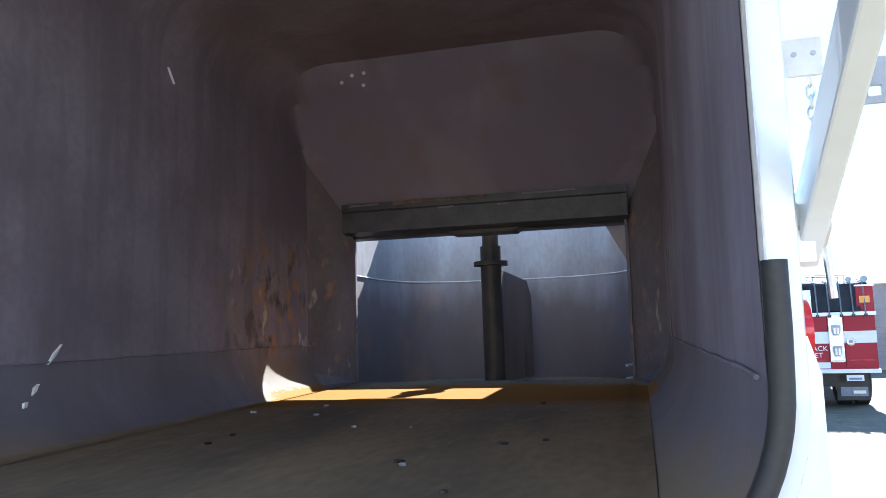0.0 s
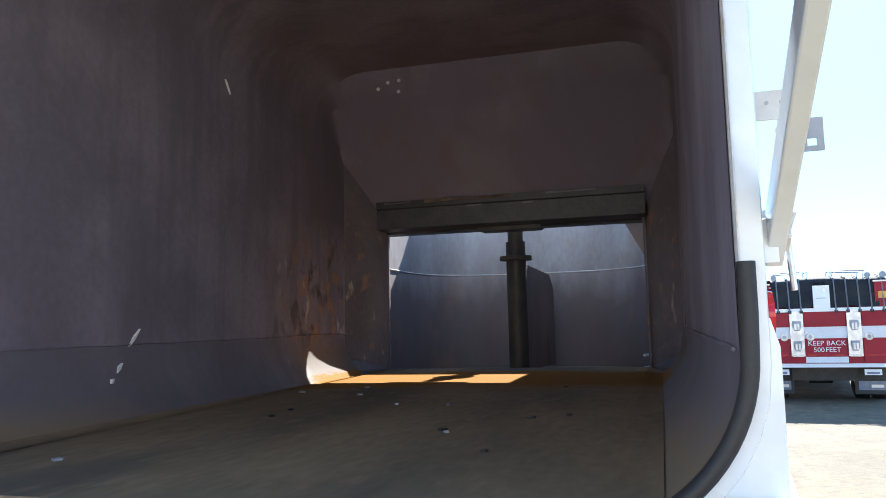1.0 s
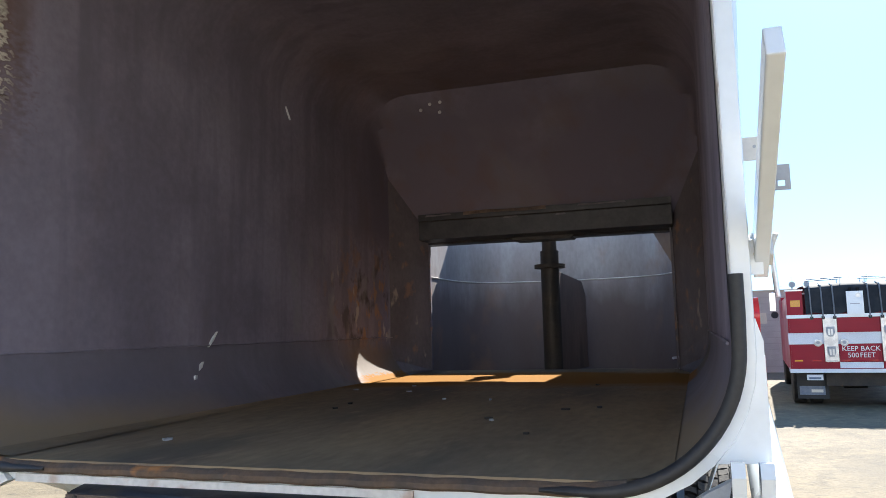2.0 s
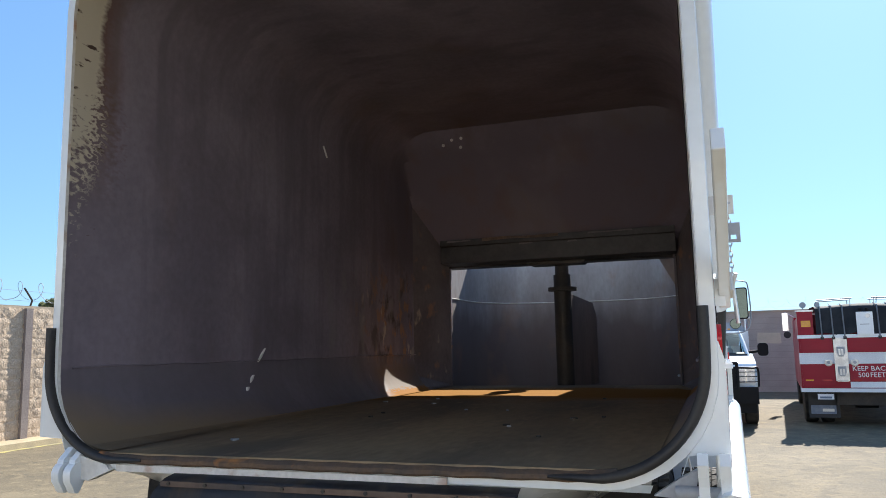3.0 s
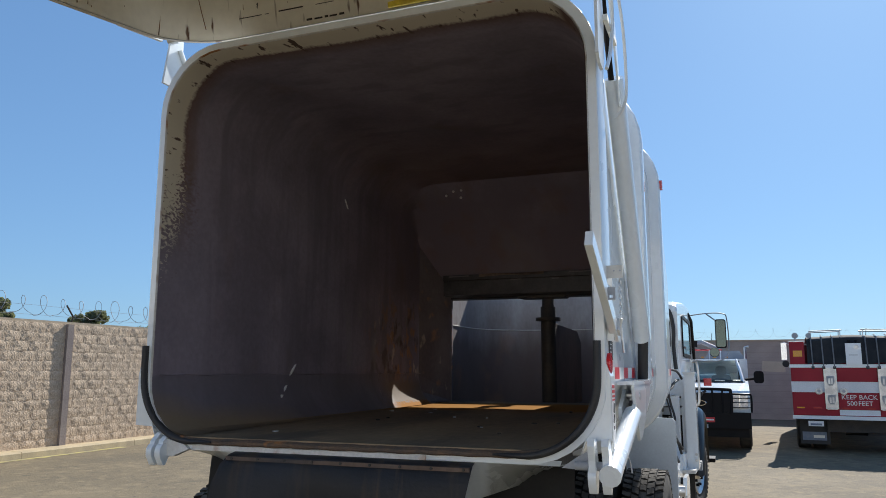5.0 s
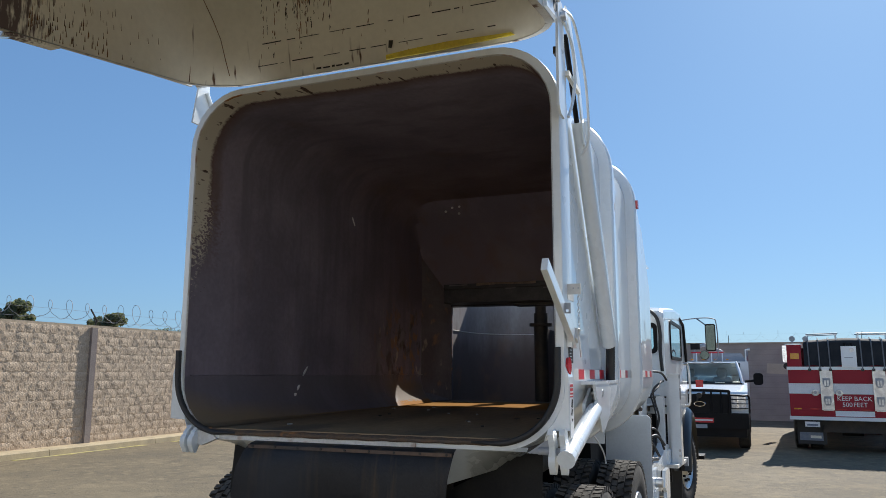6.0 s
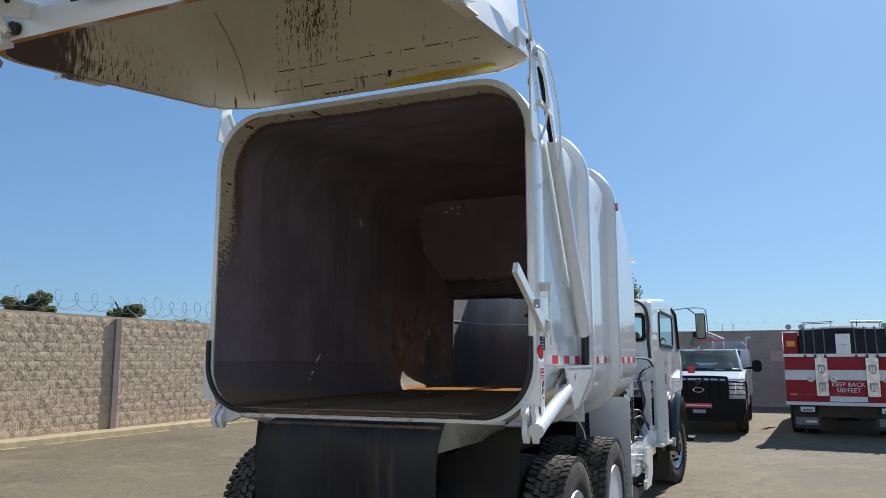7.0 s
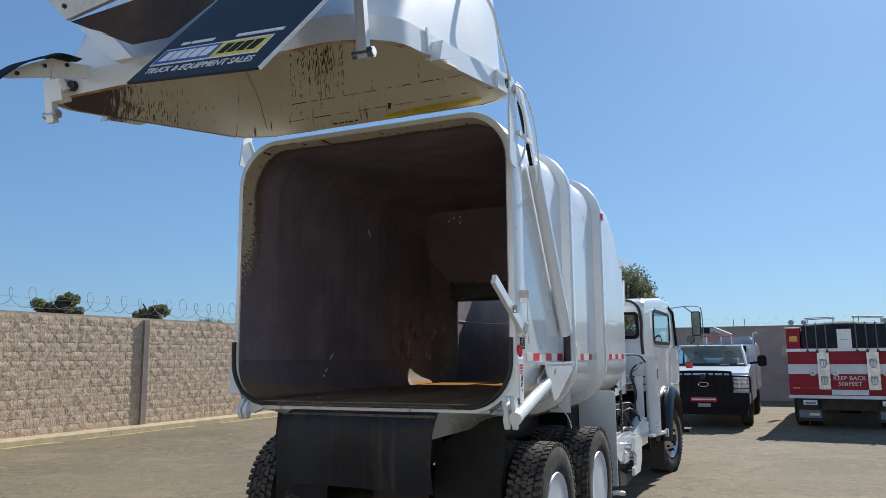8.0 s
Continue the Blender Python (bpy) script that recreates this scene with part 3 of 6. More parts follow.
FLOOR_Z, ROOF_Z, HW = 1.35, 3.475, 1.178
LOW_R = 0.315                                        # radius of the lower corners
SLOPE0, SLOPE1 = (4.05, 2.47), (3.24, 3.48)          # the hood over the hopper falls from the roof to the bulkhead


def shell_rings(hw, z0, z1, r, ys, grow=0.0, rt=None):
    """Rounded sections along the body; past the roof's end the hood cuts them down."""
    rings = []
    for y in ys:
        cut = 99.0
        if y > SLOPE1[0] - grow:
            u = (y - SLOPE1[0]) / (SLOPE0[0] - SLOPE1[0])
            cut = SLOPE1[1] + (SLOPE0[1] - SLOPE1[1]) * u + grow
        rings.append([(x, y, min(z, cut)) for x, z in rrect(CX - hw, CX + hw, z0, z1, r, 8, rt)])
    return rings


ys = [0.0, 0.4, 0.8, 1.2, 1.6, 2.0, 2.4, 2.8, 3.24, 3.4, 3.6, 3.8, 4.05]
bm = B()
loft(bm, shell_rings(1.178, 1.332, 3.515, 0.34, [0.012, 0.2], 0.06, 0.38) + shell_rings(1.178, 1.29, 3.515, 0.38, ys[1:], 0.06))
part("body_shell", bm, WHITE, truck, "glossy white painted refuse body", smooth=True)
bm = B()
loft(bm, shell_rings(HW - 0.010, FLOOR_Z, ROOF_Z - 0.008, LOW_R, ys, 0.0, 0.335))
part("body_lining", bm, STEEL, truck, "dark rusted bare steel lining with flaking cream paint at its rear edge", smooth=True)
# a scoured plate lies on the floor of the body
def floor_at(y):
    return 1.386 + 0.009 * y


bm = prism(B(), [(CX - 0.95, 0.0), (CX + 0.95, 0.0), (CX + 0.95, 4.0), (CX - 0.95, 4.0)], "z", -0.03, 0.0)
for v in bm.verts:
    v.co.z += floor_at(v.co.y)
part("floor_plate", bm, FLOOR, truck, "scoured rusty steel floor plate, orange painted in at the sun patch")
for sx in (-1, 1):
    bm = B()
    cx, cz = CX + sx * (HW - 0.010 - LOW_R), FLOOR_Z + LOW_R
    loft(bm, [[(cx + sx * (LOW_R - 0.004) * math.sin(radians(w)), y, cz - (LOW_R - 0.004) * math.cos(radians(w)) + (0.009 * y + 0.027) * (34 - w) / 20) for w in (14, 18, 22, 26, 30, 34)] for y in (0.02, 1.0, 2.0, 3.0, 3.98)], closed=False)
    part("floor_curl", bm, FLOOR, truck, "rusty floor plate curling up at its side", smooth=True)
bm = B()
loft(bm, [[(x, y, z + 0.0015 * math.sin(x * 37) + (0.012 * max(0.0, (abs(x) - 0.78) / 0.16) ** 2)) for y, z in ((0.0, 1.350), (-0.014, 1.349), (-0.022, 1.356), (-0.022, 1.368), (-0.012, 1.377), (0.0, 1.380))] for x in [-0.94 + 0.047 * i for i in range(41)]], True, True)
part("floor_lip", bm, LIPRUST, truck, "dark rusty floor lip with worn orange spots", smooth=True)

# flat rear frame of the body round the opening
bm = B()
outer, inner = rrect(CX - 1.220, CX + 1.220, 1.326, 3.515, 0.345, 8, 0.37), rrect(CX - HW, CX + HW, FLOOR_Z, ROOF_Z, LOW_R + 0.005, 8, 0.34)
loft(bm, [[(x, 0.21, z) for x, z in outer], [(x, 0.004, z) for x, z in outer], [(x * 0.998, 0.0, z) for x, z in outer], [(x, -0.002, z) for x, z in inner], [(x, 0.02, z) for x, z in inner]])
part("rear_frame", bm, WHITE, truck, "white rear frame round the opening", smooth=True)
for sx in (-1, 1):
    bm = prism(B(), [(sx * 1.10, 1.325), (sx * 1.14, 1.43), (sx * 1.25, 1.435), (sx * 1.25, 1.70), (sx * 1.236, 1.75), (sx * 1.20, 1.75), (sx * 1.195, 1.6)], "y", 0.006, 0.11)
    part("corner_gusset", bm, WHITE, truck, "white corner gusset plate", bevel=0.004)
# black rubber seal round the lower half
for sx in (1, -1):
    arc = [(sx * (1.198 - 0.33 + 0.33 * math.cos(radians(a))), 1.362 + 0.33 - 0.33 * math.sin(radians(a))) for a in range(0, 91, 5)]
    line = [(sx * 1.200, 1.85), (sx * 1.200, 1.76)] + arc + [(sx * 0.80, 1.363), (sx * 0.74, 1.364)]
    bm = B()
    rings = []
    for i, (x, z) in enumerate(line):
        p, q = Vector(line[max(i - 1, 0)]), Vector(line[min(i + 1, len(line) - 1)])
        dv = (q - p).normalized()
        nrm = Vector((-dv.y, dv.x))
        h = 0.016 if i < len(line) - 3 else (0.0135, 0.011, 0.006)[i - len(line) + 3]
        rings.append([(x + nrm.x * k, y, z + nrm.y * k) for k, y in ((-h, -0.002), (-h, -0.014), (-h * 0.85, -0.022), (-h * 0.45, -0.028), (0, -0.030), (h * 0.45, -0.028), (h * 0.85, -0.022), (h, -0.014), (h, -0.002))])
    loft(bm, rings, True, True)
    part("seal", bm, RUBBER, truck, "scuffed black rubber seal", smooth=True)
# worn inner lip of the opening
bm = B()
lip = rrect(CX - HW + 0.003, CX + HW - 0.003, FLOOR_Z + 0.002, ROOF_Z - 0.003, LOW_R + 0.003, 8, 0.338)
loft(bm, [[(x, -0.006, z) for x, z in inner], [(x, -0.008, z) for x, z in lip], [(x, 0.006, z) for x, z in rrect(CX - HW + 0.008, CX + HW - 0.008, FLOOR_Z + 0.003, ROOF_Z - 0.007, LOW_R + 0.001, 8, 0.335)]])
part("opening_lip", bm, EDGE, truck, "rust-stained edge", smooth=True)

# weld seams along the lining where its lower corners begin
for sx in (-1, 1):
    part("weld_seam", tube(B(), [(CX + sx * (HW - 0.016), 0.05 + 0.2 * i, 1.695 + 0.004 * (i % 2)) for i in range(20)], 0.0045, 6), STEEL, truck)

# outer ribs that wrap the body
for y in (1.40, 2.585):
    bm = B()
    r0, r1 = rrect(CX - 1.172, CX + 1.172, 1.30, 3.505, 0.38, 8), rrect(CX - 1.260, CX + 1.260, 1.215, 3.575, 0.44, 8)
    r2 = rrect(CX - 1.248, CX + 1.248, 1.226, 3.565, 0.43, 8)
    loft(bm, [[(x, y - 0.012, z) for x, z in r0], [(x, y, z) for x, z in r2], [(x, y + 0.016, z) for x, z in r1], [(x, y + 0.094, z) for x, z in r1], [(x, y + 0.11, z) for x, z in r2], [(x, y + 0.122, z) for x, z in r0]])
    part("rib", bm, WHITE, truck, "rounded white body rib", smooth=True)
part("sill_strip", box(B(), -0.86, 0.42, -0.012, -0.004, 1.322, 1.346), EDGE, truck, "rust-spotted pale sill strip")

# bulkhead with the opening to the hopper
for sx, jamb in ((-1, 0.94), (1, 0.97)):
    curve = [(CX + sx * (0.845 + 0.33 * math.sin(radians(w))), 1.665 - 0.33 * math.cos(radians(w))) for w in range(20, 91, 10)]
    bm = prism(B(), [(sx * jamb, FLOOR_Z + 0.03)] + curve + [(CX + sx * 1.174, 2.56), (sx * jamb, 2.56)], "y", 4.02, 4.045)
    part("bulkhead", bm, STEEL, truck)
    tri = [(sx * (jamb + 0.005), 4.0), (CX + sx * 1.172, 3.66), (CX + sx * 1.172, 4.0)]
    hood = [SLOPE0[1] + (SLOPE0[0] - y) * (SLOPE1[1] - SLOPE0[1]) / (SLOPE0[0] - SLOPE1[0]) for x, y in tri]
    bm = B()
    loft(bm, [[(x if abs(x) < 1 else CX + sx * (w + 0.006), y, z0) for x, y in tri] for w, z0 in ((1.0, 1.37), (1.06, 1.43), (1.13, 1.52), (1.165, 1.68))] + [[(x, y, h + 0.02) for (x, y), h in zip(tri, hood)]], True, True)
    part("jamb_plate", bm, SCUFFED, truck, "dark steel corner plate with pale scuffs and rust", bevel=0.004)
bm = prism(B(), [(4.02, 2.44), (4.16, 2.44), (4.16, 2.67), (3.87, 2.67), (3.87, 2.62), (3.885, 2.612), (3.885, 2.47), (4.0, 2.455)], "x", -0.98, 0.98)
header = part("header_beam", bm, GREASE, truck, "dark greasy steel header beam", bevel=0.006)
# worn brown flange edge; the light it catches is put into its colour
bm = B()
loft(bm, [[(x, 3.866 + 0.003 * math.sin(x * 19), z + 0.004 * math.sin(x * 11 + z * 40)) for z in (2.648, 2.66, 2.672)] for x in [-0.60 + 0.06 * i for i in range(12)]], closed=False)
bmesh.ops.solidify(bm, geom=bm.faces[:], thickness=0.008)
part("header_edge", bm, TANRUST, header, "worn brown edge strip, paler for the light it catches")
for x0, x1, z in ((0.30, 0.66, 2.652), (-0.92, -0.70, 2.65), (-0.28, -0.16, 2.60), (-0.05, 0.10, 2.615), (0.13, 0.21, 2.595)):
    part("grease_smear", prism(B(), [(x0, z), (x1, z + 0.004), (x1 - 0.01, z + 0.016), ((x0 + x1) / 2, z + 0.011), (x0 + 0.01, z + 0.014)], "y", 3.866 if z > 2.63 else 3.881, 3.90), SCUFFED, header)
for sx in (-1, 1):
    part("jamb_edge", box(B(), min(sx * 0.955, sx * 0.968), max(sx * 0.955, sx * 0.968), 3.985, 4.02, FLOOR_Z + 0.06, 2.46), SCUFFED, header, "worn steel door edge")
bm = prism(B(), [(-0.27, 2.47), (-0.22, 2.43), (0.22, 2.43), (0.27, 2.47)], "y", 4.0, 4.2)
part("pivot_plate", bm, DARK, truck)
# hopper beyond: floor, side walls, rounded front wall, open above
bm = B()
plan = [(-1.0, 4.14)] + [(-abs(math.cos(radians(w))) ** 0.75, 4.62 + 0.87 * math.sin(radians(w)) ** 0.75) for w in range(0, 91, 9)]
plan = plan + [(-x, y) for x, y in plan[-2::-1]]


# front rim follows the sun's slope to place the floor patch's edge
def rim_at(y):
    return 2.95 + 0.77 * max(y - 5.42, -0.15)


loft(bm, [[(x, y, FLOOR_Z - 0.02) for x, y in plan], [(x, y, 2.2) for x, y in plan], [(x, y, rim_at(y)) for x, y in plan]], closed=False)
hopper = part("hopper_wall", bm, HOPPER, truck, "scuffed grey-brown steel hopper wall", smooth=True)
bm = B()
loft(bm, [[(x * 1.03, y + (0.04 if y > 4.5 else 0), FLOOR_Z - 0.10) for x, y in plan], [(x * 1.03, y + (0.04 if y > 4.5 else 0), rim_at(y)) for x, y in plan]], closed=False)
part("hopper_shell", bm, WHITE, truck, smooth=True)
part("hopper_seam", tube(B(), [(x * 0.995, y - 0.005, 2.19) for x, y in plan], 0.006, 6), DUSTY, hopper, "pale horizontal weld line")
bm = box(B(), -0.99, 0.99, 4.0, 5.52, FLOOR_Z - 0.06, FLOOR_Z - 0.004)
part("hopper_floor", bm, FLOOR, truck)
part("hopper_gusset", prism(B(), [(0.80, 2.5), (1.0, 2.5), (1.0, 2.12)], "y", 4.30, 4.315), HOPPER, truck)
# unseen plate added so the sun patch stops short on the right
part("hopper_sun_block", box(B(), 0.64, 1.03, 4.2, 5.46, 2.95, 2.975), WHITE, truck)
# packer paddle on its upright pivot
bm = cyl(B(), (0.0, 4.28, FLOOR_Z), (0.0, 4.28, 2.36), 0.075, 20)
paddle = part("packer_pivot", bm, DARK, truck, "dark greasy pivot post of the packer", smooth=True)
bm = B()
cyl(bm, (0, 4.28, 2.22), (0, 4.28, 2.25), 0.125, 20)
cyl(bm, (0, 4.28, 2.29), (0, 4.28, 2.44), 0.06, 16)
part("pivot_collar", bm, DARK, paddle, smooth=True)
M = Matrix.Translation((0, 4.28, 0)) @ Matrix.Rotation(radians(-6), 4, "Z")
bm = prism(B(), [(0.03, FLOOR_Z + 0.03), (0.95, FLOOR_Z + 0.03), (0.95, 2.03), (0.82, 2.15), (0.03, 2.2)], "x", -0.05, 0.05)
bmesh.ops.transform(bm, matrix=M, verts=bm.verts)
part("packer_paddle", bm, PADDLE, paddle, "brown steel packer paddle", bevel=0.006)

# white discs stand in for daylight through small holes in the hood
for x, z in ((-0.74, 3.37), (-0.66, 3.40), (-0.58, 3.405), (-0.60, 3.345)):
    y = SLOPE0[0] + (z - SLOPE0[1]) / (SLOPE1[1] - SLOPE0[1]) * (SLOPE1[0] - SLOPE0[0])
    part("bolt_or_daylight_disc", cyl(B(), (x, y, z), (x, y - 0.012, z - 0.01), 0.012, 8), WHITETAPE, truck)
# scrapes on the left wall
for y, z, dy, dz, w in ((1.37, 1.725, 0.07, 0.075, 0.006), (1.27, 1.60, 0.035, 0.04, 0.007), (1.21, 1.55, 0.02, 0.02, 0.008), (2.10, 3.06, 0.05, -0.07, 0.005)):
    x = CX - HW + 0.010 + LOW_R - math.sqrt(LOW_R ** 2 - max(0.0, FLOOR_Z + LOW_R - z) ** 2)
    bm = prism(B(), [(y - dy / 2, z - dz / 2), (y - w / 2, z + w), (y + dy / 2, z + dz / 2), (y + w / 2, z - w)], "x", x - 0.02, x + 0.012)
    part("scrape", bm, WHITETAPE, truck, "bright metal scrape")
# bits of litter on the body's floor
rnd = random.Random(3)
for i in range(14):
    x, y, q = rnd.uniform(-0.9, 0.8), rnd.uniform(0.3, 2.6), rnd.uniform(0.008, 0.02)
    bm = prism(B(), [(x + q * rnd.uniform(0.6, 1.2) * math.cos(a), y + q * rnd.uniform(0.6, 1.5) * math.sin(a)) for a in (0, 1.2, 2.4, 3.6, 5.0)], "z", floor_at(y) - 0.002, floor_at(y) + 0.007)
    part("litter_scrap", bm, GREY if i % 2 else DARK, truck)

# ---- side fittings ----
def both(fn):
    for sx in (1, -1):
        fn(sx)


def tape(sx):
    """Red and white tape in three runs between the ribs."""
    x0, x1 = CX + min(sx * 1.1785, sx * 1.1825), CX + max(sx * 1.1785, sx * 1.1825)
    for start, count, red, end in ((0.187, 4, 0.155, 1.33), (1.60, 4, 0.112, 2.60), (2.81, 4, 0.140, 4.0)):
        for i in range(count):
            y = start + 0.3225 * i
            if y + red < end:
                part("red_tape", box(B(), x0, x1, y, y + red, 1.683, 1.740), REDTAPE, truck)
            if y + 0.318 < end:
                part("white_tape", box(B(), x0, x1, y + red + 0.003, y + 0.3195, 1.683, 1.740), DUSTY, truck)


both(tape)


def lift_cylinder(sx):
    a, b = Vector((sx * 1.246, 0.47, 3.19)), Vector((sx * 1.246, 1.265, 1.91))
    d = (b - a).normalized()
    n = Vector((0, d.z, -d.y))
    bm = B()
    loft(bm, [[c + Vector((0.048 * math.cos(k * math.tau / 20), 0, 0)) + n * 0.066 * math.sin(k * math.tau / 20) for k in range(20)] for c in (a, b)], True, True)
    c = part("lift_cylinder", bm, WHITE, truck, "white painted tailgate lift cylinder", smooth=True)
    part("cylinder_rod", tube(B(), [(sx * 1.236, 0.46, 3.15), (sx * 1.24, 0.16, 3.60)], 0.015, 12), BLACK if sx > 0 else WHITE, c, "oily rod", smooth=True)
    part("cylinder_foot", tube(B(), [b - d * 0.03 + Vector((sx * 0.01, 0, 0)), (sx * 1.235, 1.325, 1.66)], 0.030, 14), RUBBER, c, "black lower sleeve", smooth=True)
    bm = box(B(), min(sx * 1.2, sx * 1.33), max(sx * 1.2, sx * 1.275), 1.22, 1.39, 1.648, 1.674)
    part("cylinder_seat", bm, WHITE, c, bevel=0.006)
    part("cylinder_stop", box(B(), min(sx * 1.20, sx * 1.255), max(sx * 1.20, sx * 1.255), 1.38, 1.50, 1.66, 1.80), WHITE, c, bevel=0.006)


both(lift_cylinder)


def side_bracket(sx):
    bm = prism(B(), [(0.57, 1.665), (1.33, 1.665), (1.31, 1.60), (0.86, 1.39), (0.76, 1.375), (0.60, 1.60)], "x", sx * 1.262, sx * 1.277)
    box(bm, min(sx * 1.2, sx * 1.281), max(sx * 1.2, sx * 1.281), 0.55, 1.36, 1.655, 1.672)
    part("side_bracket", bm, WHITE, truck, "white triangular bracket plate")
    if sx < 0:
        return
    c = part("lock_cylinder", tube(B(), [(1.25, -0.06, 1.310), (1.255, 0.64, 1.510)], 0.044, 18), WHITE, truck, "glossy white latch cylinder", smooth=True)
    part("cylinder_rod", tube(B(), [(1.24, 0.63, 1.497), (1.23, 0.86, 1.57)], 0.04, 12), CHROME, c, smooth=True)
    for dx in (-0.032, 0.032):
        part("rod_clevis", prism(B(), [(0.60, 1.47), (0.66, 1.50), (0.86, 1.585), (0.86, 1.63), (0.78, 1.63), (0.60, 1.545)], "x", 1.235 + dx - 0.009, 1.235 + dx + 0.009), WHITE, c, bevel=0.004)
    part("clevis_pin", cyl(B(), (1.19, 0.80, 1.60), (1.279, 0.80, 1.60), 0.022, 12), ALU, c, smooth=True)
    part("inner_plate", prism(B(), [(1.20, 1.40), (1.262, 1.39), (1.262, 1.655), (1.20, 1.655)], "y", 0.88, 0.892), WHITE, c)
    part("cylinder_cap", tube(B(), [(1.25, -0.085, 1.303), (1.25, -0.03, 1.319)], 0.046, 14), WHITE, c, smooth=True, bevel=0.012)


both(side_bracket)


def latch(sx):
    """Hooked claws that hold the gate shut, under the lower corners."""
    for x in ((1.175, 1.232) if sx > 0 else (1.03, 1.085)):
        lobe = [(-0.035 + (0.038 - 0.010 * (math.sin(k * math.tau / 18) < -0.5)) * math.cos(k * math.tau / 18), 1.295 + (0.070 if math.sin(k * math.tau / 18) < 0 else 0.04) * math.sin(k * math.tau / 18)) for k in range(18)]
        drop = 0.0 if sx > 0 else 0.015
        lobe = [(y, z + drop) for y, z in lobe]
        hk = part("latch_hook", prism(B(), lobe, "x", sx * (x - 0.017), sx * (x + 0.017)), WHITE, truck, "white painted rounded latch hook", smooth=True, bevel=0.013)
        plate = [(-0.066, 1.29), (-0.006, 1.29), (0.0, 1.36), (-0.035, 1.445), (-0.085, 1.45), (-0.10, 1.42), (-0.075, 1.36)] if sx > 0 else [(-0.06, 1.30), (0.01, 1.30), (0.05, 1.33), (0.05, 1.39), (0.0, 1.40), (-0.045, 1.36)]
        part("hook_plate", prism(B(), plate, "x", sx * (x - 0.012), sx * (x + 0.016)), WHITE, hk, bevel=0.005)
    if sx > 0:
        part("latch_pin", cyl(B(), (1.10, -0.03, 1.335), (1.25, -0.03, 1.335), 0.019, 12), GREY, truck, smooth=True)
        part("latch_lug", prism(B(), [(1.04, 1.322), (1.15, 1.315), (1.165, 1.40), (1.11, 1.37)], "y", -0.022, 0.012), GREY, truck, "greasy grey lug", bevel=0.004)
    else:
        part("latch_lug", prism(B(), [(-1.12, 1.30), (-0.98, 1.285), (-0.88, 1.325), (-0.90, 1.345), (-1.02, 1.375), (-1.12, 1.36)], "y", -0.02, 0.02), DUSTY, truck, "scuffed white latch lug", bevel=0.012)


both(latch)

# prop bar on the kerbside, leaning out rearwards: a folded channel
d = Vector((0, -0.564, 0.31)).normalized()
up = Vector((0, d.z, -d.y))
m = Matrix(((1, 0, 0, 1.246), (0, d.y, up.y, 0.082), (0, d.z, up.z, 1.898), (0, 0, 0, 1)))
bm = prism(B(), [(0, -0.033), (0.032, -0.033), (0.032, 0.033), (0, 0.033)], "y", -0.05, 0.646)
bmesh.ops.transform(bm, matrix=m, verts=bm.verts)
bar = part("prop_bar", bm, WHITE, truck, "white steel body prop bar", bevel=0.004)
part("bar_knuckle", box(B(), -0.004, 0.042, -0.02, 0.03, -0.02, 0.045, m), DUSTY, bar, "dusty pivot knuckle", bevel=0.006)
bm = B()
loft(bm, [[(1.288 + 0.020 * c, -0.17 + dy, 2.032 + 0.026 * t) for c, t in ((-1, -1), (1, -1), (1, 1), (-1, 1))] for dy in (0, 0.006)] + [[(1.291 + 0.007 * c, -0.17 + dy, 2.020 + 0.006 * t) for c, t in ((-1, -1), (1, -1), (1, 1), (-1, 1))] for dy in (0.006, 0)] + [[(1.288 + 0.020 * c, -0.17, 2.032 + 0.026 * t) for c, t in ((-1, -1), (1, -1), (1, 1), (-1, 1))]])
part("bar_lug", bm, GREY, bar, "grey lug plate with a hole")
bm = box(B(), 1.236, 1.304, 0.098, 0.108, 2.126, 2.182)
box(bm, 1.222, 1.2365, 0.098, 0.24, 2.10, 2.182)
clip = part("bar_clip", bm, DUSTY, truck, "dusty white clip plate")
for x in (1.266, 1.292):
    part("clip_hole", cyl(B(), (x, 0.0965, 2.158), (x, 0.099, 2.158), 0.004, 10), GREY, clip)
part("bar_pivot", cyl(B(), (1.22, 0.085, 1.89), (1.286, 0.085, 1.89), 0.012, 10), ALU, truck)
part("bar_lever", tube(B(), [(1.283, 0.085, 1.89), (1.287, 0.082, 1.915), (1.297, 0.075, 1.945)], 0.006, 8), DUSTY, truck, "small dusty lever")
part("bar_foot", prism(B(), [(0.05, 1.85), (0.15, 1.86), (0.16, 1.92), (0.12, 1.95), (0.05, 1.93)], "x", 1.235, 1.264), WHITE, truck, bevel=0.004)
bm = B()
for i in range(13):
    c = Vector((1.288, 0.115, 2.122 - i * 0.0165))
    ring = [(0.0055 * math.cos(a * math.tau / 10), 0.011 * math.sin(a * math.tau / 10)) for a in range(11)]
    tube(bm, [c + (Vector((p, 0, q)) if i % 2 else Vector((0, p, q))) for p, q in ring], 0.002, 4)
tagged(part("chain", bm, ALU, truck, "thin safety chain"), kind="stuff")
part("chain_pin", tube(B(), [(1.288, 0.115, 1.908), (1.296, 0.115, 1.80)], 0.006, 8), ALU, truck, "steel pin hanging on a chain")
# lamp, reflector and warning labels on the kerbside rear post
part("marker_lamp", cyl(B(), (1.232, 0.06, 1.755), (1.247, 0.06, 1.755), 0.044, 20), LENS, truck, "round red marker lamp", smooth=True, bevel=0.004)
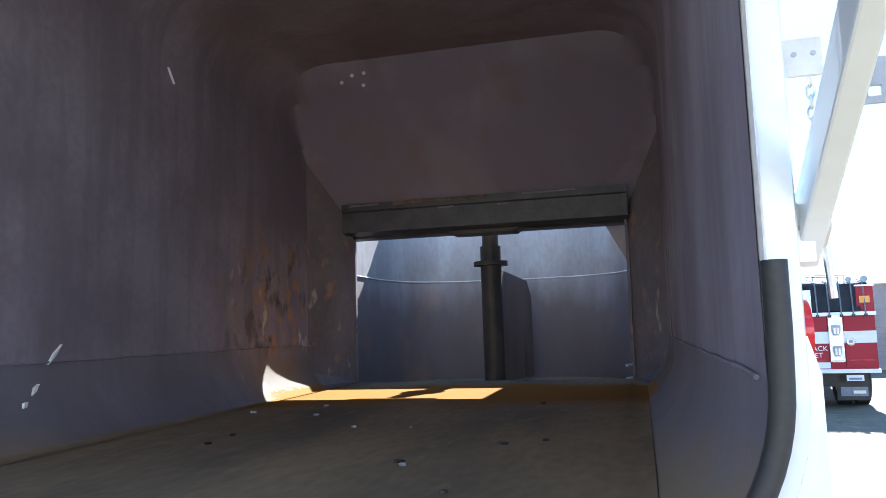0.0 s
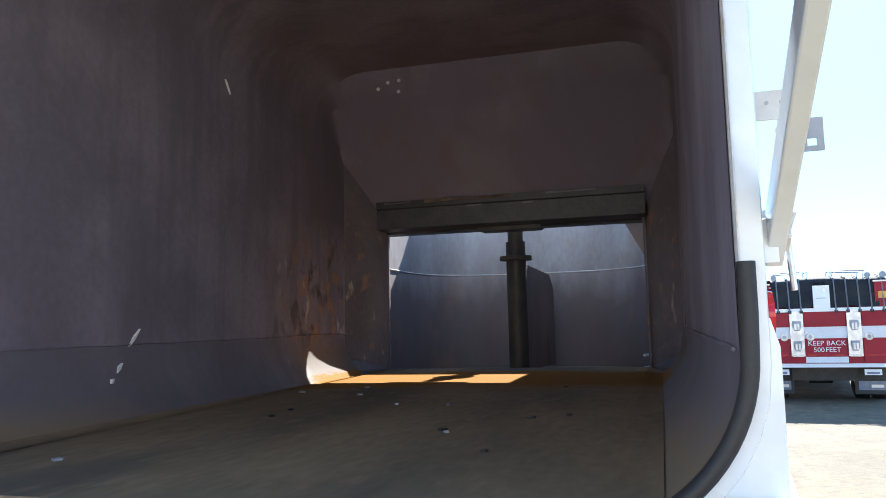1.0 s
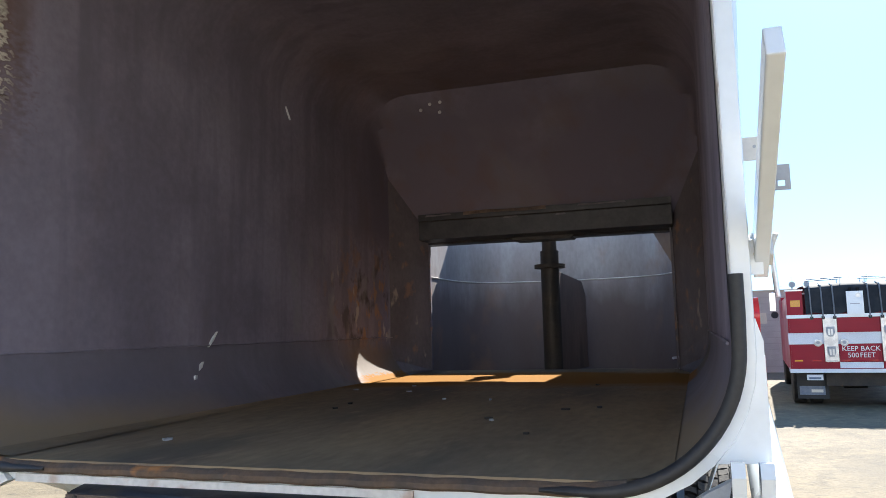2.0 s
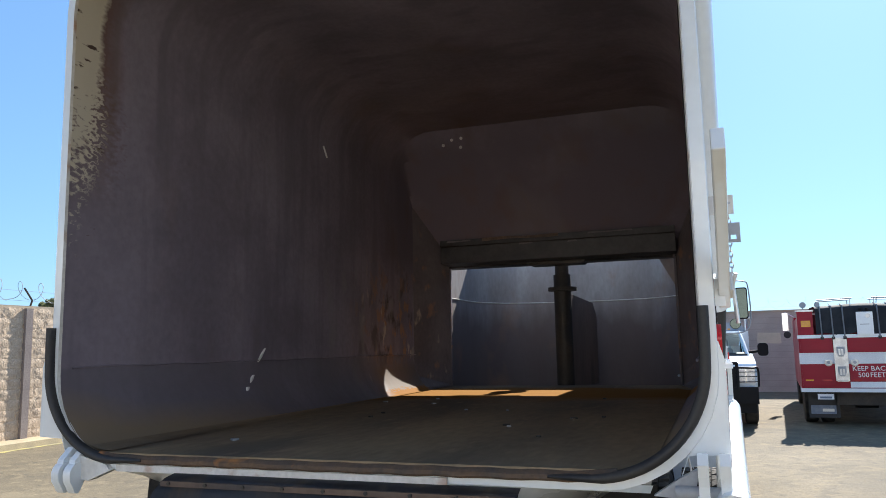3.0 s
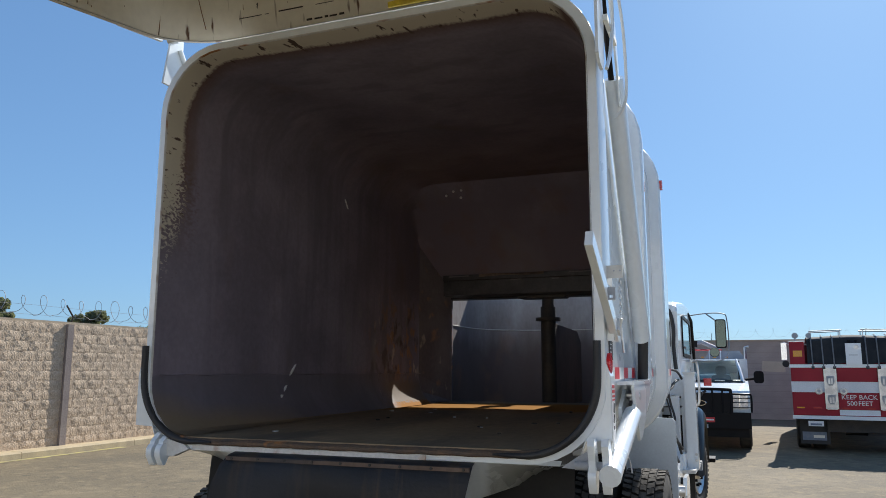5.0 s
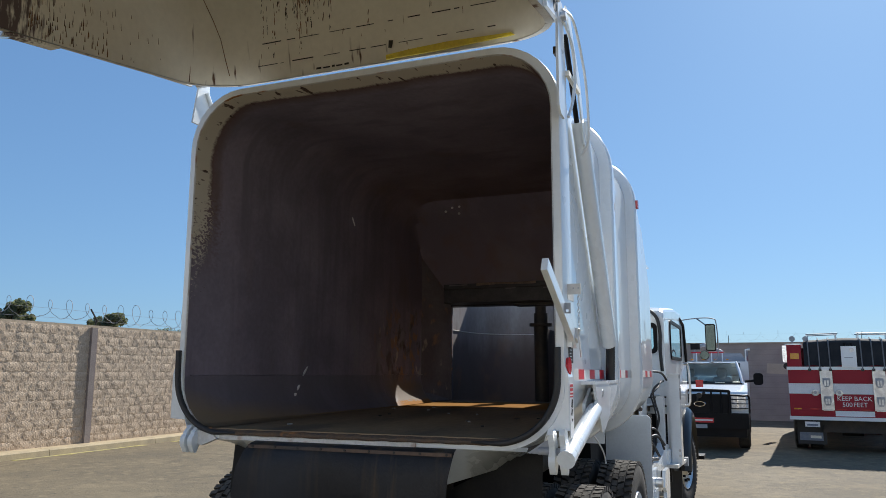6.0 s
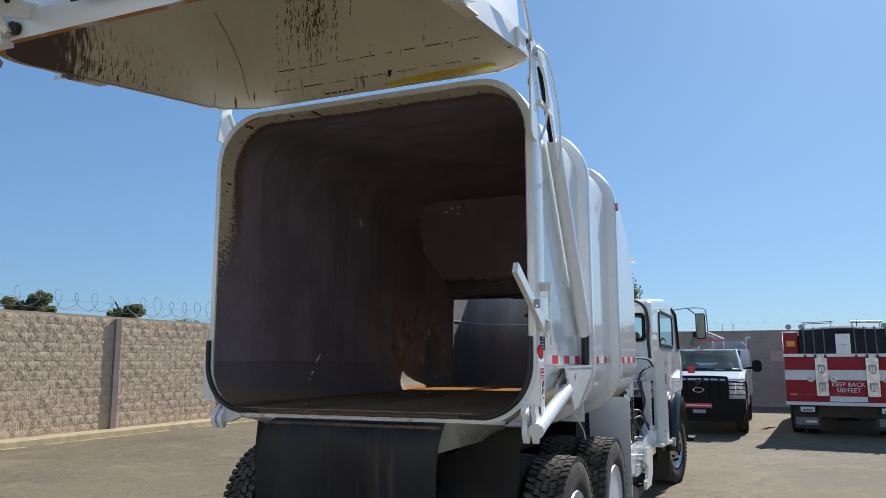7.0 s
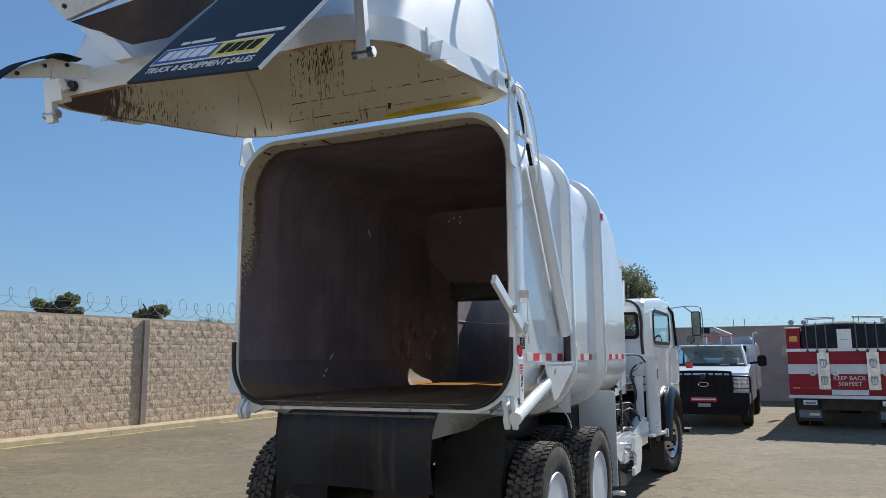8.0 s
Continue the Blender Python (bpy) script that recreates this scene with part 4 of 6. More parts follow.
for z0, z1, y0, y1, material in ((1.40, 1.668, 0.02, 0.1, WHITETAPE), (1.875, 1.94, 0.09, 0.19, REDTAPE), (1.77, 1.872, 0.09, 0.19, BLACK)):
    part("warning_label", box(B(), 1.2502 if y0 < 0.05 else 1.2345, 1.2525 if y0 < 0.05 else 1.237, y0, y1, z0, z1), material, truck)
for z, h in ((1.650, 0.013), (1.630, 0.013), (1.612, 0.009), (1.598, 0.007)):
    part("label_print", box(B(), 1.2525, 1.2535, 0.028, 0.092, z, z + h), REDTAPE, truck)
for i in range(5):
    part("label_print", box(B(), 1.237, 1.238, 0.105 + 0.004 * (i % 2), 0.165 - 0.012 * (i % 3), 1.785 + i * 0.017, 1.789 + i * 0.017), GREY, truck)
for i in range(2):
    part("label_print", box(B(), 1.237, 1.238, 0.10, 0.18, 1.895 + i * 0.02, 1.902 + i * 0.02), WHITETAPE, truck)
for pts in ([(0.045, 1.55), (0.075, 1.545), (0.085, 1.585), (0.06, 1.59)], [(0.04, 1.51), (0.06, 1.505), (0.08, 1.535), (0.055, 1.545)], [(0.055, 1.478), (0.07, 1.478), (0.07, 1.492), (0.055, 1.492)]):
    part("label_pictogram", prism(B(), pts, "x", 1.2525, 1.2535), BLACK, truck)
for sx in (1, -1):
    part("marker_lamp", box(B(), CX + min(sx * 1.255, sx * 1.278), CX + max(sx * 1.255, sx * 1.278), 2.61, 2.67, 3.10, 3.165), LENS, truck, "small red side marker lamp", bevel=0.006)

# ---- raised tailgate, hinged over the roof's rear edge ----
A = radians(8.8)
gm = Matrix(((-1, 0, 0, 0), (0, -math.cos(A), -math.sin(A), 0.03), (0, -math.sin(A), math.cos(A), 3.595), (0, 0, 0, 1)))


def gate_ring(w, hw, u0, u1, r):
    return [(x, u, w) for x, u in rrect(-hw, hw, u0, u1, r, 8)]


G0, G1 = -0.17, 2.0
bm = B()
loft(bm, [gate_ring(0, 1.20, G0 + 0.03, G1 - 0.03, 0.33), gate_ring(0.0, 1.235, G0, G1, 0.35), gate_ring(0.13, 1.235, G0, G1, 0.35), gate_ring(0.14, 1.205, G0 + 0.03, G1 - 0.03, 0.33), gate_ring(0.5, 1.195, G0 + 0.03, G1 - 0.25, 0.33), gate_ring(0.95, 1.18, G0 + 0.05, G1 - 0.65, 0.32), gate_ring(1.0, 1.1, G0 + 0.15, G1 - 0.75, 0.3)], cap1=True)
gate = part("tailgate", bm, WHITE, truck, "white painted raised tailgate shell", smooth=True, m=gm)
bm = B()
loft(bm, [gate_ring(0.001, 1.20, G0 + 0.03, G1 - 0.03, 0.33), gate_ring(0.16, 1.175, G0 + 0.05, G1 - 0.06, 0.33), gate_ring(0.5, 1.165, G0 + 0.05, G1 - 0.28, 0.33), gate_ring(0.90, 1.15, G0 + 0.08, G1 - 0.7, 0.3)], cap1=True)
part("gate_lining", bm, CREAM, gate, "cream-painted inside with brown rust streaks", smooth=True)
bm = B()
loft(bm, [gate_ring(-0.004, 1.196, G0 + 0.035, G1 - 0.035, 0.325), gate_ring(-0.006, 1.215, G0 + 0.02, G1 - 0.02, 0.34), gate_ring(-0.001, 1.236, G0 - 0.001, G1 + 0.001, 0.351)])
part("gate_rim", bm, GATEEDGE, gate, "orange rust-stained rim", smooth=True)
UW = G0 + 0.052                                     # the lining's face on the hinge side
bm = prism(B(), [(-0.95, 0.030), (-0.50, 0.010), (-0.13, 0.006), (-0.13, 0.034), (-0.30, 0.046), (-0.55, 0.054), (-0.93, 0.044)], "y", UW - 0.012, UW + 0.006)
part("yellow_stripe", bm, YELLOW, gate, "yellow painted stripe")
for i, (x0, l) in enumerate(((0.14, 0.03), (0.185, 0.045), (0.24, 0.02), (0.275, 0.05), (0.34, 0.035))):
    part("stencil_bar", box(B(), x0, x0 + l, UW - 0.014, G0 + 0.0365, 0.022, 0.034 - 0.003 * (i % 2)), DARK, gate)
part("gouge", prism(B(), [(-0.165, 0.075), (-0.145, 0.08), (-0.15, 0.125), (-0.18, 0.12)], "y", UW - 0.01, G0 + 0.046), DARK, gate, "dark gouge in the paint")
for w in (0.10, 0.24):
    rnd = random.Random(int(w * 100))
    bm = B()
    x = -1.0
    while x < 0.8:
        l = rnd.uniform(0.02, 0.16)
        face = G0 + 0.03 + 0.125 * min(w, 0.16)
        box(bm, x, x + l, face - 0.01, face + 0.002, w, w + rnd.uniform(0.003, 0.007))
        x += l + rnd.uniform(0.01, 0.10)
    tagged(part("liner_seam", bm, DARK, gate), kind="stuff")
part("corner_seam", tube(B(), [(1.187, 0.11, 0.004), (1.163, 0.11, 0.16), (1.153, 0.11, 0.5), (1.145, 0.11, 0.68)], 0.003, 6), RUSTRUN, gate, "thin rusty fold line")
bm = tube(B(), [(0.845 + (0.335 - 0.05 * w) * math.sin(radians(a)), 0.205 - (0.338 - 0.11 * min(w, 0.16)) * math.cos(radians(a)), w) for a, w in ((30, 0.06), (33, 0.16), (38, 0.30), (46, 0.42), (57, 0.55), (74, 0.70))], 0.0025, 6)
part("corner_seam", bm, RUSTRUN, gate, "curved rusty seam")
# broken rust runs on the hinge side and short scratches by the worn end of the far side
rnd = random.Random(21)


def hinge_face(w):
    return G0 + 0.03 + 0.125 * min(w, 0.16)


for name, material, runs in (("rust_streaking", RUSTRUN, 58), ("scratching", DARK, 16)):
    bm = B()
    for i in range(runs):
        x, w, lean = rnd.gauss(0.50, 0.15) if i % 5 else rnd.uniform(-0.7, 0.85), rnd.uniform(0.12, 0.62) if i % 5 else rnd.uniform(0.03, 0.3), rnd.uniform(-0.25, 0.10)
        for k in range(rnd.randint(3, 10) if i % 5 else 2):
            l, q = rnd.choice((0.008, 0.012, 0.02, 0.035, 0.05)), rnd.choice((0.0012, 0.0018, 0.0026, 0.004))
            w += l * rnd.uniform(1.05, 1.9)
            x += lean * l + rnd.uniform(-0.004, 0.004)
            if w + l > 0.78 or w < 0.012 or abs(x) > 0.95:
                continue
            pts = [(x, w), (x + q, w + l * 0.25), (x + q * 0.7 + lean * l * 0.6, w + l * 0.7), (x + lean * l, w + l), (x + lean * l * 0.6 - q * 0.5, w + l * 0.55)]
            prism(bm, pts, "y", hinge_face(w) - 0.012, hinge_face(w) + 0.0022 + 0.125 * max(0, min(w + l, 0.16) - min(w, 0.16)) + 0.08 * max(0, w + l - 0.5))
    tagged(part(name, bm, material, gate), kind="stuff")
bm = B()
for i in range(160):
    u, w, l, q = 1.30 - abs(rnd.gauss(0, 0.33)), abs(rnd.gauss(0.08, 0.11)) + 0.004, rnd.uniform(0.008, 0.045), rnd.uniform(0.0004, 0.0012)
    if u > 0.3:
        prism(bm, [(u, w), (u + q, w + l * 0.3), (u + q * 0.5, w + l), (u - q * 0.3, w + l * 0.5)], "x", 1.2 - 0.156 * min(w + l, 0.16) - 0.03 * max(0, w + l - 0.16) - 0.0015, 1.215 - 0.156 * min(w, 0.16))
tagged(part("scratching", bm, RUSTRUN, gate), kind="stuff")
# hinge ears, locking posts and wedges
for sx in (-1, 1):
    bm = prism(B(), [(0.02, 0.0), (0.35, 0.005), (0.35, 0.125), (0.02, 0.13)], "x", sx * 1.236, sx * 1.256)
    part("hinge_ear", bm, WHITE, gate, bevel=0.006)
    part("ear_hole", cyl(B(), (sx * 1.255, 0.165, 0.062), (sx * 1.2575, 0.165, 0.062), 0.036, 18), BLACK, gate)
    px = 1.065 if sx > 0 else -1.14                   # gate x runs the other way
    hw = 0.031 if sx > 0 else 0.027
    bm = box(B(), px - hw, px + hw, G1 - 0.03, G1 + 0.01, -0.14 if sx > 0 else -0.12, 0.13 if sx > 0 else 0.30)
    c = part("lock_post", bm, WHITE, gate, "white locking post", bevel=0.006)
    part("lock_pin", cyl(B(), (px - 0.06, G1 - 0.01, -0.09), (px + 0.06, G1 - 0.01, -0.09), 0.022, 14), ALU, c, smooth=True)
    part("lock_nut", cyl(B(), (px - 0.055, G1 - 0.01, -0.09), (px - 0.03, G1 - 0.01, -0.09), 0.03, 6), ALU, c)
    if sx > 0:
        part("post_block", box(B(), 0.90, 1.0, G1 - 0.02, G1 + 0.05, -0.03, 0.10), WHITE, gate, bevel=0.01)
        part("post_strut", tube(B(), [(0.95, G1 + 0.05, 0.18), (0.86, G1 + 0.04, 0.02)], 0.022, 6), CREAM, gate, "cream strut")
        part("post_bolt", cyl(B(), (0.845, G1 + 0.0, 0.05), (0.845, G1 + 0.03, 0.05), 0.032, 12), DARK, gate)
    bm = prism(B(), [(1.20, 0.02), (1.42, -0.03), (1.36, 0.09)], "x", sx * 1.236, sx * 1.30)
    part("side_wedge", bm, WHITE, gate, bevel=0.004)
    part("side_strap", box(B(), min(sx * 1.236, sx * 1.248), max(sx * 1.236, sx * 1.248), 1.42, 1.45, 0.0, 0.15), WHITE, gate)
    part("rim_tab", box(B(), min(sx * 1.2, sx * 1.27), max(sx * 1.2, sx * 1.27), 1.1, 1.4, -0.016, -0.006), CREAM, gate)

# hinge arms and hydraulic lines between body and gate
for sx in (-1, 1):
    if sx < 0:
        bm = prism(B(), [(0.10, 3.68), (0.05, 3.36), (0.2, 3.36), (0.2, 3.68)], "x", -1.264, -1.250)
        part("hinge_arm", bm, WHITE, truck, "white hinge arm plate", bevel=0.003)
        part("hinge_pin", cyl(B(), (-1.2, 0.1, 3.64), (-1.27, 0.1, 3.64), 0.025, 12), ALU, truck, smooth=True)
        continue
    bm = prism(B(), [(-0.10, 3.70), (-0.12, 3.42), (-0.118, 3.09), (-0.08, 3.055), (0.0, 3.05), (0.03, 3.10), (0.055, 3.30), (0.03, 3.44), (0.0, 3.70)], "x", sx * 1.250, sx * 1.264)
    part("hinge_arm", bm, WHITE, truck, "white hinge arm plate", bevel=0.003)
    bm = prism(B(), [(0.02, 3.70), (0.12, 3.70), (0.24, 3.53), (0.36, 3.39), (0.48, 3.07), (0.58, 3.055), (0.58, 3.03), (0.455, 3.04), (0.31, 3.32), (0.19, 3.50)], "x", sx * 1.268, sx * 1.278)
    part("hinge_strap", bm, WHITE, truck, "slanting white hinge strap", bevel=0.003)
    part("hinge_pin", cyl(B(), (sx * 1.2, -0.02, 3.62), (sx * 1.29, -0.02, 3.62), 0.025, 12), ALU, truck, smooth=True)
    part("hinge_block", box(B(), min(sx * 1.2, sx * 1.24), max(sx * 1.2, sx * 1.24), 0.03, 0.08, 3.44, 3.48), DARK, truck, bevel=0.01)
    bm = prism(B(), [(0.04, 3.305), (0.33, 3.30), (0.33, 3.325), (0.04, 3.335)], "x", sx * 1.264, sx * 1.284)
    part("hinge_lug", bm, CREAM, truck, bevel=0.003)
    pts = spline([(sx * 1.24, -0.62, 4.16), (sx * 1.30, -0.52, 4.0), (sx * 1.30, -0.42, 3.86), (sx * 1.29, -0.28, 3.75), (sx * 1.27, -0.12, 3.66)])
    part("hydraulic_hose", tube(B(), pts, 0.011, 8), WHITE, truck, "white painted hydraulic line", smooth=True)
    pts = spline([(sx * 1.27, -0.02, 3.66), (sx * 1.30, 0.09, 3.645), (sx * 1.31, 0.24, 3.52), (sx * 1.32, 0.33, 3.32), (sx * 1.31, 0.40, 3.05), (sx * 1.25, 0.47, 2.98)])
    part("hydraulic_hose", tube(B(), pts, 0.008, 8), WHITE, truck, smooth=True)
    pts = spline([(sx * 1.27, 0.0, 3.60), (sx * 1.29, 0.10, 3.50), (sx * 1.29, 0.16, 3.36), (sx * 1.28, 0.14, 3.2), (sx * 1.27, 0.06, 3.08)])
    part("hydraulic_hose", tube(B(), pts, 0.009, 8), WHITE, truck, smooth=True)

# dealer sign flap hanging from the gate's lower edge
ax = Vector((0.84, -0.17, -0.135)).normalized()
ay = (Vector((0.02, 0.60, 0.80)) - ax * ax.dot(Vector((0.02, 0.60, 0.80)))).normalized()
az = ax.cross(ay).normalized()
pm = Matrix(((ax.x, ay.x, az.x, 0.835), (ax.y, ay.y, az.y, -2.785), (ax.z, ay.z, az.z, 2.832), (0, 0, 0, 1)))
bm = box(B(), -0.435, 0.435, 0, 0.96, -0.006, 0.006)
sign = part("sign_flap", bm, NAVY, gate, "dark navy dealer sign flap", bevel=0.003, m=gm.inverted() @ pm)
part("flap_edge", box(B(), 0.435, 0.442, 0, 0.96, -0.007, 0.007), WHITETAPE, sign)
for x0, x1, y0, y1, z, material, nm in ((-0.385, 0.335, 0.108, 0.232, 0.0075, WHITETAPE, "logo_border"), (-0.374, 0.03, 0.119, 0.221, 0.009, BLUE, "logo_field"), (0.03, 0.324, 0.119, 0.221, 0.009, YELLOW, "logo_field")):
    part(nm, box(B(), x0, x1, y0, y1, 0.006, z), material, sign)
for x0, n, material, w in ((-0.345, 5, WHITETAPE, 0.058), (0.06, 4, BLACK, 0.048)):
    for i in range(n):
        xx = x0 + i * (w + 0.013)
        part("logo_shape", prism(B(), [(xx, 0.136), (xx + w, 0.136), (xx + w + 0.012, 0.204), (xx + 0.012, 0.204)], "z", 0.009, 0.0105), material, sign)
for x0, x1 in ((-0.31, -0.255), (-0.24, -0.08), (0.07, 0.36)):
    part("print_bar", box(B(), x0, x1, 0.256, 0.276, 0.006, 0.0085), WHITETAPE, sign)
words("tagline", "TRUCK & EQUIPMENT SALES", 0.056, WHITETAPE, sign, Matrix.Translation((-0.005, 0.065, 0.008)), "white lettering")
# dark pan with white arms, and the lamp fender on its bracket
bm = B()
loft(bm, [[(-0.73, -2.10, 3.664), (-0.204, -2.12, 3.417), (0.06, -2.12, 3.41), (0.34, -2.10, 3.56)], [(-0.73, -2.08, 3.672), (-0.36, -2.0, 3.76), (0.0, -1.95, 3.83), (0.34, -1.92, 3.90)]], closed=False)
bmesh.ops.solidify(bm, geom=bm.faces[:], thickness=0.02)
part("bumper_pan", bm, PANRUST, gate, "brown-stained dark steel pan", m=gm.inverted())
bm = prism(B(), [(-0.93, 3.85), (-0.74, 3.668), (-0.36, 3.72), (-0.20, 3.95), (-0.5, 4.10), (-0.9, 4.05)], "y", -2.125, -2.10)
plate = part("pan_plate", bm, DUSTY, gate, "dusty white pan end plate", bevel=0.004, m=gm.inverted())
part("plate_bolt", cyl(B(), (-0.75, -2.14, 3.75), (-0.75, -2.12, 3.75), 0.014, 8), DARK, plate)
bm = prism(B(), [(-0.665, 3.622), (-0.352, 3.356), (-0.215, 3.350), (-0.37, 3.50), (-0.46, 3.545)], "y", -2.11, -2.06)
part("pan_strut", bm, WHITE, gate, "white folded strut", bevel=0.004, m=gm.inverted())
fend = spline([(0, -2.05, 3.445), (0, -2.2, 3.425), (0, -2.32, 3.355), (0, -2.44, 3.275), (0, -2.56, 3.15)], 4)
bm = B()
loft(bm, [[(x, p.y, p.z + (0.0 if 0.01 < abs(x + 0.72) < 0.06 else -0.012)) for x in (-0.80, -0.77, -0.72, -0.67, -0.64)] for p in fend], closed=False)
bmesh.ops.solidify(bm, geom=bm.faces[:], thickness=0.014)
part("lamp_fender", bm, RUBBER, gate, "black rubber lamp fender", smooth=True, m=gm.inverted())
bm = prism(B(), [(-1.86, 3.40), (-2.175, 3.30), (-2.44, 3.205), (-2.50, 3.20), (-2.42, 3.262), (-2.31, 3.338), (-2.2, 3.405), (-2.05, 3.43), (-1.86, 3.475)], "x", -0.755, -0.74)
br = part("fender_bracket", bm, CREAM, gate, "cream fender bracket", m=gm.inverted())
for y, z in ((-2.10, 3.40), (-2.24, 3.345), (-2.40, 3.245)):
    part("bracket_bolt", cyl(B(), (-0.74, y, z), (-0.73, y, z), 0.012, 8), DARK, br)

# ---- rear skirt, rubber flap and chassis ----
half = [0.42 + 0.05 * i for i in range(12)]


def pan_edge(x):
    """Lower edge of the pan: upright behind the apron, swept forward towards the corners."""
    u = (x - 0.42) / 0.55
    return 0.03 + 0.78 * u ** 1.7, 1.085 + 0.165 * u


bm = B()
xs = [-x for x in reversed(half)] + half
loft(bm, [[(x * 1.07, 0.001, 1.346) for x in xs], [(x * 1.06, 0.007, 1.323) for x in xs], [(x, *pan_edge(abs(x))) for x in xs]], closed=False)
bmesh.ops.solidify(bm, geom=bm.faces[:], thickness=0.012)
part("rear_skirt", bm, WHITE, truck, "white sloping pan under the body's rear edge", smooth=True)
bm = B()
rows = ((-0.012, 1.325, -0.60, 0.655), (-0.045, 1.312, -0.615, 0.655), (-0.07, 1.27, -0.64, 0.65), (-0.085, 1.18, -0.675, 0.63), (-0.09, 1.05, -0.69, 0.615), (-0.085, 0.92, -0.69, 0.615), (-0.075, 0.82, -0.685, 0.625), (-0.07, 0.785, -0.68, 0.63))
loft(bm, [[(xa + (xb - xa) * i / 16, y - 0.016 * math.sin(xa * 2 + i * 0.6 + z * 2) * min(1, (1.32 - z) * 4), z - 0.02 * (i / 16) * (z < 0.8)) for i in range(17)] for y, z, xa, xb in rows], closed=False)
bmesh.ops.solidify(bm, geom=bm.faces[:], thickness=0.012)
flap = part("rubber_apron", bm, APRON, truck, "wide black rubber apron with dried streaks", smooth=True)
part("apron_strip", box(B(), -0.615, 0.645, -0.066, -0.050, 1.288, 1.306), PANRUST, flap, "rusty clamp strip")
for i in range(9):
    part("bolt_or_daylight_disc", cyl(B(), (-0.58 + i * 0.15, -0.071, 1.298), (-0.58 + i * 0.15, -0.06, 1.298), 0.007, 6), DARK, flap)
for sx in (-1, 1):
    bm = box(B(), min(sx * 0.36, sx * 0.46), max(sx * 0.36, sx * 0.46), 0.42, 8.3, 0.92, 1.18)
    part("frame_rail", bm, DARK, truck, "dark chassis rail", bevel=0.006)
for y in (0.84, 2.25):
    part("axle", tube(B(), [(-1.0, y, 0.53), (-0.25, y, 0.53), (0, y, 0.53), (0.25, y, 0.53), (1.0, y, 0.53)], 0.09, 12), DARK, truck, smooth=True)
    part("axle_housing", tube(B(), [(-0.25, y, 0.55), (-0.12, y, 0.55), (0.12, y, 0.55), (0.25, y, 0.55)], 0.2, 16), DARK, truck, smooth=True)
# mud flaps, also dark sheets for the shade round the inner tyres
for sx in (1, -1):
    bm = B()
    loft(bm, [[(sx * x, 0.36, min(1.285, 1.052 + (x - 0.45) * 0.5)) for x in (0.47, 0.6, 0.75, 0.9, 1.02)]] + [[(sx * x, y + 0.02 * math.sin(x * 7 + z * 3), z) for x in (0.47, 0.6, 0.75, 0.9, 1.02 - 0.03 * (z < 1.0))] for y, z in ((0.34, 1.0), (0.31, 0.8), (0.30, 0.6), (0.31, 0.40))], closed=False)
    bmesh.ops.solidify(bm, geom=bm.faces[:], thickness=0.012)
    part("mud_flap", bm, RUBBER, truck, "black rubber mud flap, also standing in for the wheel shade", smooth=True)
# unseen box added to stop daylight showing under the truck
part("daylight_blocker", box(B(), -0.77, 0.77, 2.95, 3.35, 0.34, 1.17), BLACK, truck, "black box added across the chassis to block daylight", bevel=0.04)
part("cross_member", box(B(), -0.6, 0.6, 0.45, 0.55, 0.95, 1.12), BLACK, truck, bevel=0.01)
part("body_underframe", box(B(), -0.8, 0.8, 0.50, 5.3, 1.18, 1.285), DARK, truck)


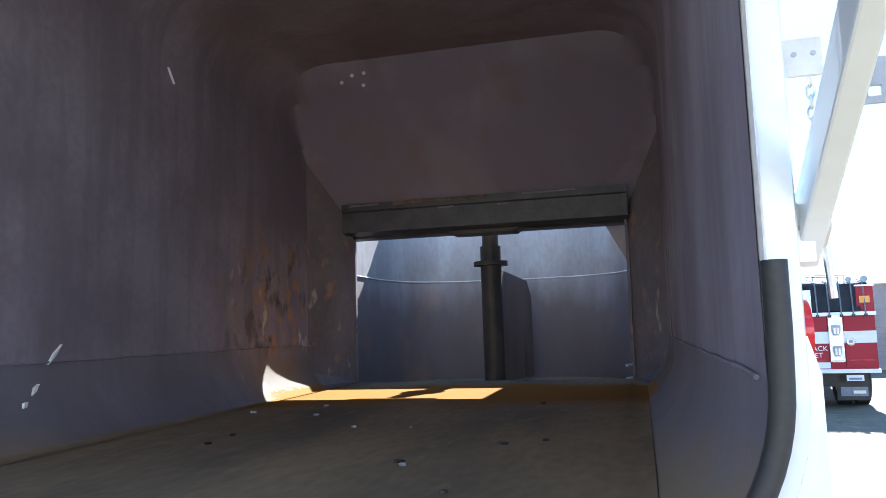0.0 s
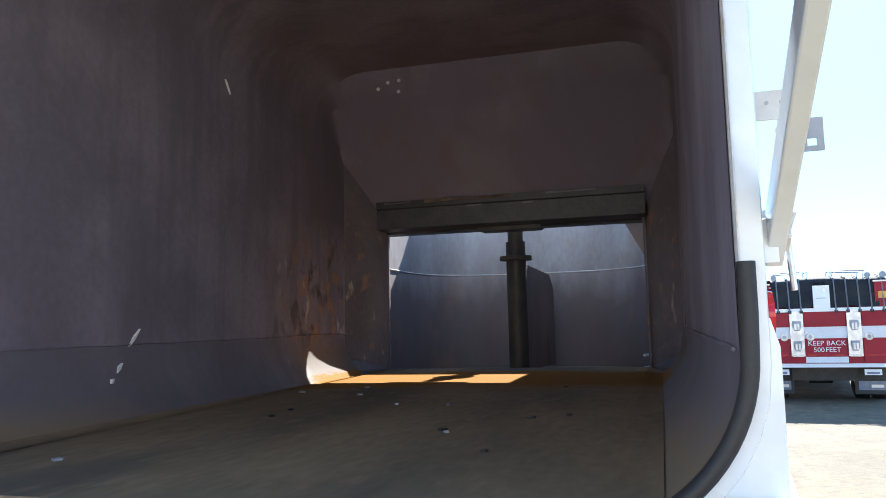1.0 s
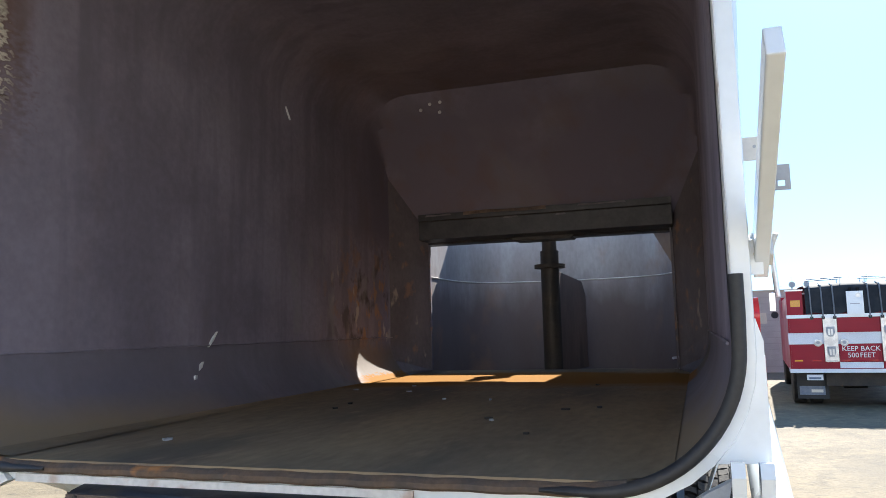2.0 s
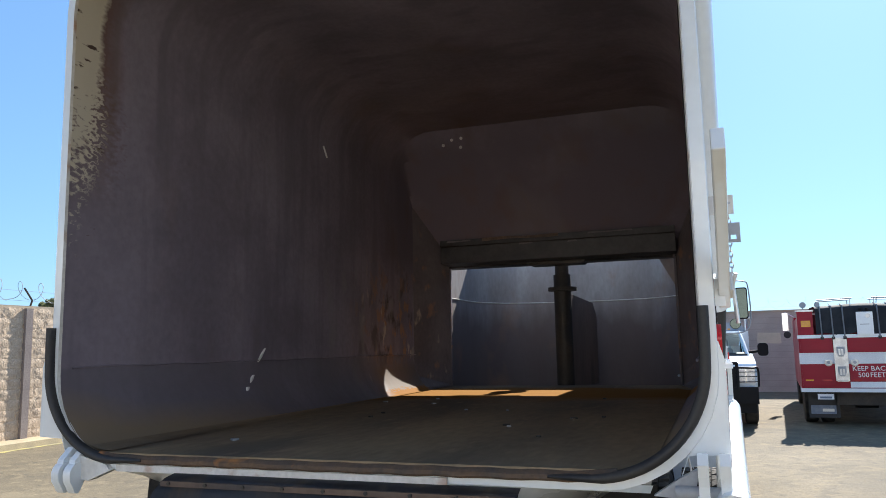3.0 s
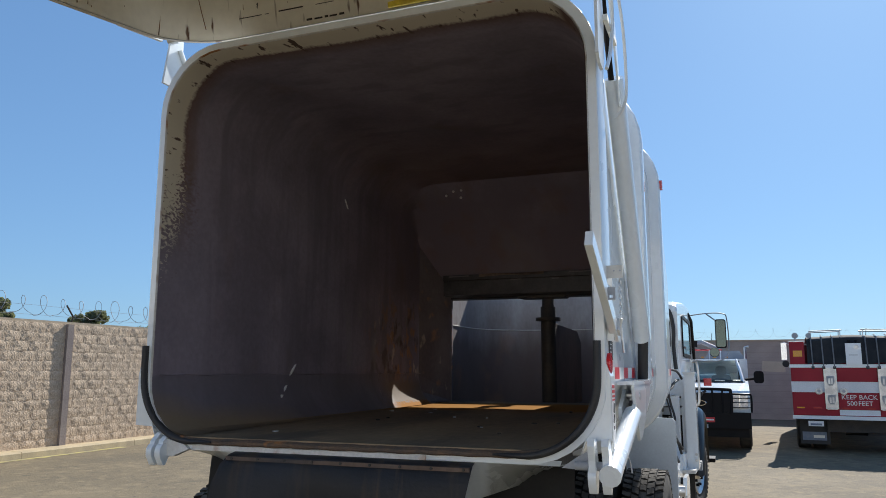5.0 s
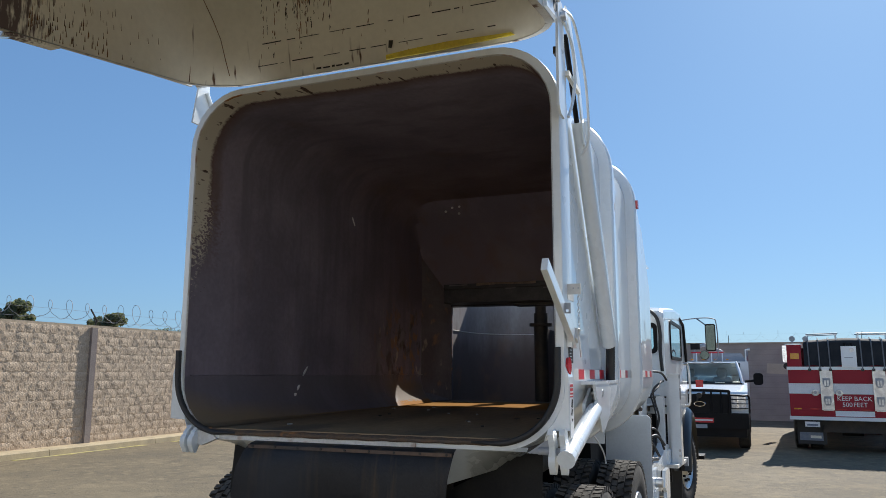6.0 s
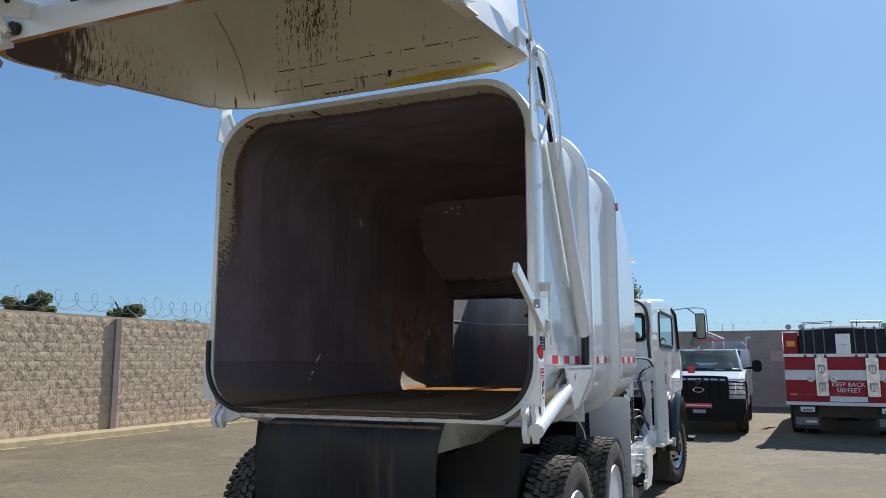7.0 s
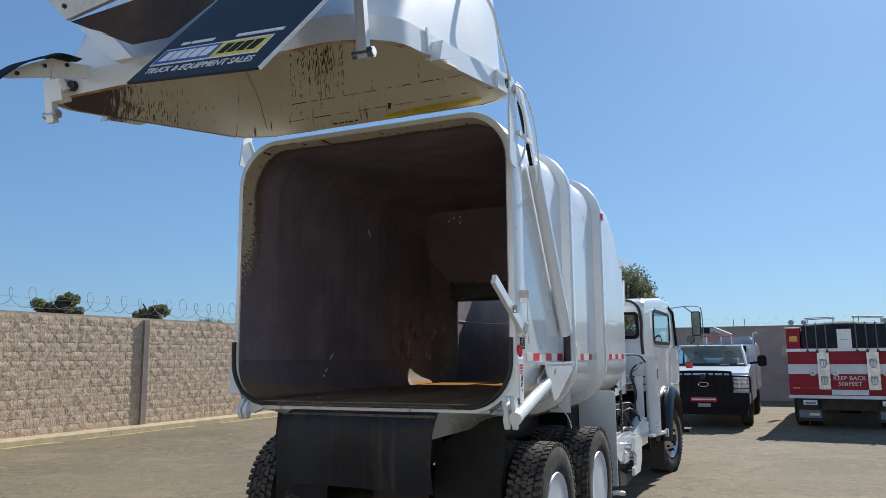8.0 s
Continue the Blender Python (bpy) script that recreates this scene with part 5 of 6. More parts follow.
def wheel(at, out, r, width, dual, white, steer=0.0):
    """Tyre with tread blocks, dished rim, hub and nuts; the axle lies along x, the face looks towards +x."""
    m = Matrix.Translation(at) @ (Matrix.Identity(4) if out > 0 else Matrix.Rotation(math.pi, 4, "Z")) @ Matrix.Rotation(radians(steer), 4, "Z")
    w = width / 2
    prof = [(-w * 0.82, r * 0.56), (-w * 0.97, r * 0.66), (-w, r * 0.8), (-w * 0.95, r * 0.93), (-w * 0.84, r * 0.965), (w * 0.84, r * 0.965), (w * 0.95, r * 0.93), (w, r * 0.8), (w * 0.97, r * 0.66), (w * 0.82, r * 0.56)]
    bm = B()
    seg = 54
    loft(bm, [[(x, q * math.cos(a * math.tau / seg), q * math.sin(a * math.tau / seg)) for a in range(seg)] for x, q in prof])
    for i in range(seg):
        for j, (x0, x1) in enumerate(((-0.97, -0.56), (-0.50, -0.17), (-0.13, 0.17), (0.21, 0.53), (0.60, 0.97))):
            edge = j in (0, 4)
            a0 = (i + (0.5 if j % 2 else 0.0)) * math.tau / seg
            fill = 0.56 if edge else 0.80
            sk = (0.14 if j < 2 else -0.14 if j > 2 else 0.06) * math.tau / seg
            mid = (x0 + x1) / 2
            kink = 0.10 * math.tau / seg * (1 if i % 2 else -1)
            plan = ((x0, a0 - sk), (mid, a0 + kink), (x1, a0 + sk), (x1, a0 + sk + fill * math.tau / seg), (mid, a0 + kink + fill * math.tau / seg), (x0, a0 - sk + fill * math.tau / seg))
            v = [bm.verts.new((x * w, q * math.cos(a), q * math.sin(a))) for q in (r * 0.945, r * (0.992 if edge else 1.0)) for x, a in plan]
            faces = [bm.faces.new(v[6:])] + [bm.faces.new((v[t], v[(t + 1) % 6], v[6 + (t + 1) % 6], v[6 + t])) for t in range(6)]
            faces[0].material_index = 1
    ob = part("wheel", bm, [TYRE, TREAD], truck, "dusty black truck tyre with block tread", smooth=True, m=m)
    for p in ob.data.polygons[seg * (len(prof) - 1):]:
        p.use_smooth = False
    rr = r * 0.57
    bm = B()
    rim = [(w * 0.86, rr), (w * 0.93, rr * 0.97), (w * 0.80, rr * 0.9), (w * (-0.1 if dual else 0.72), rr * 0.82), (w * (-0.15 if dual else 0.70), rr * 0.45), (w * (0.2 if dual else 0.78), rr * 0.40), (w * (0.3 if dual else 0.98), rr * 0.32), (w * (0.32 if dual else 1.02), 0.001)]
    if white:
        rim = [(w * 0.80, rr * 1.02), (w * 0.93, rr * 0.99), (w * 0.88, rr * 0.9), (w * 0.84, rr * 0.86), (w * 0.83, rr * 0.5), (w * 0.84, 0.001)]
    loft(bm, [[(x, q * math.cos(a * math.tau / 32), q * math.sin(a * math.tau / 32)) for a in range(32)] for x, q in rim])
    part("rim", bm, SHADEWHITE if white else ALU, ob, "white wheel disc" if white else "polished steel wheel", smooth=True)
    if not white:
        for i in range(10):
            a = i * math.tau / 10
            c = (w * 0.72, rr * 0.62 * math.cos(a), rr * 0.62 * math.sin(a))
            part("wheel_nut", cyl(B(), c, (c[0] + 0.035, c[1], c[2]), 0.018, 6), BLACK, ob)
        part("hub", cyl(B(), (w * 0.7, 0, 0), (w * 1.25, 0, 0), rr * 0.30, 20, rr * 0.24), BLACK, ob, smooth=True)
    return ob


for y in (0.84, 2.25):
    for sx in (1, -1):
        wheel((1.138 if sx > 0 else -1.172, y, 0.53), sx, 0.53, 0.265, True, True)
        wheel((sx * 0.82, y, 0.53), sx, 0.53, 0.265, True, True)
for sx in (1, -1):
    wheel((sx * 1.11, 7.07, 0.49), sx, 0.50, 0.30, False, False, -10)
part("front_axle", tube(B(), [(-1.0, 7.07, 0.49), (1.0, 7.07, 0.49)], 0.07, 10), DARK, truck)

# tank plate ahead of the rear wheels, lifting arm gear between body and cab
for sx in (1, -1):
    bm = prism(B(), [(sx * 0.915, 0.42), (sx * 1.293, 0.42), (sx * 1.293, 1.345), (sx * 1.27, 1.366), (sx * 0.915, 1.372)], "y", 2.88, 2.90)
    part("splash_plate", bm, SHADEWHITE, truck, "white splash plate with its shade tinted in", bevel=0.004)
part("air_line", tube(B(), spline([(1.0, 1.55, 1.34), (1.03, 1.75, 1.28), (1.06, 1.95, 1.15), (1.07, 2.0, 1.06)]), 0.006, 6), WHITETAPE, truck, "thin white air line")
part("air_tank", tube(B(), [(0.62, 0.95, 1.12), (0.62, 1.0, 1.12), (0.62, 1.7, 1.12), (0.62, 1.75, 1.12)], 0.12, 16), DARK, truck, smooth=True)
part("valve_block", box(B(), 0.865, 1.06, 2.0, 2.03, 1.20, 1.40), WHITE, truck, "white valve bracket plate", bevel=0.006)
part("drum_bore", cyl(B(), (0.93, 1.924, 1.275), (0.93, 1.932, 1.275), 0.022, 12), BLACK, truck)
part("junction_drum", cyl(B(), (0.93, 1.93, 1.275), (0.93, 2.0, 1.275), 0.045, 14, 0.036), GREY, truck, smooth=True)
mast = part("arm_mast", box(B(), 1.215, 1.328, 5.33, 5.56, 0.70, 1.695), WHITE, truck, "white upright lifting-arm mast", bevel=0.010)
part("mast_cap", box(B(), 1.205, 1.338, 5.31, 5.58, 1.695, 1.712), WHITE, mast, bevel=0.004)
part("mast_flange", box(B(), 1.180, 1.216, 5.37, 5.54, 0.72, 1.66), WHITE, mast, bevel=0.005)
part("mast_label", box(B(), 1.327, 1.331, 5.40, 5.48, 1.42, 1.55), DARK, mast, "small dark label")
for z in (0.80, 0.86):
    part("mast_bolt", cyl(B(), (1.31, 5.31, z), (1.31, 5.335, z), 0.016, 6), ALU, mast)
part("slide_tube", box(B(), 1.085, 1.170, 5.16, 5.26, 0.94, 1.46), WHITE, truck, "white slide tube", bevel=0.016)
part("carriage", prism(B(), [(4.35, 0.60), (5.30, 0.60), (5.30, 0.92), (5.0, 0.96), (4.62, 0.86), (4.35, 0.74)], "x", 1.10, 1.19), WHITE, truck, "chipped white arm carriage", bevel=0.014)
part("carriage_cap", box(B(), 1.10, 1.215, 5.06, 5.30, 0.72, 0.88), WHITE, truck, bevel=0.012)
for z0, z1 in ((1.26, 1.335), (1.342, 1.44), (1.447, 1.70)):
    part("back_panel", box(B(), 0.80, 1.18, 5.40, 5.44, z0, z1), WHITE, truck, "white panel behind the hoses", bevel=0.006)
for z, x0 in ((1.345, 0.86), (1.445, 0.98)):
    part("panel_rod", tube(B(), [(x0, 5.38, z), (1.19, 5.38, z)], 0.011, 6), DARK, truck, smooth=True)
# black sheets put the cavity's shade into colour
part("cavity_shade", box(B(), 0.70, 1.20, 5.40, 5.44, 0.5, 1.255), BLACK, truck)
part("cavity_shade", box(B(), 0.66, 0.70, 3.1, 5.3, 0.6, 1.3), BLACK, truck)
bm = B()
pts = [(1.20 + 0.012 * math.cos(i * 0.9), 3.62 + 0.012 * math.sin(i * 0.9), 1.34 - i * 0.0022) for i in range(236)]
tube(bm, pts, 0.006, 5)
part("spring_guard", bm, DARK, truck, "coiled steel hose guard", smooth=True)
for i, (x, y, s) in enumerate(((1.10, 4.9, 0.0), (1.07, 4.96, 0.05))):
    pts = spline([(x + 0.07, y + 0.3, 1.63), (x + 0.05, y + 0.12, 1.61 - s), (x - 0.01, y, 1.53 - s), (x, y + 0.05, 1.40), (x + 0.04, y, 1.22), (x - 0.02 + s, y - 0.05, 1.0), (x + 0.01, y - 0.2, 0.84)])
    part("hydraulic_hose", tube(B(), pts, 0.012 - 0.003 * i, 8), RUBBER, truck, smooth=True)
part("hydraulic_hose", tube(B(), spline([(1.0, 4.2, 1.70), (1.08, 4.7, 1.735), (1.16, 5.1, 1.72), (1.20, 5.28, 1.64)]), 0.012, 8), RUBBER, truck, "black hose looped over the mast", smooth=True)
for i, (p0, p1, r) in enumerate((((1.0, 4.1, 0.96), (1.22, 4.6, 0.98), 0.014), ((1.0, 4.3, 1.12), (1.2, 4.75, 0.92), 0.012), ((0.95, 3.7, 1.05), (1.21, 4.2, 0.90), 0.013))):
    mid = (Vector(p0) + Vector(p1)) / 2 + Vector((0.04, 0, 0.12))
    part("hydraulic_hose", tube(B(), spline([p0, mid, p1]), r, 8), RUBBER, truck, smooth=True)
for z in (1.36, 1.46):
    part("cross_tube", tube(B(), [(0.9, 4.9, z), (1.10, 5.36, z + 0.01)], 0.012, 8), WHITE, truck, smooth=True)
part("hose_flange", cyl(B(), (1.05, 4.10, 1.362), (1.05, 4.13, 1.362), 0.022, 14), RUST, truck, "rusty pipe flange", smooth=True)
part("pump_block", box(B(), 0.7, 1.05, 4.1, 4.9, 0.62, 1.15), DARK, truck, "greasy black hydraulic pump block", bevel=0.03)
# castings at the arm's foot
base = part("arm_base", prism(B(), [(3.12, 0.74), (3.3, 0.62), (3.62, 0.56), (4.05, 0.56), (4.40, 0.62), (4.40, 0.78), (4.0, 0.86), (3.6, 0.88), (3.3, 0.84)], "x", 1.12, 1.225), WHITE, truck, "chipped white arm base casting", bevel=0.02)
part("base_plate", prism(B(), [(3.78, 0.40), (4.12, 0.40), (4.26, 0.52), (4.30, 0.74), (4.18, 0.80), (3.9, 0.80), (3.82, 0.66), (3.95, 0.60), (3.90, 0.50), (3.78, 0.48)], "x", 1.262, 1.292), WHITE, base, bevel=0.008)
for y, z, r in ((4.17, 0.74, 0.035), (3.92, 0.47, 0.03), (3.66, 0.72, 0.045)):
    part("base_pin", cyl(B(), (1.18, y, z), (1.29, y, z), r, 14), DARK if r < 0.04 else ALU, base, smooth=True)
part("base_clevis", box(B(), 1.19, 1.24, 3.52, 3.78, 0.56, 0.66), WHITE, base, bevel=0.012)
part("arm_link", tube(B(), [(1.13, 3.5, 0.80), (1.17, 3.9, 0.90), (1.17, 4.35, 0.86)], 0.020, 10), DARK, base, "greasy dark arm link", smooth=True)
part("arm_rod", tube(B(), [(1.2, 3.72, 0.62), (1.22, 4.1, 0.55)], 0.03, 10), CHROME, base, smooth=True)
part("arm_joint", tube(B(), [(1.10, 4.18, 0.90), (1.10, 4.19, 0.99), (1.12, 4.2, 1.04)], 0.05, 12), DARK, base, "greasy dark joint", smooth=True)
part("lower_jaw", prism(B(), [(3.3, 0.36), (3.6, 0.32), (4.1, 0.36), (4.1, 0.42), (3.6, 0.44), (3.3, 0.52)], "x", 1.10, 1.23), DARK, base, bevel=0.012)
part("jaw_arm", tube(B(), [(1.15, 3.1, 0.30), (1.19, 3.3, 0.29), (1.23, 3.45, 0.26)], 0.024, 10), DUSTY, base, "scuffed white gripper arm", smooth=True)
part("mast_foot", prism(B(), [(5.0, 0.70), (6.2, 0.645), (6.2, 0.68), (5.0, 0.735)], "x", 1.16, 1.31), DUSTY, truck, "scuffed white mast foot", bevel=0.012)
# flap also stands for the shaded ground behind the front wheel
part("mud_flap", prism(B(), [(0.72, 0.14), (1.22, 0.12), (1.23, 0.66), (0.72, 0.68)], "y", 6.40, 6.415), RUBBER, truck, "black rubber mud flap, also standing in for the wheel shade")
part("foot_lug", box(B(), 1.28, 1.325, 6.14, 6.24, 0.60, 0.70), GREY, truck, bevel=0.015)

# ---- cab ----
cab_prof = [(5.62, 1.05), (5.62, 2.40), (5.66, 2.47), (5.78, 2.515), (6.4, 2.565), (7.2, 2.62), (8.15, 2.625), (8.48, 2.55), (8.66, 1.95), (8.78, 1.75), (8.82, 1.0), (8.75, 0.70), (7.72, 0.70), (7.68, 1.0), (7.45, 1.2), (7.07, 1.27), (6.7, 1.2), (6.46, 1.0)]
bm = B()
loft(bm, [[(x, y, z - s * max(0.0, min(1.0, (z - 2.3) / 0.2))) for y, z in cab_prof] for x, s in ((-1.16, 0.06), (-1.145, 0.03), (-1.11, 0.01), (-1.0, 0), (1.0, 0), (1.11, 0.01), (1.145, 0.03), (1.16, 0.06))], True, True)
cab = part("cab", bm, WHITE, truck, "white low-entry cab", bevel=0.03)


def hollow(ob, cutters):
    """Cuts solids out of ob's mesh."""
    for bm in cutters:
        bmesh.ops.recalc_face_normals(bm, faces=bm.faces)
        me = bpy.data.meshes.new("cut")
        bm.to_mesh(me)
        bm.free()
        tool = new("cut", me)
        mod = ob.modifiers.new("cut", "BOOLEAN")
        mod.operation, mod.solver, mod.object = "DIFFERENCE", "EXACT", tool
        bpy.context.view_layer.update()
        done = bpy.data.meshes.new_from_object(ob.evaluated_get(bpy.context.evaluated_depsgraph_get()))
        ob.modifiers.clear()
        ob.data = done
        bpy.data.objects.remove(tool)


hollow(cab, [
    prism(B(), [(5.68, 1.36), (5.68, 2.38), (5.95, 2.46), (8.1, 2.54), (8.36, 2.46), (8.56, 1.95), (8.68, 1.70), (8.68, 1.36)], "x", -1.09, 1.09),
    prism(B(), rrect(6.33, 7.87, 1.92, 2.37, 0.10, 5), "x", -1.4, 1.4),
    prism(B(), rrect(0.69, 1.045, 1.985, 2.285, 0.06, 5), "y", 5.4, 5.75),
    prism(B(), rrect(-1.045, -0.69, 1.985, 2.285, 0.06, 5), "y", 5.4, 5.75),
    prism(B(), rrect(-0.98, 0.98, 1.82, 2.40, 0.08, 5), "y", 8.2, 9.2),
])
cab.data.name = "cab"
part("cab_floor", box(B(), -1.08, 1.08, 5.7, 8.66, 1.362, 1.375), GREY, cab, "grey cab floor")
part("dashboard", prism(B(), [(8.12, 1.38), (8.62, 1.38), (8.62, 1.72), (8.3, 1.80), (8.12, 1.70)], "x", -1.07, 1.07), DARK, cab, "dark dashboard", bevel=0.02)
for sx in (-1, 1):
    seat = part("cab_seat", prism(B(), rrect(sx * 0.62 - 0.24, sx * 0.62 + 0.24, 1.62, 2.12, 0.08, 5), "y", 6.62, 6.78), GREY, cab, "grey cab seat", smooth=True, bevel=0.03)
    part("seat_cushion", box(B(), sx * 0.62 - 0.24, sx * 0.62 + 0.24, 6.70, 7.2, 1.45, 1.62), GREY, seat, bevel=0.04)
    part("steering_wheel", tube(B(), [(sx * 0.62 + 0.21 * math.cos(w * math.tau / 24), 7.75 + 0.10 * math.sin(w * math.tau / 24), 1.86 + 0.19 * math.sin(w * math.tau / 24)) for w in range(25)], 0.016, 8), BLACK, cab, "black steering wheel", smooth=True)


def window_in(name, pts, axis, at, out, r=0.06):
    """A framed pane with rounded corners: black gasket and glass."""
    (a0, b0), (a1, b1) = pts
    o, i = rrect(a0, a1, b0, b1, r, 5), rrect(a0 + 0.045, a1 - 0.045, b0 + 0.045, b1 - 0.045, r * 0.7, 5)
    def at3(p, d):
        return (at + d * out, p[0], p[1]) if axis == "x" else (p[0], at + d * out, p[1])
    bm = B()
    loft(bm, [[at3(p, -0.01) for p in o], [at3(p, 0.014) for p in o], [at3(p, 0.014) for p in i], [at3(p, -0.004) for p in i]])
    w = part(name, bm, BLACK, cab, "black rubber window gasket", smooth=True)
    bm = B()
    vs = [bm.verts.new(at3(p, 0.004)) for p in i]
    bm.faces.new(vs)
    part("pane", bm, GLASS, w, "clear greenish glass").visible_shadow = False
    return w


for sx in (1, -1):
    window_in("door_window", ((6.30, 1.89), (7.90, 2.40)), "x", sx * 1.16, sx, 0.13)
    window_in("rear_quarter_window", ((min(sx * 0.655, sx * 1.08), 1.95), (max(sx * 0.655, sx * 1.08), 2.32)), "y", 5.62, -1)
    part("windscreen_pillar", tube(B(), [(sx * 1.14, 7.9, 2.5), (sx * 1.155, 8.30, 2.44), (sx * 1.16, 8.56, 1.9)], 0.04, 8), BLACK, cab, "black pillar trim")
    part("grab_rail", tube(B(), spline([(sx * 1.17, 8.1, 1.85), (sx * 1.24, 8.12, 1.8), (sx * 1.24, 8.12, 1.3), (sx * 1.17, 8.1, 1.25)], 4), 0.018, 8), ALU, cab, smooth=True)
    part("step_plate", box(B(), min(sx * 1.16, sx * 1.42), max(sx * 1.16, sx * 1.42), 7.75, 8.1, 0.52, 0.57), BLACK, cab, "black grip step", bevel=0.006)
    part("splash_guard", prism(B(), [(sx * 1.1, 0.4), (sx * 1.27, 0.55), (sx * 1.24, 1.0), (sx * 1.1, 1.0)], "y", 7.66, 7.72), GREY, cab)
    # black wheel arch flare
    bm = B()
    rings = []
    for i in range(13):
        a = math.pi * i / 12
        q = 0.62
        rings.append([(sx * x, 7.07 - (q + dq) * math.cos(a) * 1.02, 0.52 + (q + dq) * math.sin(a)) for x, dq in ((1.08, 0.06), (1.10, 0.11), (1.14, 0.135), (1.18, 0.125), (1.205, 0.095), (1.23, 0.12), (1.27, 0.13), (1.31, 0.105), (1.345, 0.05), (1.35, 0.01), (1.335, 0.0), (1.08, 0.0))])
    loft(bm, rings, True, True)
    part("wheel_arch", bm, GLOSSBLACK, cab, "glossy black wheel arch with two ridges", smooth=True)
    # mirror
    pts = spline([(sx * 1.15, 8.1, 2.50), (sx * 1.40, 8.12, 2.53), (sx * 1.60, 8.1, 2.52), (sx * 1.66, 8.1, 2.44), (sx * 1.66, 8.1, 1.98), (sx * 1.5, 8.1, 1.86), (sx * 1.15, 8.1, 1.88)], 5)
    mi = part("mirror_frame", tube(B(), pts, 0.008, 8), GREY, cab, "thin tubular mirror frame", smooth=True)
    part("mirror_frame", tube(B(), [(sx * 1.38, 8.1, 2.53), (sx * 1.54, 8.1, 2.40)], 0.01, 6), ALU, cab)
    bm = prism(B(), rrect(min(sx * 1.50, sx * 1.645), max(sx * 1.50, sx * 1.645), 2.04, 2.44, 0.03, 4), "y", 8.06, 8.14)
    part("mirror_head", bm, BLACK, mi, bevel=0.008)
    bm = prism(B(), rrect(min(sx * 1.512, sx * 1.633), max(sx * 1.512, sx * 1.633), 2.055, 2.425, 0.025, 4), "y", 8.055, 8.059)
    part("mirror_glass", bm, MIRROR, mi)
    bm = cyl(B(), (sx * 1.48, 8.08, 1.98), (sx * 1.48, 8.02, 1.98), 0.066, 20)
    part("spot_mirror", bm, BLACK, mi, smooth=True)
    part("spot_mirror_glass", cyl(B(), (sx * 1.48, 8.02, 1.98), (sx * 1.48, 8.015, 1.98), 0.060, 20), MIRROR, mi)
bm = B()
quad = [(-1.02, 8.66, 1.80), (1.02, 8.66, 1.80), (0.96, 8.44, 2.42), (-0.96, 8.44, 2.42)]
bm.faces.new([bm.verts.new((x, y + 0.02, z)) for x, y, z in quad])
part("windscreen", bm, GLASS, cab, "clear greenish windscreen").visible_shadow = False
# black piping and seal round the cab's rear face
pts = spline([(0.78, 5.60, 2.49), (0.98, 5.60, 2.47), (1.08, 5.60, 2.38), (1.115, 5.60, 2.2), (1.11, 5.60, 1.98), (1.125, 5.60, 1.74)])
part("rear_seal", tube(B(), pts, 0.02, 8), RUBBER, cab, "black rubber piping", smooth=True)
part("roof_antenna", tube(B(), [(0.9, 8.0, 2.56), (1.0, 8.25, 2.50), (1.15, 8.45, 2.40)], 0.012, 6), BLACK, cab)
part("side_marker", box(B(), 1.285, 1.395, 8.80, 8.84, 1.505, 1.615), LENS, cab, "small red side marker", bevel=0.018)
part("beacon_mast", tube(B(), [(0.92, 5.5, 2.4), (0.92, 5.5, 2.75)], 0.015, 6), WHITE, truck)

# ---- fire engine parked beyond, its rear towards us ----
engine = thing("fire_engine", (4.12, 15.23, 0), "red and white fire engine seen from behind, black hose bed cover", "fire engine", rz=-4.0)
bm = box(B(), -1.25, 1.25, 0.03, 5.6, 0.72, 1.84)
part("engine_body", bm, RED, engine, "red painted fire engine body", bevel=0.02)
bm = box(B(), -1.2, 1.2, 0.4, 5.4, 1.84, 2.30)
part("hose_bed_side", bm, RED, engine, bevel=0.02)
bm = prism(B(), [(5.7, 0.6), (8.0, 0.6), (8.0, 1.7), (7.8, 2.35), (5.7, 2.4)], "x", -1.2, 1.2)
part("engine_cab", bm, RED, engine, "red fire engine cab", bevel=0.04)
part("stripe", box(B(), -1.256, 1.256, 0.018, 0.2, 1.27, 1.50), WHITETAPE, engine, "white reflective stripe")
part("lower_strip", box(B(), -0.345, 0.415, 0.0, 0.03, 0.79, 0.905), WHITETAPE, engine, "white reflective strip")
part("shelf_edge", box(B(), -1.27, 1.27, -0.03, 0.2, 1.80, 1.87), WHITE, engine, bevel=0.008)
for x0, x1 in ((-1.22, -0.62), (-0.34, 0.40), (0.70, 1.22)):
    part("rear_door", box(B(), x0, x1, -0.002, 0.03, 0.92 if abs(x0) < 0.5 else 0.80, 1.26), RED, engine, "red compartment door", bevel=0.006)
    part("rear_door", box(B(), x0, x1, -0.002, 0.03, 1.51, 1.79), RED, engine, "red compartment panel", bevel=0.006)
    part("tail_strip", box(B(), x0 + 0.05, x0 + 0.20, -0.012, 0.0, 0.925, 0.955), AMBER if x0 < -1 else LENS, engine, bevel=0.003)
    part("tail_strip", box(B(), x1 - 0.22, x1 - 0.06, -0.012, 0.0, 0.925, 0.955), LENS, engine, bevel=0.003)
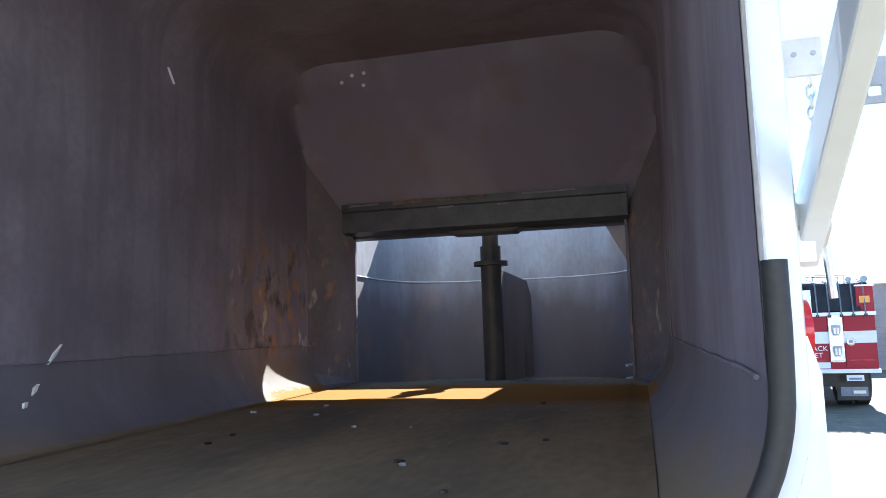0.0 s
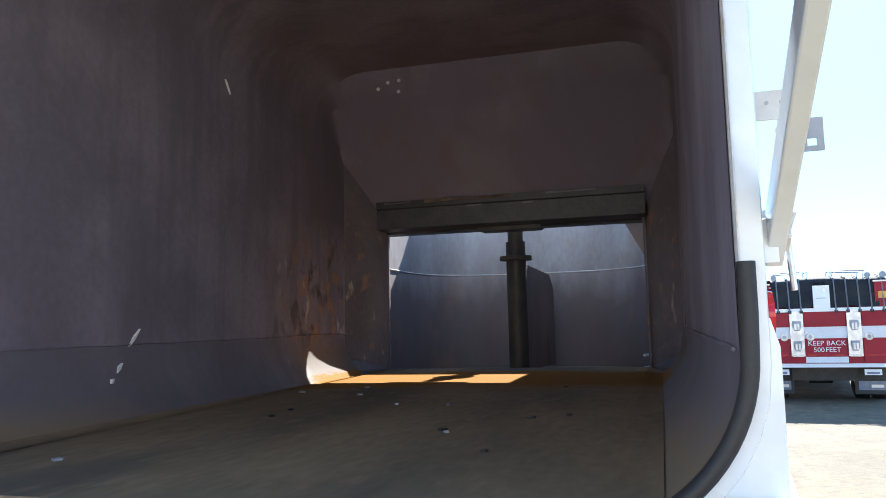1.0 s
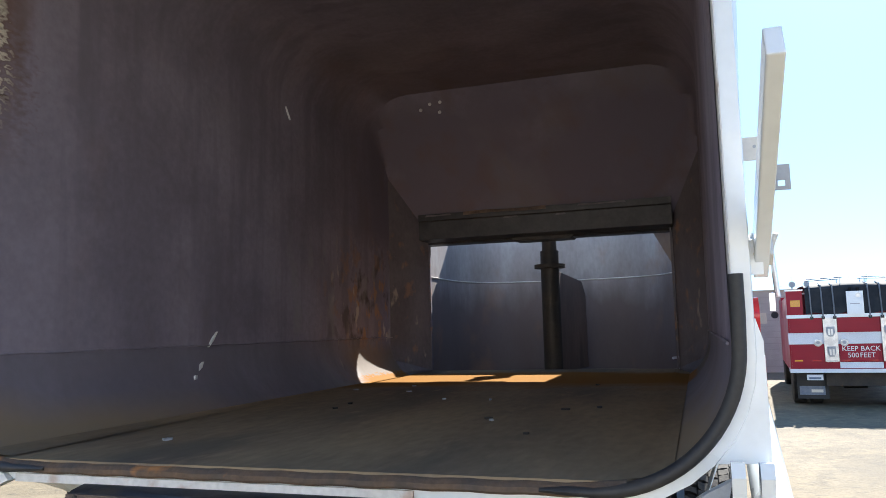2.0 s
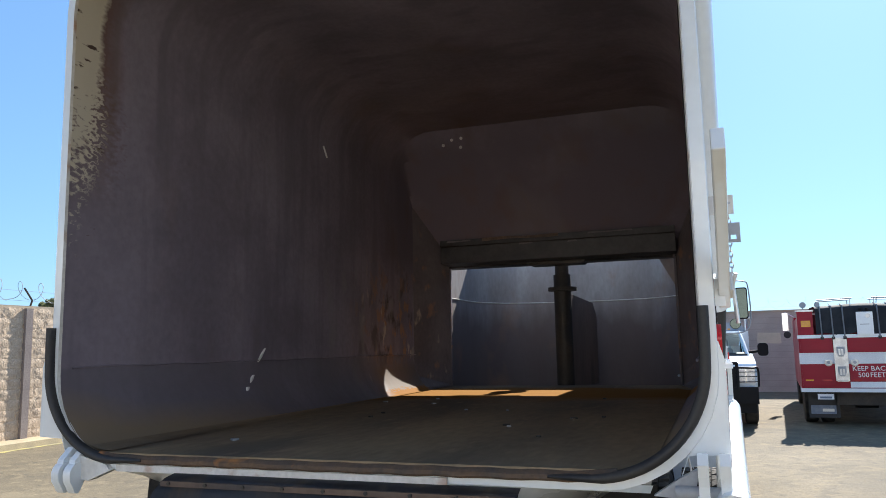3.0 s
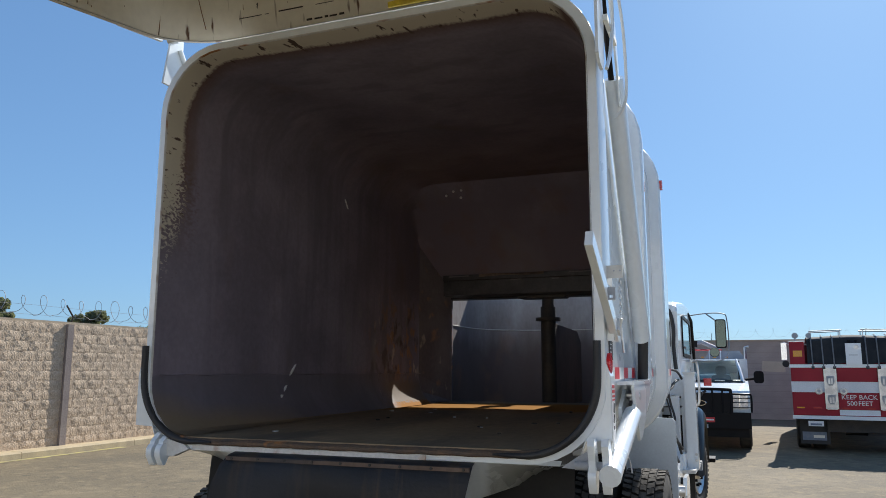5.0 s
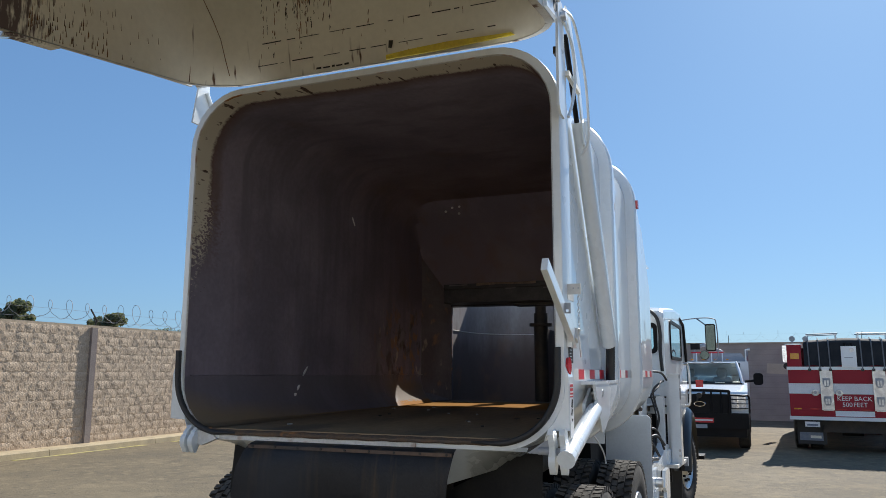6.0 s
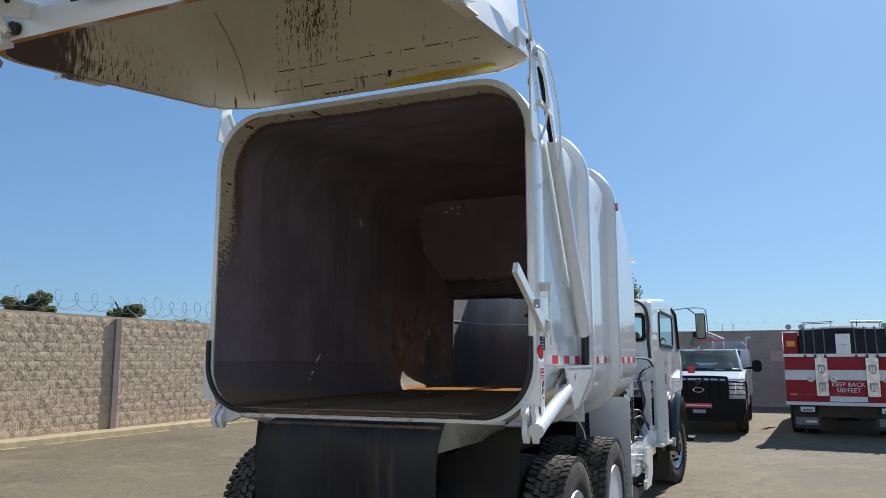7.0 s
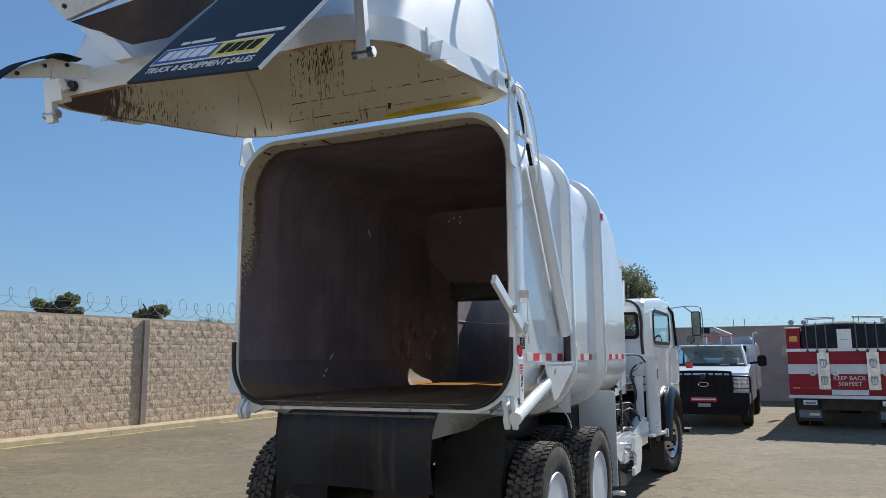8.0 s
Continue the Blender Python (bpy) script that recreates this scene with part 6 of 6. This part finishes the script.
for x in (-0.48, 0.55):
    c = part("step_column", box(B(), x - 0.125, x + 0.125, -0.03, 0.03, 0.92, 1.80), ALU, engine, "aluminium tread-plate column", bevel=0.006)
    for z in (1.12, 1.52):
        bm = prism(B(), [(x - 0.075, z + 0.10), (x + 0.075, z + 0.10), (x + 0.075, z - 0.02), (x + 0.04, z - 0.10), (x - 0.04, z - 0.10), (x - 0.075, z - 0.02)], "y", -0.075, -0.03)
        part("folding_step", bm, GREY, c, "grey folding step", bevel=0.008)
        part("step_slot", box(B(), x - 0.045, x - 0.01, -0.082, -0.075, z - 0.07, z + 0.05), ALU, c)
        part("step_slot", box(B(), x + 0.01, x + 0.045, -0.082, -0.075, z - 0.07, z + 0.05), ALU, c)
    part("clearance_lamp", box(B(), x - 0.1, x + 0.1, -0.045, -0.03, 0.91, 0.95), CLEAR, engine, bevel=0.004)
for x in (-0.72, -0.24, 0.80):
    bm = B()
    loft(bm, [circle_at((x, yy, 1.30), (0, 1, 0), rr, 24) for yy, rr in ((0.0, 0.078), (-0.02, 0.076), (-0.022, 0.06), (-0.006, 0.055))], cap1=True)
    c = part("discharge_cap", bm, ALU, engine, "metal discharge cap", smooth=True)
    part("cap_core", cyl(B(), (x, -0.035, 1.30), (x, -0.006, 1.30), 0.034, 8), GREY, c)
for text, x, z in (("KEEP", -0.15, 1.17), ("BACK", 0.212, 1.17), ("500", -0.10, 1.04), ("FEET", 0.155, 1.04)):
    words("warning_word", text, 0.135, WHITETAPE, engine, Matrix.Translation((x, -0.004, z)) @ Matrix.Rotation(math.pi / 2, 4, "X"), "white warning lettering")
# hose bed cover with straps
bm = B()
rings = []
for y, zt in ((0.02, 2.40), (0.06, 2.44), (0.5, 2.50), (2.5, 2.55), (5.0, 2.5)):
    rings.append([(-0.90 + 0.09 * i, y, zt + 0.02 * math.cos(i * 0.33 - 3.2)) for i in range(24)])
rings.insert(0, [(-0.90 + 0.09 * i, -0.02 - 0.014 * math.sin(i * 1.9), 1.88 + 0.03 * math.sin(i * 0.9)) for i in range(24)])
loft(bm, rings, closed=False)
cover = part("hose_bed_cover", bm, CANVAS, engine, "black vinyl hose bed cover", smooth=True)
for i in range(10):
    x = -0.80 + i * 0.21
    if abs(x - 0.0) > 0.2:
        part("cover_strap", tube(B(), [(x, -0.045, 1.80), (x, -0.045, 1.90), (x - 0.008, -0.012, 2.38), (x - 0.008, 0.03, 2.46), (x - 0.008, 0.6, 2.53)], 0.014, 6), STRAP, cover, "grey webbing strap")
        part("strap_buckle", box(B(), x - 0.03, x + 0.03, -0.055, -0.03, 1.77, 1.83), DARK, cover, bevel=0.004)
bm = box(B(), -0.15, 0.15, -0.07, 0.0, 1.86, 2.32)
b = part("control_box", bm, WHITE, engine, "white control box", bevel=0.01)
part("box_lamp", cyl(B(), (0.06, -0.08, 2.24), (0.06, -0.06, 2.24), 0.045, 14), ALU, b)
for x in (-0.07, 0.06):
    part("box_knob", cyl(B(), (x, -0.03, 2.32), (x, -0.03, 2.39), 0.03, 10), BLACK, b)
part("print_bar", box(B(), -0.09, 0.08, -0.073, -0.07, 2.06, 2.075), GREY, b)
# corner towers with amber lamps
for sx in (-1, 1):
    bm = box(B(), min(sx * 0.95, sx * 1.25), max(sx * 0.95, sx * 1.25), -0.02, 0.5, 1.86, 2.36)
    t = part("corner_tower", bm, RED, engine, "red corner light tower", bevel=0.012)
    part("tower_lamp", box(B(), min(sx * 1.0, sx * 1.18), max(sx * 1.0, sx * 1.18), -0.04, -0.02, 2.04, 2.17), AMBER, t, "amber warning lamp", bevel=0.006)
    part("tower_cap", box(B(), min(sx * 0.93, sx * 1.27), max(sx * 0.93, sx * 1.27), -0.04, 0.52, 2.36, 2.39), ALU, t, bevel=0.006)
    for dx, r in ((1.12, 0.065), (0.85, 0.055)):
        bm = cyl(B(), (sx * dx, 0.02, 2.50), (sx * dx, 0.13, 2.50), r, 16, r * 0.6)
        cyl(bm, (sx * dx, 0.1, 2.38), (sx * dx, 0.1, 2.46), 0.015, 8)
        part("work_lamp", bm, GREY, t, "small metal work lamp", smooth=True)
    part("body_mirror", box(B(), min(sx * 1.36, sx * 1.50), max(sx * 1.36, sx * 1.50), 4.6, 4.65, 2.03, 2.50), CHROME, engine, bevel=0.01)
    part("mirror_arm", tube(B(), [(sx * 1.2, 5.2, 2.4), (sx * 1.43, 4.63, 2.52)], 0.012, 6), ALU, engine)
    part("convex_mirror", cyl(B(), (sx * 1.40, 4.5, 1.92), (sx * 1.40, 4.62, 1.92), 0.09, 16), DARK, engine, "round convex mirror", smooth=True)
    for y in (0.2, 0.9):
        rail = part("grab_bar", tube(B(), [(sx * 0.84, y, 2.60), (sx * 0.18, y, 2.62)], 0.013, 8), GREY, engine, "straight metal grab bar", smooth=True)
        for x in (0.80, 0.22):
            part("bar_post", tube(B(), [(sx * x, y, 2.42), (sx * x, y, 2.61)], 0.011, 6), ALU, rail)
# tailboard, flaps, axle, wheels
part("tailboard", box(B(), -1.27, 1.27, -0.06, 0.6, 0.70, 0.775), WHITE, engine, "white tailboard edge", bevel=0.008)
part("hitch_beam", box(B(), -0.6, 0.6, 0.25, 0.4, 0.42, 0.68), DARK, engine, bevel=0.02)
for sx in (-1, 1):
    f = part("mud_flap", box(B(), min(sx * 0.55, sx * 1.14), max(sx * 0.55, sx * 1.14), 0.42, 0.436, 0.14, 0.68), RUBBER, engine, "black mud flap")
    part("flap_sticker", box(B(), min(sx * 0.62, sx * 1.10), max(sx * 0.62, sx * 1.10), 0.413, 0.42, 0.22, 0.40), FADED, engine, "faded blue dealer sticker with a pale patch")
    part("sticker_patch", box(B(), sx * 0.86 - 0.02, sx * 0.86 + 0.20, 0.410, 0.413, 0.27, 0.33), CREAM, engine)
    part("number_plate", box(B(), sx * 0.82 - 0.15, sx * 0.82 + 0.15, -0.03, -0.02, 0.55, 0.66), WHITETAPE, engine, "white and blue plate with plain bar")
    part("plate_bar", box(B(), sx * 0.82 - 0.11, sx * 0.82 + 0.11, -0.034, -0.03, 0.57, 0.61), FADED, engine)
    for y in (1.1, 6.4):
        for dx in ((1.08, 0.76) if y < 3 else (1.08,)):
            bm = B()
            r, w = 0.5, 0.14
            prof = [(-w * 0.8, 0.28), (-w, 0.36), (-w, 0.44), (-w * 0.8, 0.5), (w * 0.8, 0.5), (w, 0.44), (w, 0.36), (w * 0.8, 0.28)]
            loft(bm, [[(sx * dx + x, y + q * math.cos(a * math.tau / 30), 0.5 + q * math.sin(a * math.tau / 30)) for a in range(30)] for x, q in prof])
            wh = part("wheel", bm, TYRE, engine, "black truck tyre", smooth=True)
            part("rim", cyl(B(), (sx * dx - 0.1, y, 0.5), (sx * dx + 0.1, y, 0.5), 0.28, 24), ALU, wh, smooth=True)
part("rear_axle", tube(B(), [(-1.0, 1.1, 0.5), (-0.2, 1.1, 0.5), (0.2, 1.1, 0.5), (1.0, 1.1, 0.5)], 0.11, 12), DARK, engine)
part("axle_housing", tube(B(), [(-0.22, 1.1, 0.5), (0.22, 1.1, 0.5)], 0.2, 14), DARK, engine)
part("engine_underbody", box(B(), -0.7, 0.7, 0.6, 7.6, 0.52, 0.72), DARK, engine)
part("whip_aerial", tube(B(), [(0.32, 0.8, 2.5), (0.34, 0.8, 2.68)], 0.008, 5), BLACK, engine)

# ---- white utility pickup facing us ----
pk = thing("pickup_truck", (0.975, 14.75, 0), "white utility pickup with black grille guard and service body", "pickup truck")
prof = [(0.10, 0.55), (0.0, 0.75), (0.02, 1.12), (0.12, 1.24), (0.7, 1.335), (1.3, 1.385), (1.5, 1.42), (3.85, 1.42), (3.9, 0.55)]
bm = B()
loft(bm, [[(x, y, z) for y, z in prof] for x in (-1.0, -0.9, 0.9, 1.0)], True, True)
part("pickup_body", bm, WHITE, pk, "white pickup bonnet and doors", smooth=True, bevel=0.03)
bm = prism(B(), [(1.98, 1.895), (2.1, 1.935), (2.4, 1.968), (3.5, 1.968), (3.78, 1.93), (3.80, 1.88), (2.08, 1.87)], "x", -0.79, 0.79)
for v in bm.verts:
    v.co.z -= 0.05 * (abs(v.co.x) > 0.7) * (v.co.z > 1.92)
part("pickup_roof", bm, WHITE, pk, "white pickup cab roof", smooth=True, bevel=0.02)
for sx in (-1, 1):
    part("windscreen_pillar", tube(B(), [(sx * 0.90, 1.36, 1.40), (sx * 0.84, 1.72, 1.67), (sx * 0.765, 2.06, 1.905)], 0.036, 8), WHITE, pk, smooth=True)
    part("door_pillar", prism(B(), [(2.86, 1.40), (3.02, 1.40), (2.98, 1.90), (2.88, 1.90)], "x", sx * 0.80, sx * 0.84), BLACK, pk)
    part("rear_pillar", box(B(), min(sx * 0.60, sx * 0.85), max(sx * 0.60, sx * 0.85), 3.70, 3.80, 1.40, 1.90), WHITE, pk, bevel=0.02)
    bm = prism(B(), rrect(sx * 0.40 - 0.235, sx * 0.40 + 0.235, 1.30, 1.70, 0.06, 4, 0.09), "y", 2.60, 2.74)
    seat = part("seat", bm, GREY, pk, "grey cloth front seat", smooth=True)
    part("headrest", prism(B(), rrect(sx * 0.40 - 0.13, sx * 0.40 + 0.13, 1.70, 1.87, 0.06, 4), "y", 2.62, 2.72), GREY, seat, smooth=True)
    for nm, pts in (("side_window", ((sx * 0.89, 1.55, 1.42), (sx * 0.89, 3.72, 1.42), (sx * 0.80, 3.70, 1.89), (sx * 0.80, 2.10, 1.89))),):
        bm = B()
        bm.faces.new([bm.verts.new(p) for p in pts])
        part(nm, bm, GLASS, pk, "clear greenish side glass").visible_shadow = False
for nm, pts in (("windscreen", ((-0.88, 1.37, 1.415), (0.88, 1.37, 1.415), (0.75, 2.03, 1.90), (-0.75, 2.03, 1.90))), ("rear_window", ((-0.6, 3.75, 1.42), (0.6, 3.75, 1.42), (0.6, 3.75, 1.89), (-0.6, 3.75, 1.89)))):
    bm = B()
    bm.faces.new([bm.verts.new(p) for p in pts])
    part(nm, bm, GLASS, pk, "clear greenish glass").visible_shadow = False
part("dashboard", prism(B(), [(1.42, 1.40), (1.9, 1.40), (1.9, 1.47), (1.7, 1.49), (1.5, 1.45)], "x", -0.84, 0.84), DARK, pk, "dark dashboard", bevel=0.01)
part("cab_lining", box(B(), -0.86, 0.86, 1.92, 3.7, 1.421, 1.43), GREY, pk)
part("screen_gasket", tube(B(), [(-0.89, 1.35, 1.41), (0.89, 1.35, 1.41)], 0.016, 6), RUBBER, pk)
part("wiper", tube(B(), [(-0.5, 1.36, 1.42), (0.1, 1.42, 1.45)], 0.012, 5), BLACK, pk)
part("dash_paper", box(B(), 0.28, 0.5, 1.33, 1.36, 1.425, 1.44), CREAM, pk)
for x0, x1, y0, y1, z0, z1 in ((-1.04, 1.04, 4.0, 6.9, 0.72, 1.95),):
    part("service_body", box(B(), x0, x1, y0, y1, z0, z1), WHITE, pk, "white service body", bevel=0.02)
bm = prism(B(), [(-0.05, 1.95), (1.02, 1.95), (0.86, 2.18), (0.1, 2.18)], "y", 4.6, 6.4)
part("load_cover", bm, GREY, pk, "grey folded canopy", bevel=0.01)
bm = tube(B(), [(-0.35, 4.5, 1.95), (-0.35, 4.5, 2.32), (-0.1, 4.6, 2.42), (0.35, 4.9, 2.22)], 0.055, 10)
part("crane", bm, GREY, pk, "small service crane")
part("crane_head", box(B(), -0.45, -0.2, 4.4, 4.6, 2.28, 2.44), BLACK, pk, bevel=0.02)
part("rack_post", tube(B(), [(1.0, 4.1, 1.95), (1.0, 4.1, 2.25), (1.1, 4.1, 2.27)], 0.04, 8), ALU, pk)
for i in range(5):
    part("clearance_lamp", box(B(), -0.56 + i * 0.28 - 0.03, -0.56 + i * 0.28 + 0.03, 2.28, 2.36, 1.962, 1.990), AMBER, pk, "amber roof clearance lamp", bevel=0.006)
part("load_rail", tube(B(), [(-0.45, 4.45, 2.20), (0.42, 4.45, 2.20)], 0.02, 8), REDTAPE, pk, "red and white rail")
for x in (-0.3, 0.1, 0.38):
    part("rail_post", tube(B(), [(x, 4.45, 1.95), (x, 4.45, 2.2)], 0.016, 6), WHITE, pk)
part("grille", box(B(), -0.62, 0.62, -0.03, 0.03, 0.80, 1.18), BLACK, pk, "black grille", bevel=0.01)
for j in range(4):
    part("grille_bar", box(B(), -0.6, 0.6, -0.045, -0.03, 0.86 + j * 0.08, 0.885 + j * 0.08), DARK, pk)
part("grille_badge", tube(B(), [(0.115 * math.cos(a * math.tau / 20), -0.205, 0.99 + 0.05 * math.sin(a * math.tau / 20)) for a in range(21)], 0.014, 6), CHROME, pk)
bm = cyl(B(), (0.0, -0.28, 1.17), (0.0, -0.16, 1.17), 0.06, 14)
cyl(bm, (0.06, -0.26, 1.20), (0.13, -0.26, 1.24), 0.025, 8)
cyl(bm, (-0.03, -0.24, 1.12), (-0.05, -0.24, 1.04), 0.02, 8)
part("spot_lamp", bm, DARK, pk, "dark metal spot lamp on the guard", smooth=True)
for sx in (-1, 1):
    bm = box(B(), min(sx * 0.66, sx * 0.96), max(sx * 0.66, sx * 0.96), -0.03, 0.1, 0.88, 1.16)
    h = part("headlamp", bm, CLEAR, pk, "clear headlamp", bevel=0.02)
    part("headlamp_divider", box(B(), min(sx * 0.78, sx * 0.80), max(sx * 0.78, sx * 0.80), -0.04, -0.03, 0.88, 1.16), CHROME, h)
    part("door_mirror", prism(B(), rrect(min(sx * 1.14, sx * 1.36), max(sx * 1.14, sx * 1.36), 1.37, 1.65, 0.07, 5), "y", 2.0, 2.14), BLACK, pk, "black door mirror", bevel=0.012)
    part("mirror_arm", tube(B(), [(sx * 0.95, 2.1, 1.45), (sx * 1.2, 2.06, 1.48)], 0.03, 8), BLACK, pk)
    for y in (0.95, 5.4):
        bm = B()
        prof = [(-0.10, 0.24), (-0.13, 0.30), (-0.13, 0.36), (-0.10, 0.42), (0.10, 0.42), (0.13, 0.36), (0.13, 0.30), (0.10, 0.24)]
        loft(bm, [[(sx * 0.88 + x, y + q * math.cos(a * math.tau / 30), 0.42 + q * math.sin(a * math.tau / 30)) for a in range(30)] for x, q in prof])
        wh = part("wheel", bm, TYRE, pk, "black pickup tyre", smooth=True)
        part("rim", cyl(B(), (sx * 0.88 - 0.08, y, 0.42), (sx * 0.88 + 0.08, y, 0.42), 0.24, 20), ALU, wh, smooth=True)
# grille guard with hoop and uprights, mesh plates over the lower front
bm = box(B(), -1.0, 1.0, -0.22, -0.05, 0.48, 0.80)
part("front_bumper", bm, BLACK, pk, "black heavy front bumper", bevel=0.03)
part("bumper_skirt", box(B(), -0.95, 0.95, -0.12, 0.2, 0.30, 0.50), BLACK, pk, bevel=0.02)
part("guard_hoop", tube(B(), spline([(-0.62, -0.2, 0.75), (-0.62, -0.2, 1.2), (-0.5, -0.2, 1.27), (0.5, -0.2, 1.27), (0.62, -0.2, 1.2), (0.62, -0.2, 0.75)], 5), 0.032, 10), BLACK, pk, "black tubular guard hoop", smooth=True)
for x in (-0.45, -0.25, 0.25, 0.45):
    part("guard_upright", tube(B(), [(x, -0.2, 0.78), (x, -0.2, 1.26)], 0.02, 8), BLACK, pk)
for sx in (-1, 1):
    part("guard_wing", tube(B(), spline([(sx * 0.62, -0.2, 1.18), (sx * 0.9, -0.16, 1.17), (sx * 1.02, -0.02, 1.14), (sx * 1.02, -0.02, 0.8)], 5), 0.022, 8), BLACK, pk, smooth=True)
    for z in (0.9, 1.0, 1.09):
        part("guard_bar", tube(B(), [(sx * 0.64, -0.19, z), (sx * 1.0, -0.04, z)], 0.008, 6), BLACK, pk)
part("guard_plate", box(B(), -0.60, 0.60, -0.19, -0.175, 0.80, 1.20), BLACK, pk)
p = part("bumper_sign", box(B(), -0.30, 0.28, -0.235, -0.222, 0.60, 0.70), REDTAPE, pk, "red and white plate with plain bars")
part("sign_stripe", box(B(), -0.28, 0.26, -0.239, -0.235, 0.635, 0.665), WHITETAPE, p)
part("number_plate", box(B(), -0.14, 0.14, -0.235, -0.222, 0.48, 0.56), GREY, pk)

pk.scale = (1.02, 1.0, 1.045)

# ---- wall blocks, laid in running bond ----
def block_mesh(seed):
    """One split-face block, its broken face towards +x."""
    rnd = random.Random(seed)
    bm = B()
    ny, nz, L, H = 7, 4, 0.400, 0.200
    grid = [[bm.verts.new((0.034 + rnd.uniform(-0.015, 0.015) if 0 < i < ny and 0 < j < nz else 0.031 + rnd.uniform(-0.006, 0.006), L * (i / ny - 0.5) + (rnd.uniform(-0.02, 0.02) if 0 < i < ny else 0), H * j / nz + (rnd.uniform(-0.014, 0.014) if 0 < j < nz else 0))) for j in range(nz + 1)] for i in range(ny + 1)]
    for i in range(ny):
        for j in range(nz):
            bm.faces.new((grid[i][j], grid[i + 1][j], grid[i + 1][j + 1], grid[i][j + 1]))
    ring = [grid[i][0] for i in range(ny + 1)] + [grid[ny][j] for j in range(1, nz + 1)] + [grid[i][nz] for i in range(ny - 1, -1, -1)] + [grid[0][j] for j in range(nz - 1, 0, -1)]
    front, back = [bm.verts.new(v.co) for v in ring], [bm.verts.new((-0.02, v.co.y, v.co.z)) for v in ring]
    for i in range(len(ring)):
        k = (i + 1) % len(ring)
        bm.faces.new((front[i], front[k], back[k], back[i]))
    me = bpy.data.meshes.new("block")
    bm.to_mesh(me)
    bm.free()
    for p in me.polygons[:ny * nz]:
        p.use_smooth = True
    me.materials.append(BLOCK)
    return me


meshes = [block_mesh(40 + i) for i in range(14)]
rnd = random.Random(11)
rest_v, rest_f = [], []
for j in range(13):
    z = 0.10 + j * 0.2
    for i in range(83):
        y = -6.3 + i * 0.4 + (0.2 if j % 2 else 0.0)
        if y > BACK_Y - 0.2:
            continue
        me = rnd.choice(meshes)
        if 5.2 < y < 14.6:
            ob = new("block", me)
            ob.matrix_basis = pose(WALL_X, y, z)
            ob.parent = wall_west
        else:
            n = len(rest_v)
            rest_v += [(v.co.x + WALL_X, v.co.y + y, v.co.z + z) for v in me.vertices]
            rest_f += [tuple(n + q for q in p.vertices) for p in me.polygons]
me = bpy.data.meshes.new("blocks")
me.from_pydata(rest_v, [], rest_f)
for p in me.polygons:
    p.use_smooth = abs(p.normal.x) > 0.6
me.materials.append(BLOCK)
ob = new("blocks", me)
ob.parent = wall_west
tagged(ob, kind="stuff")
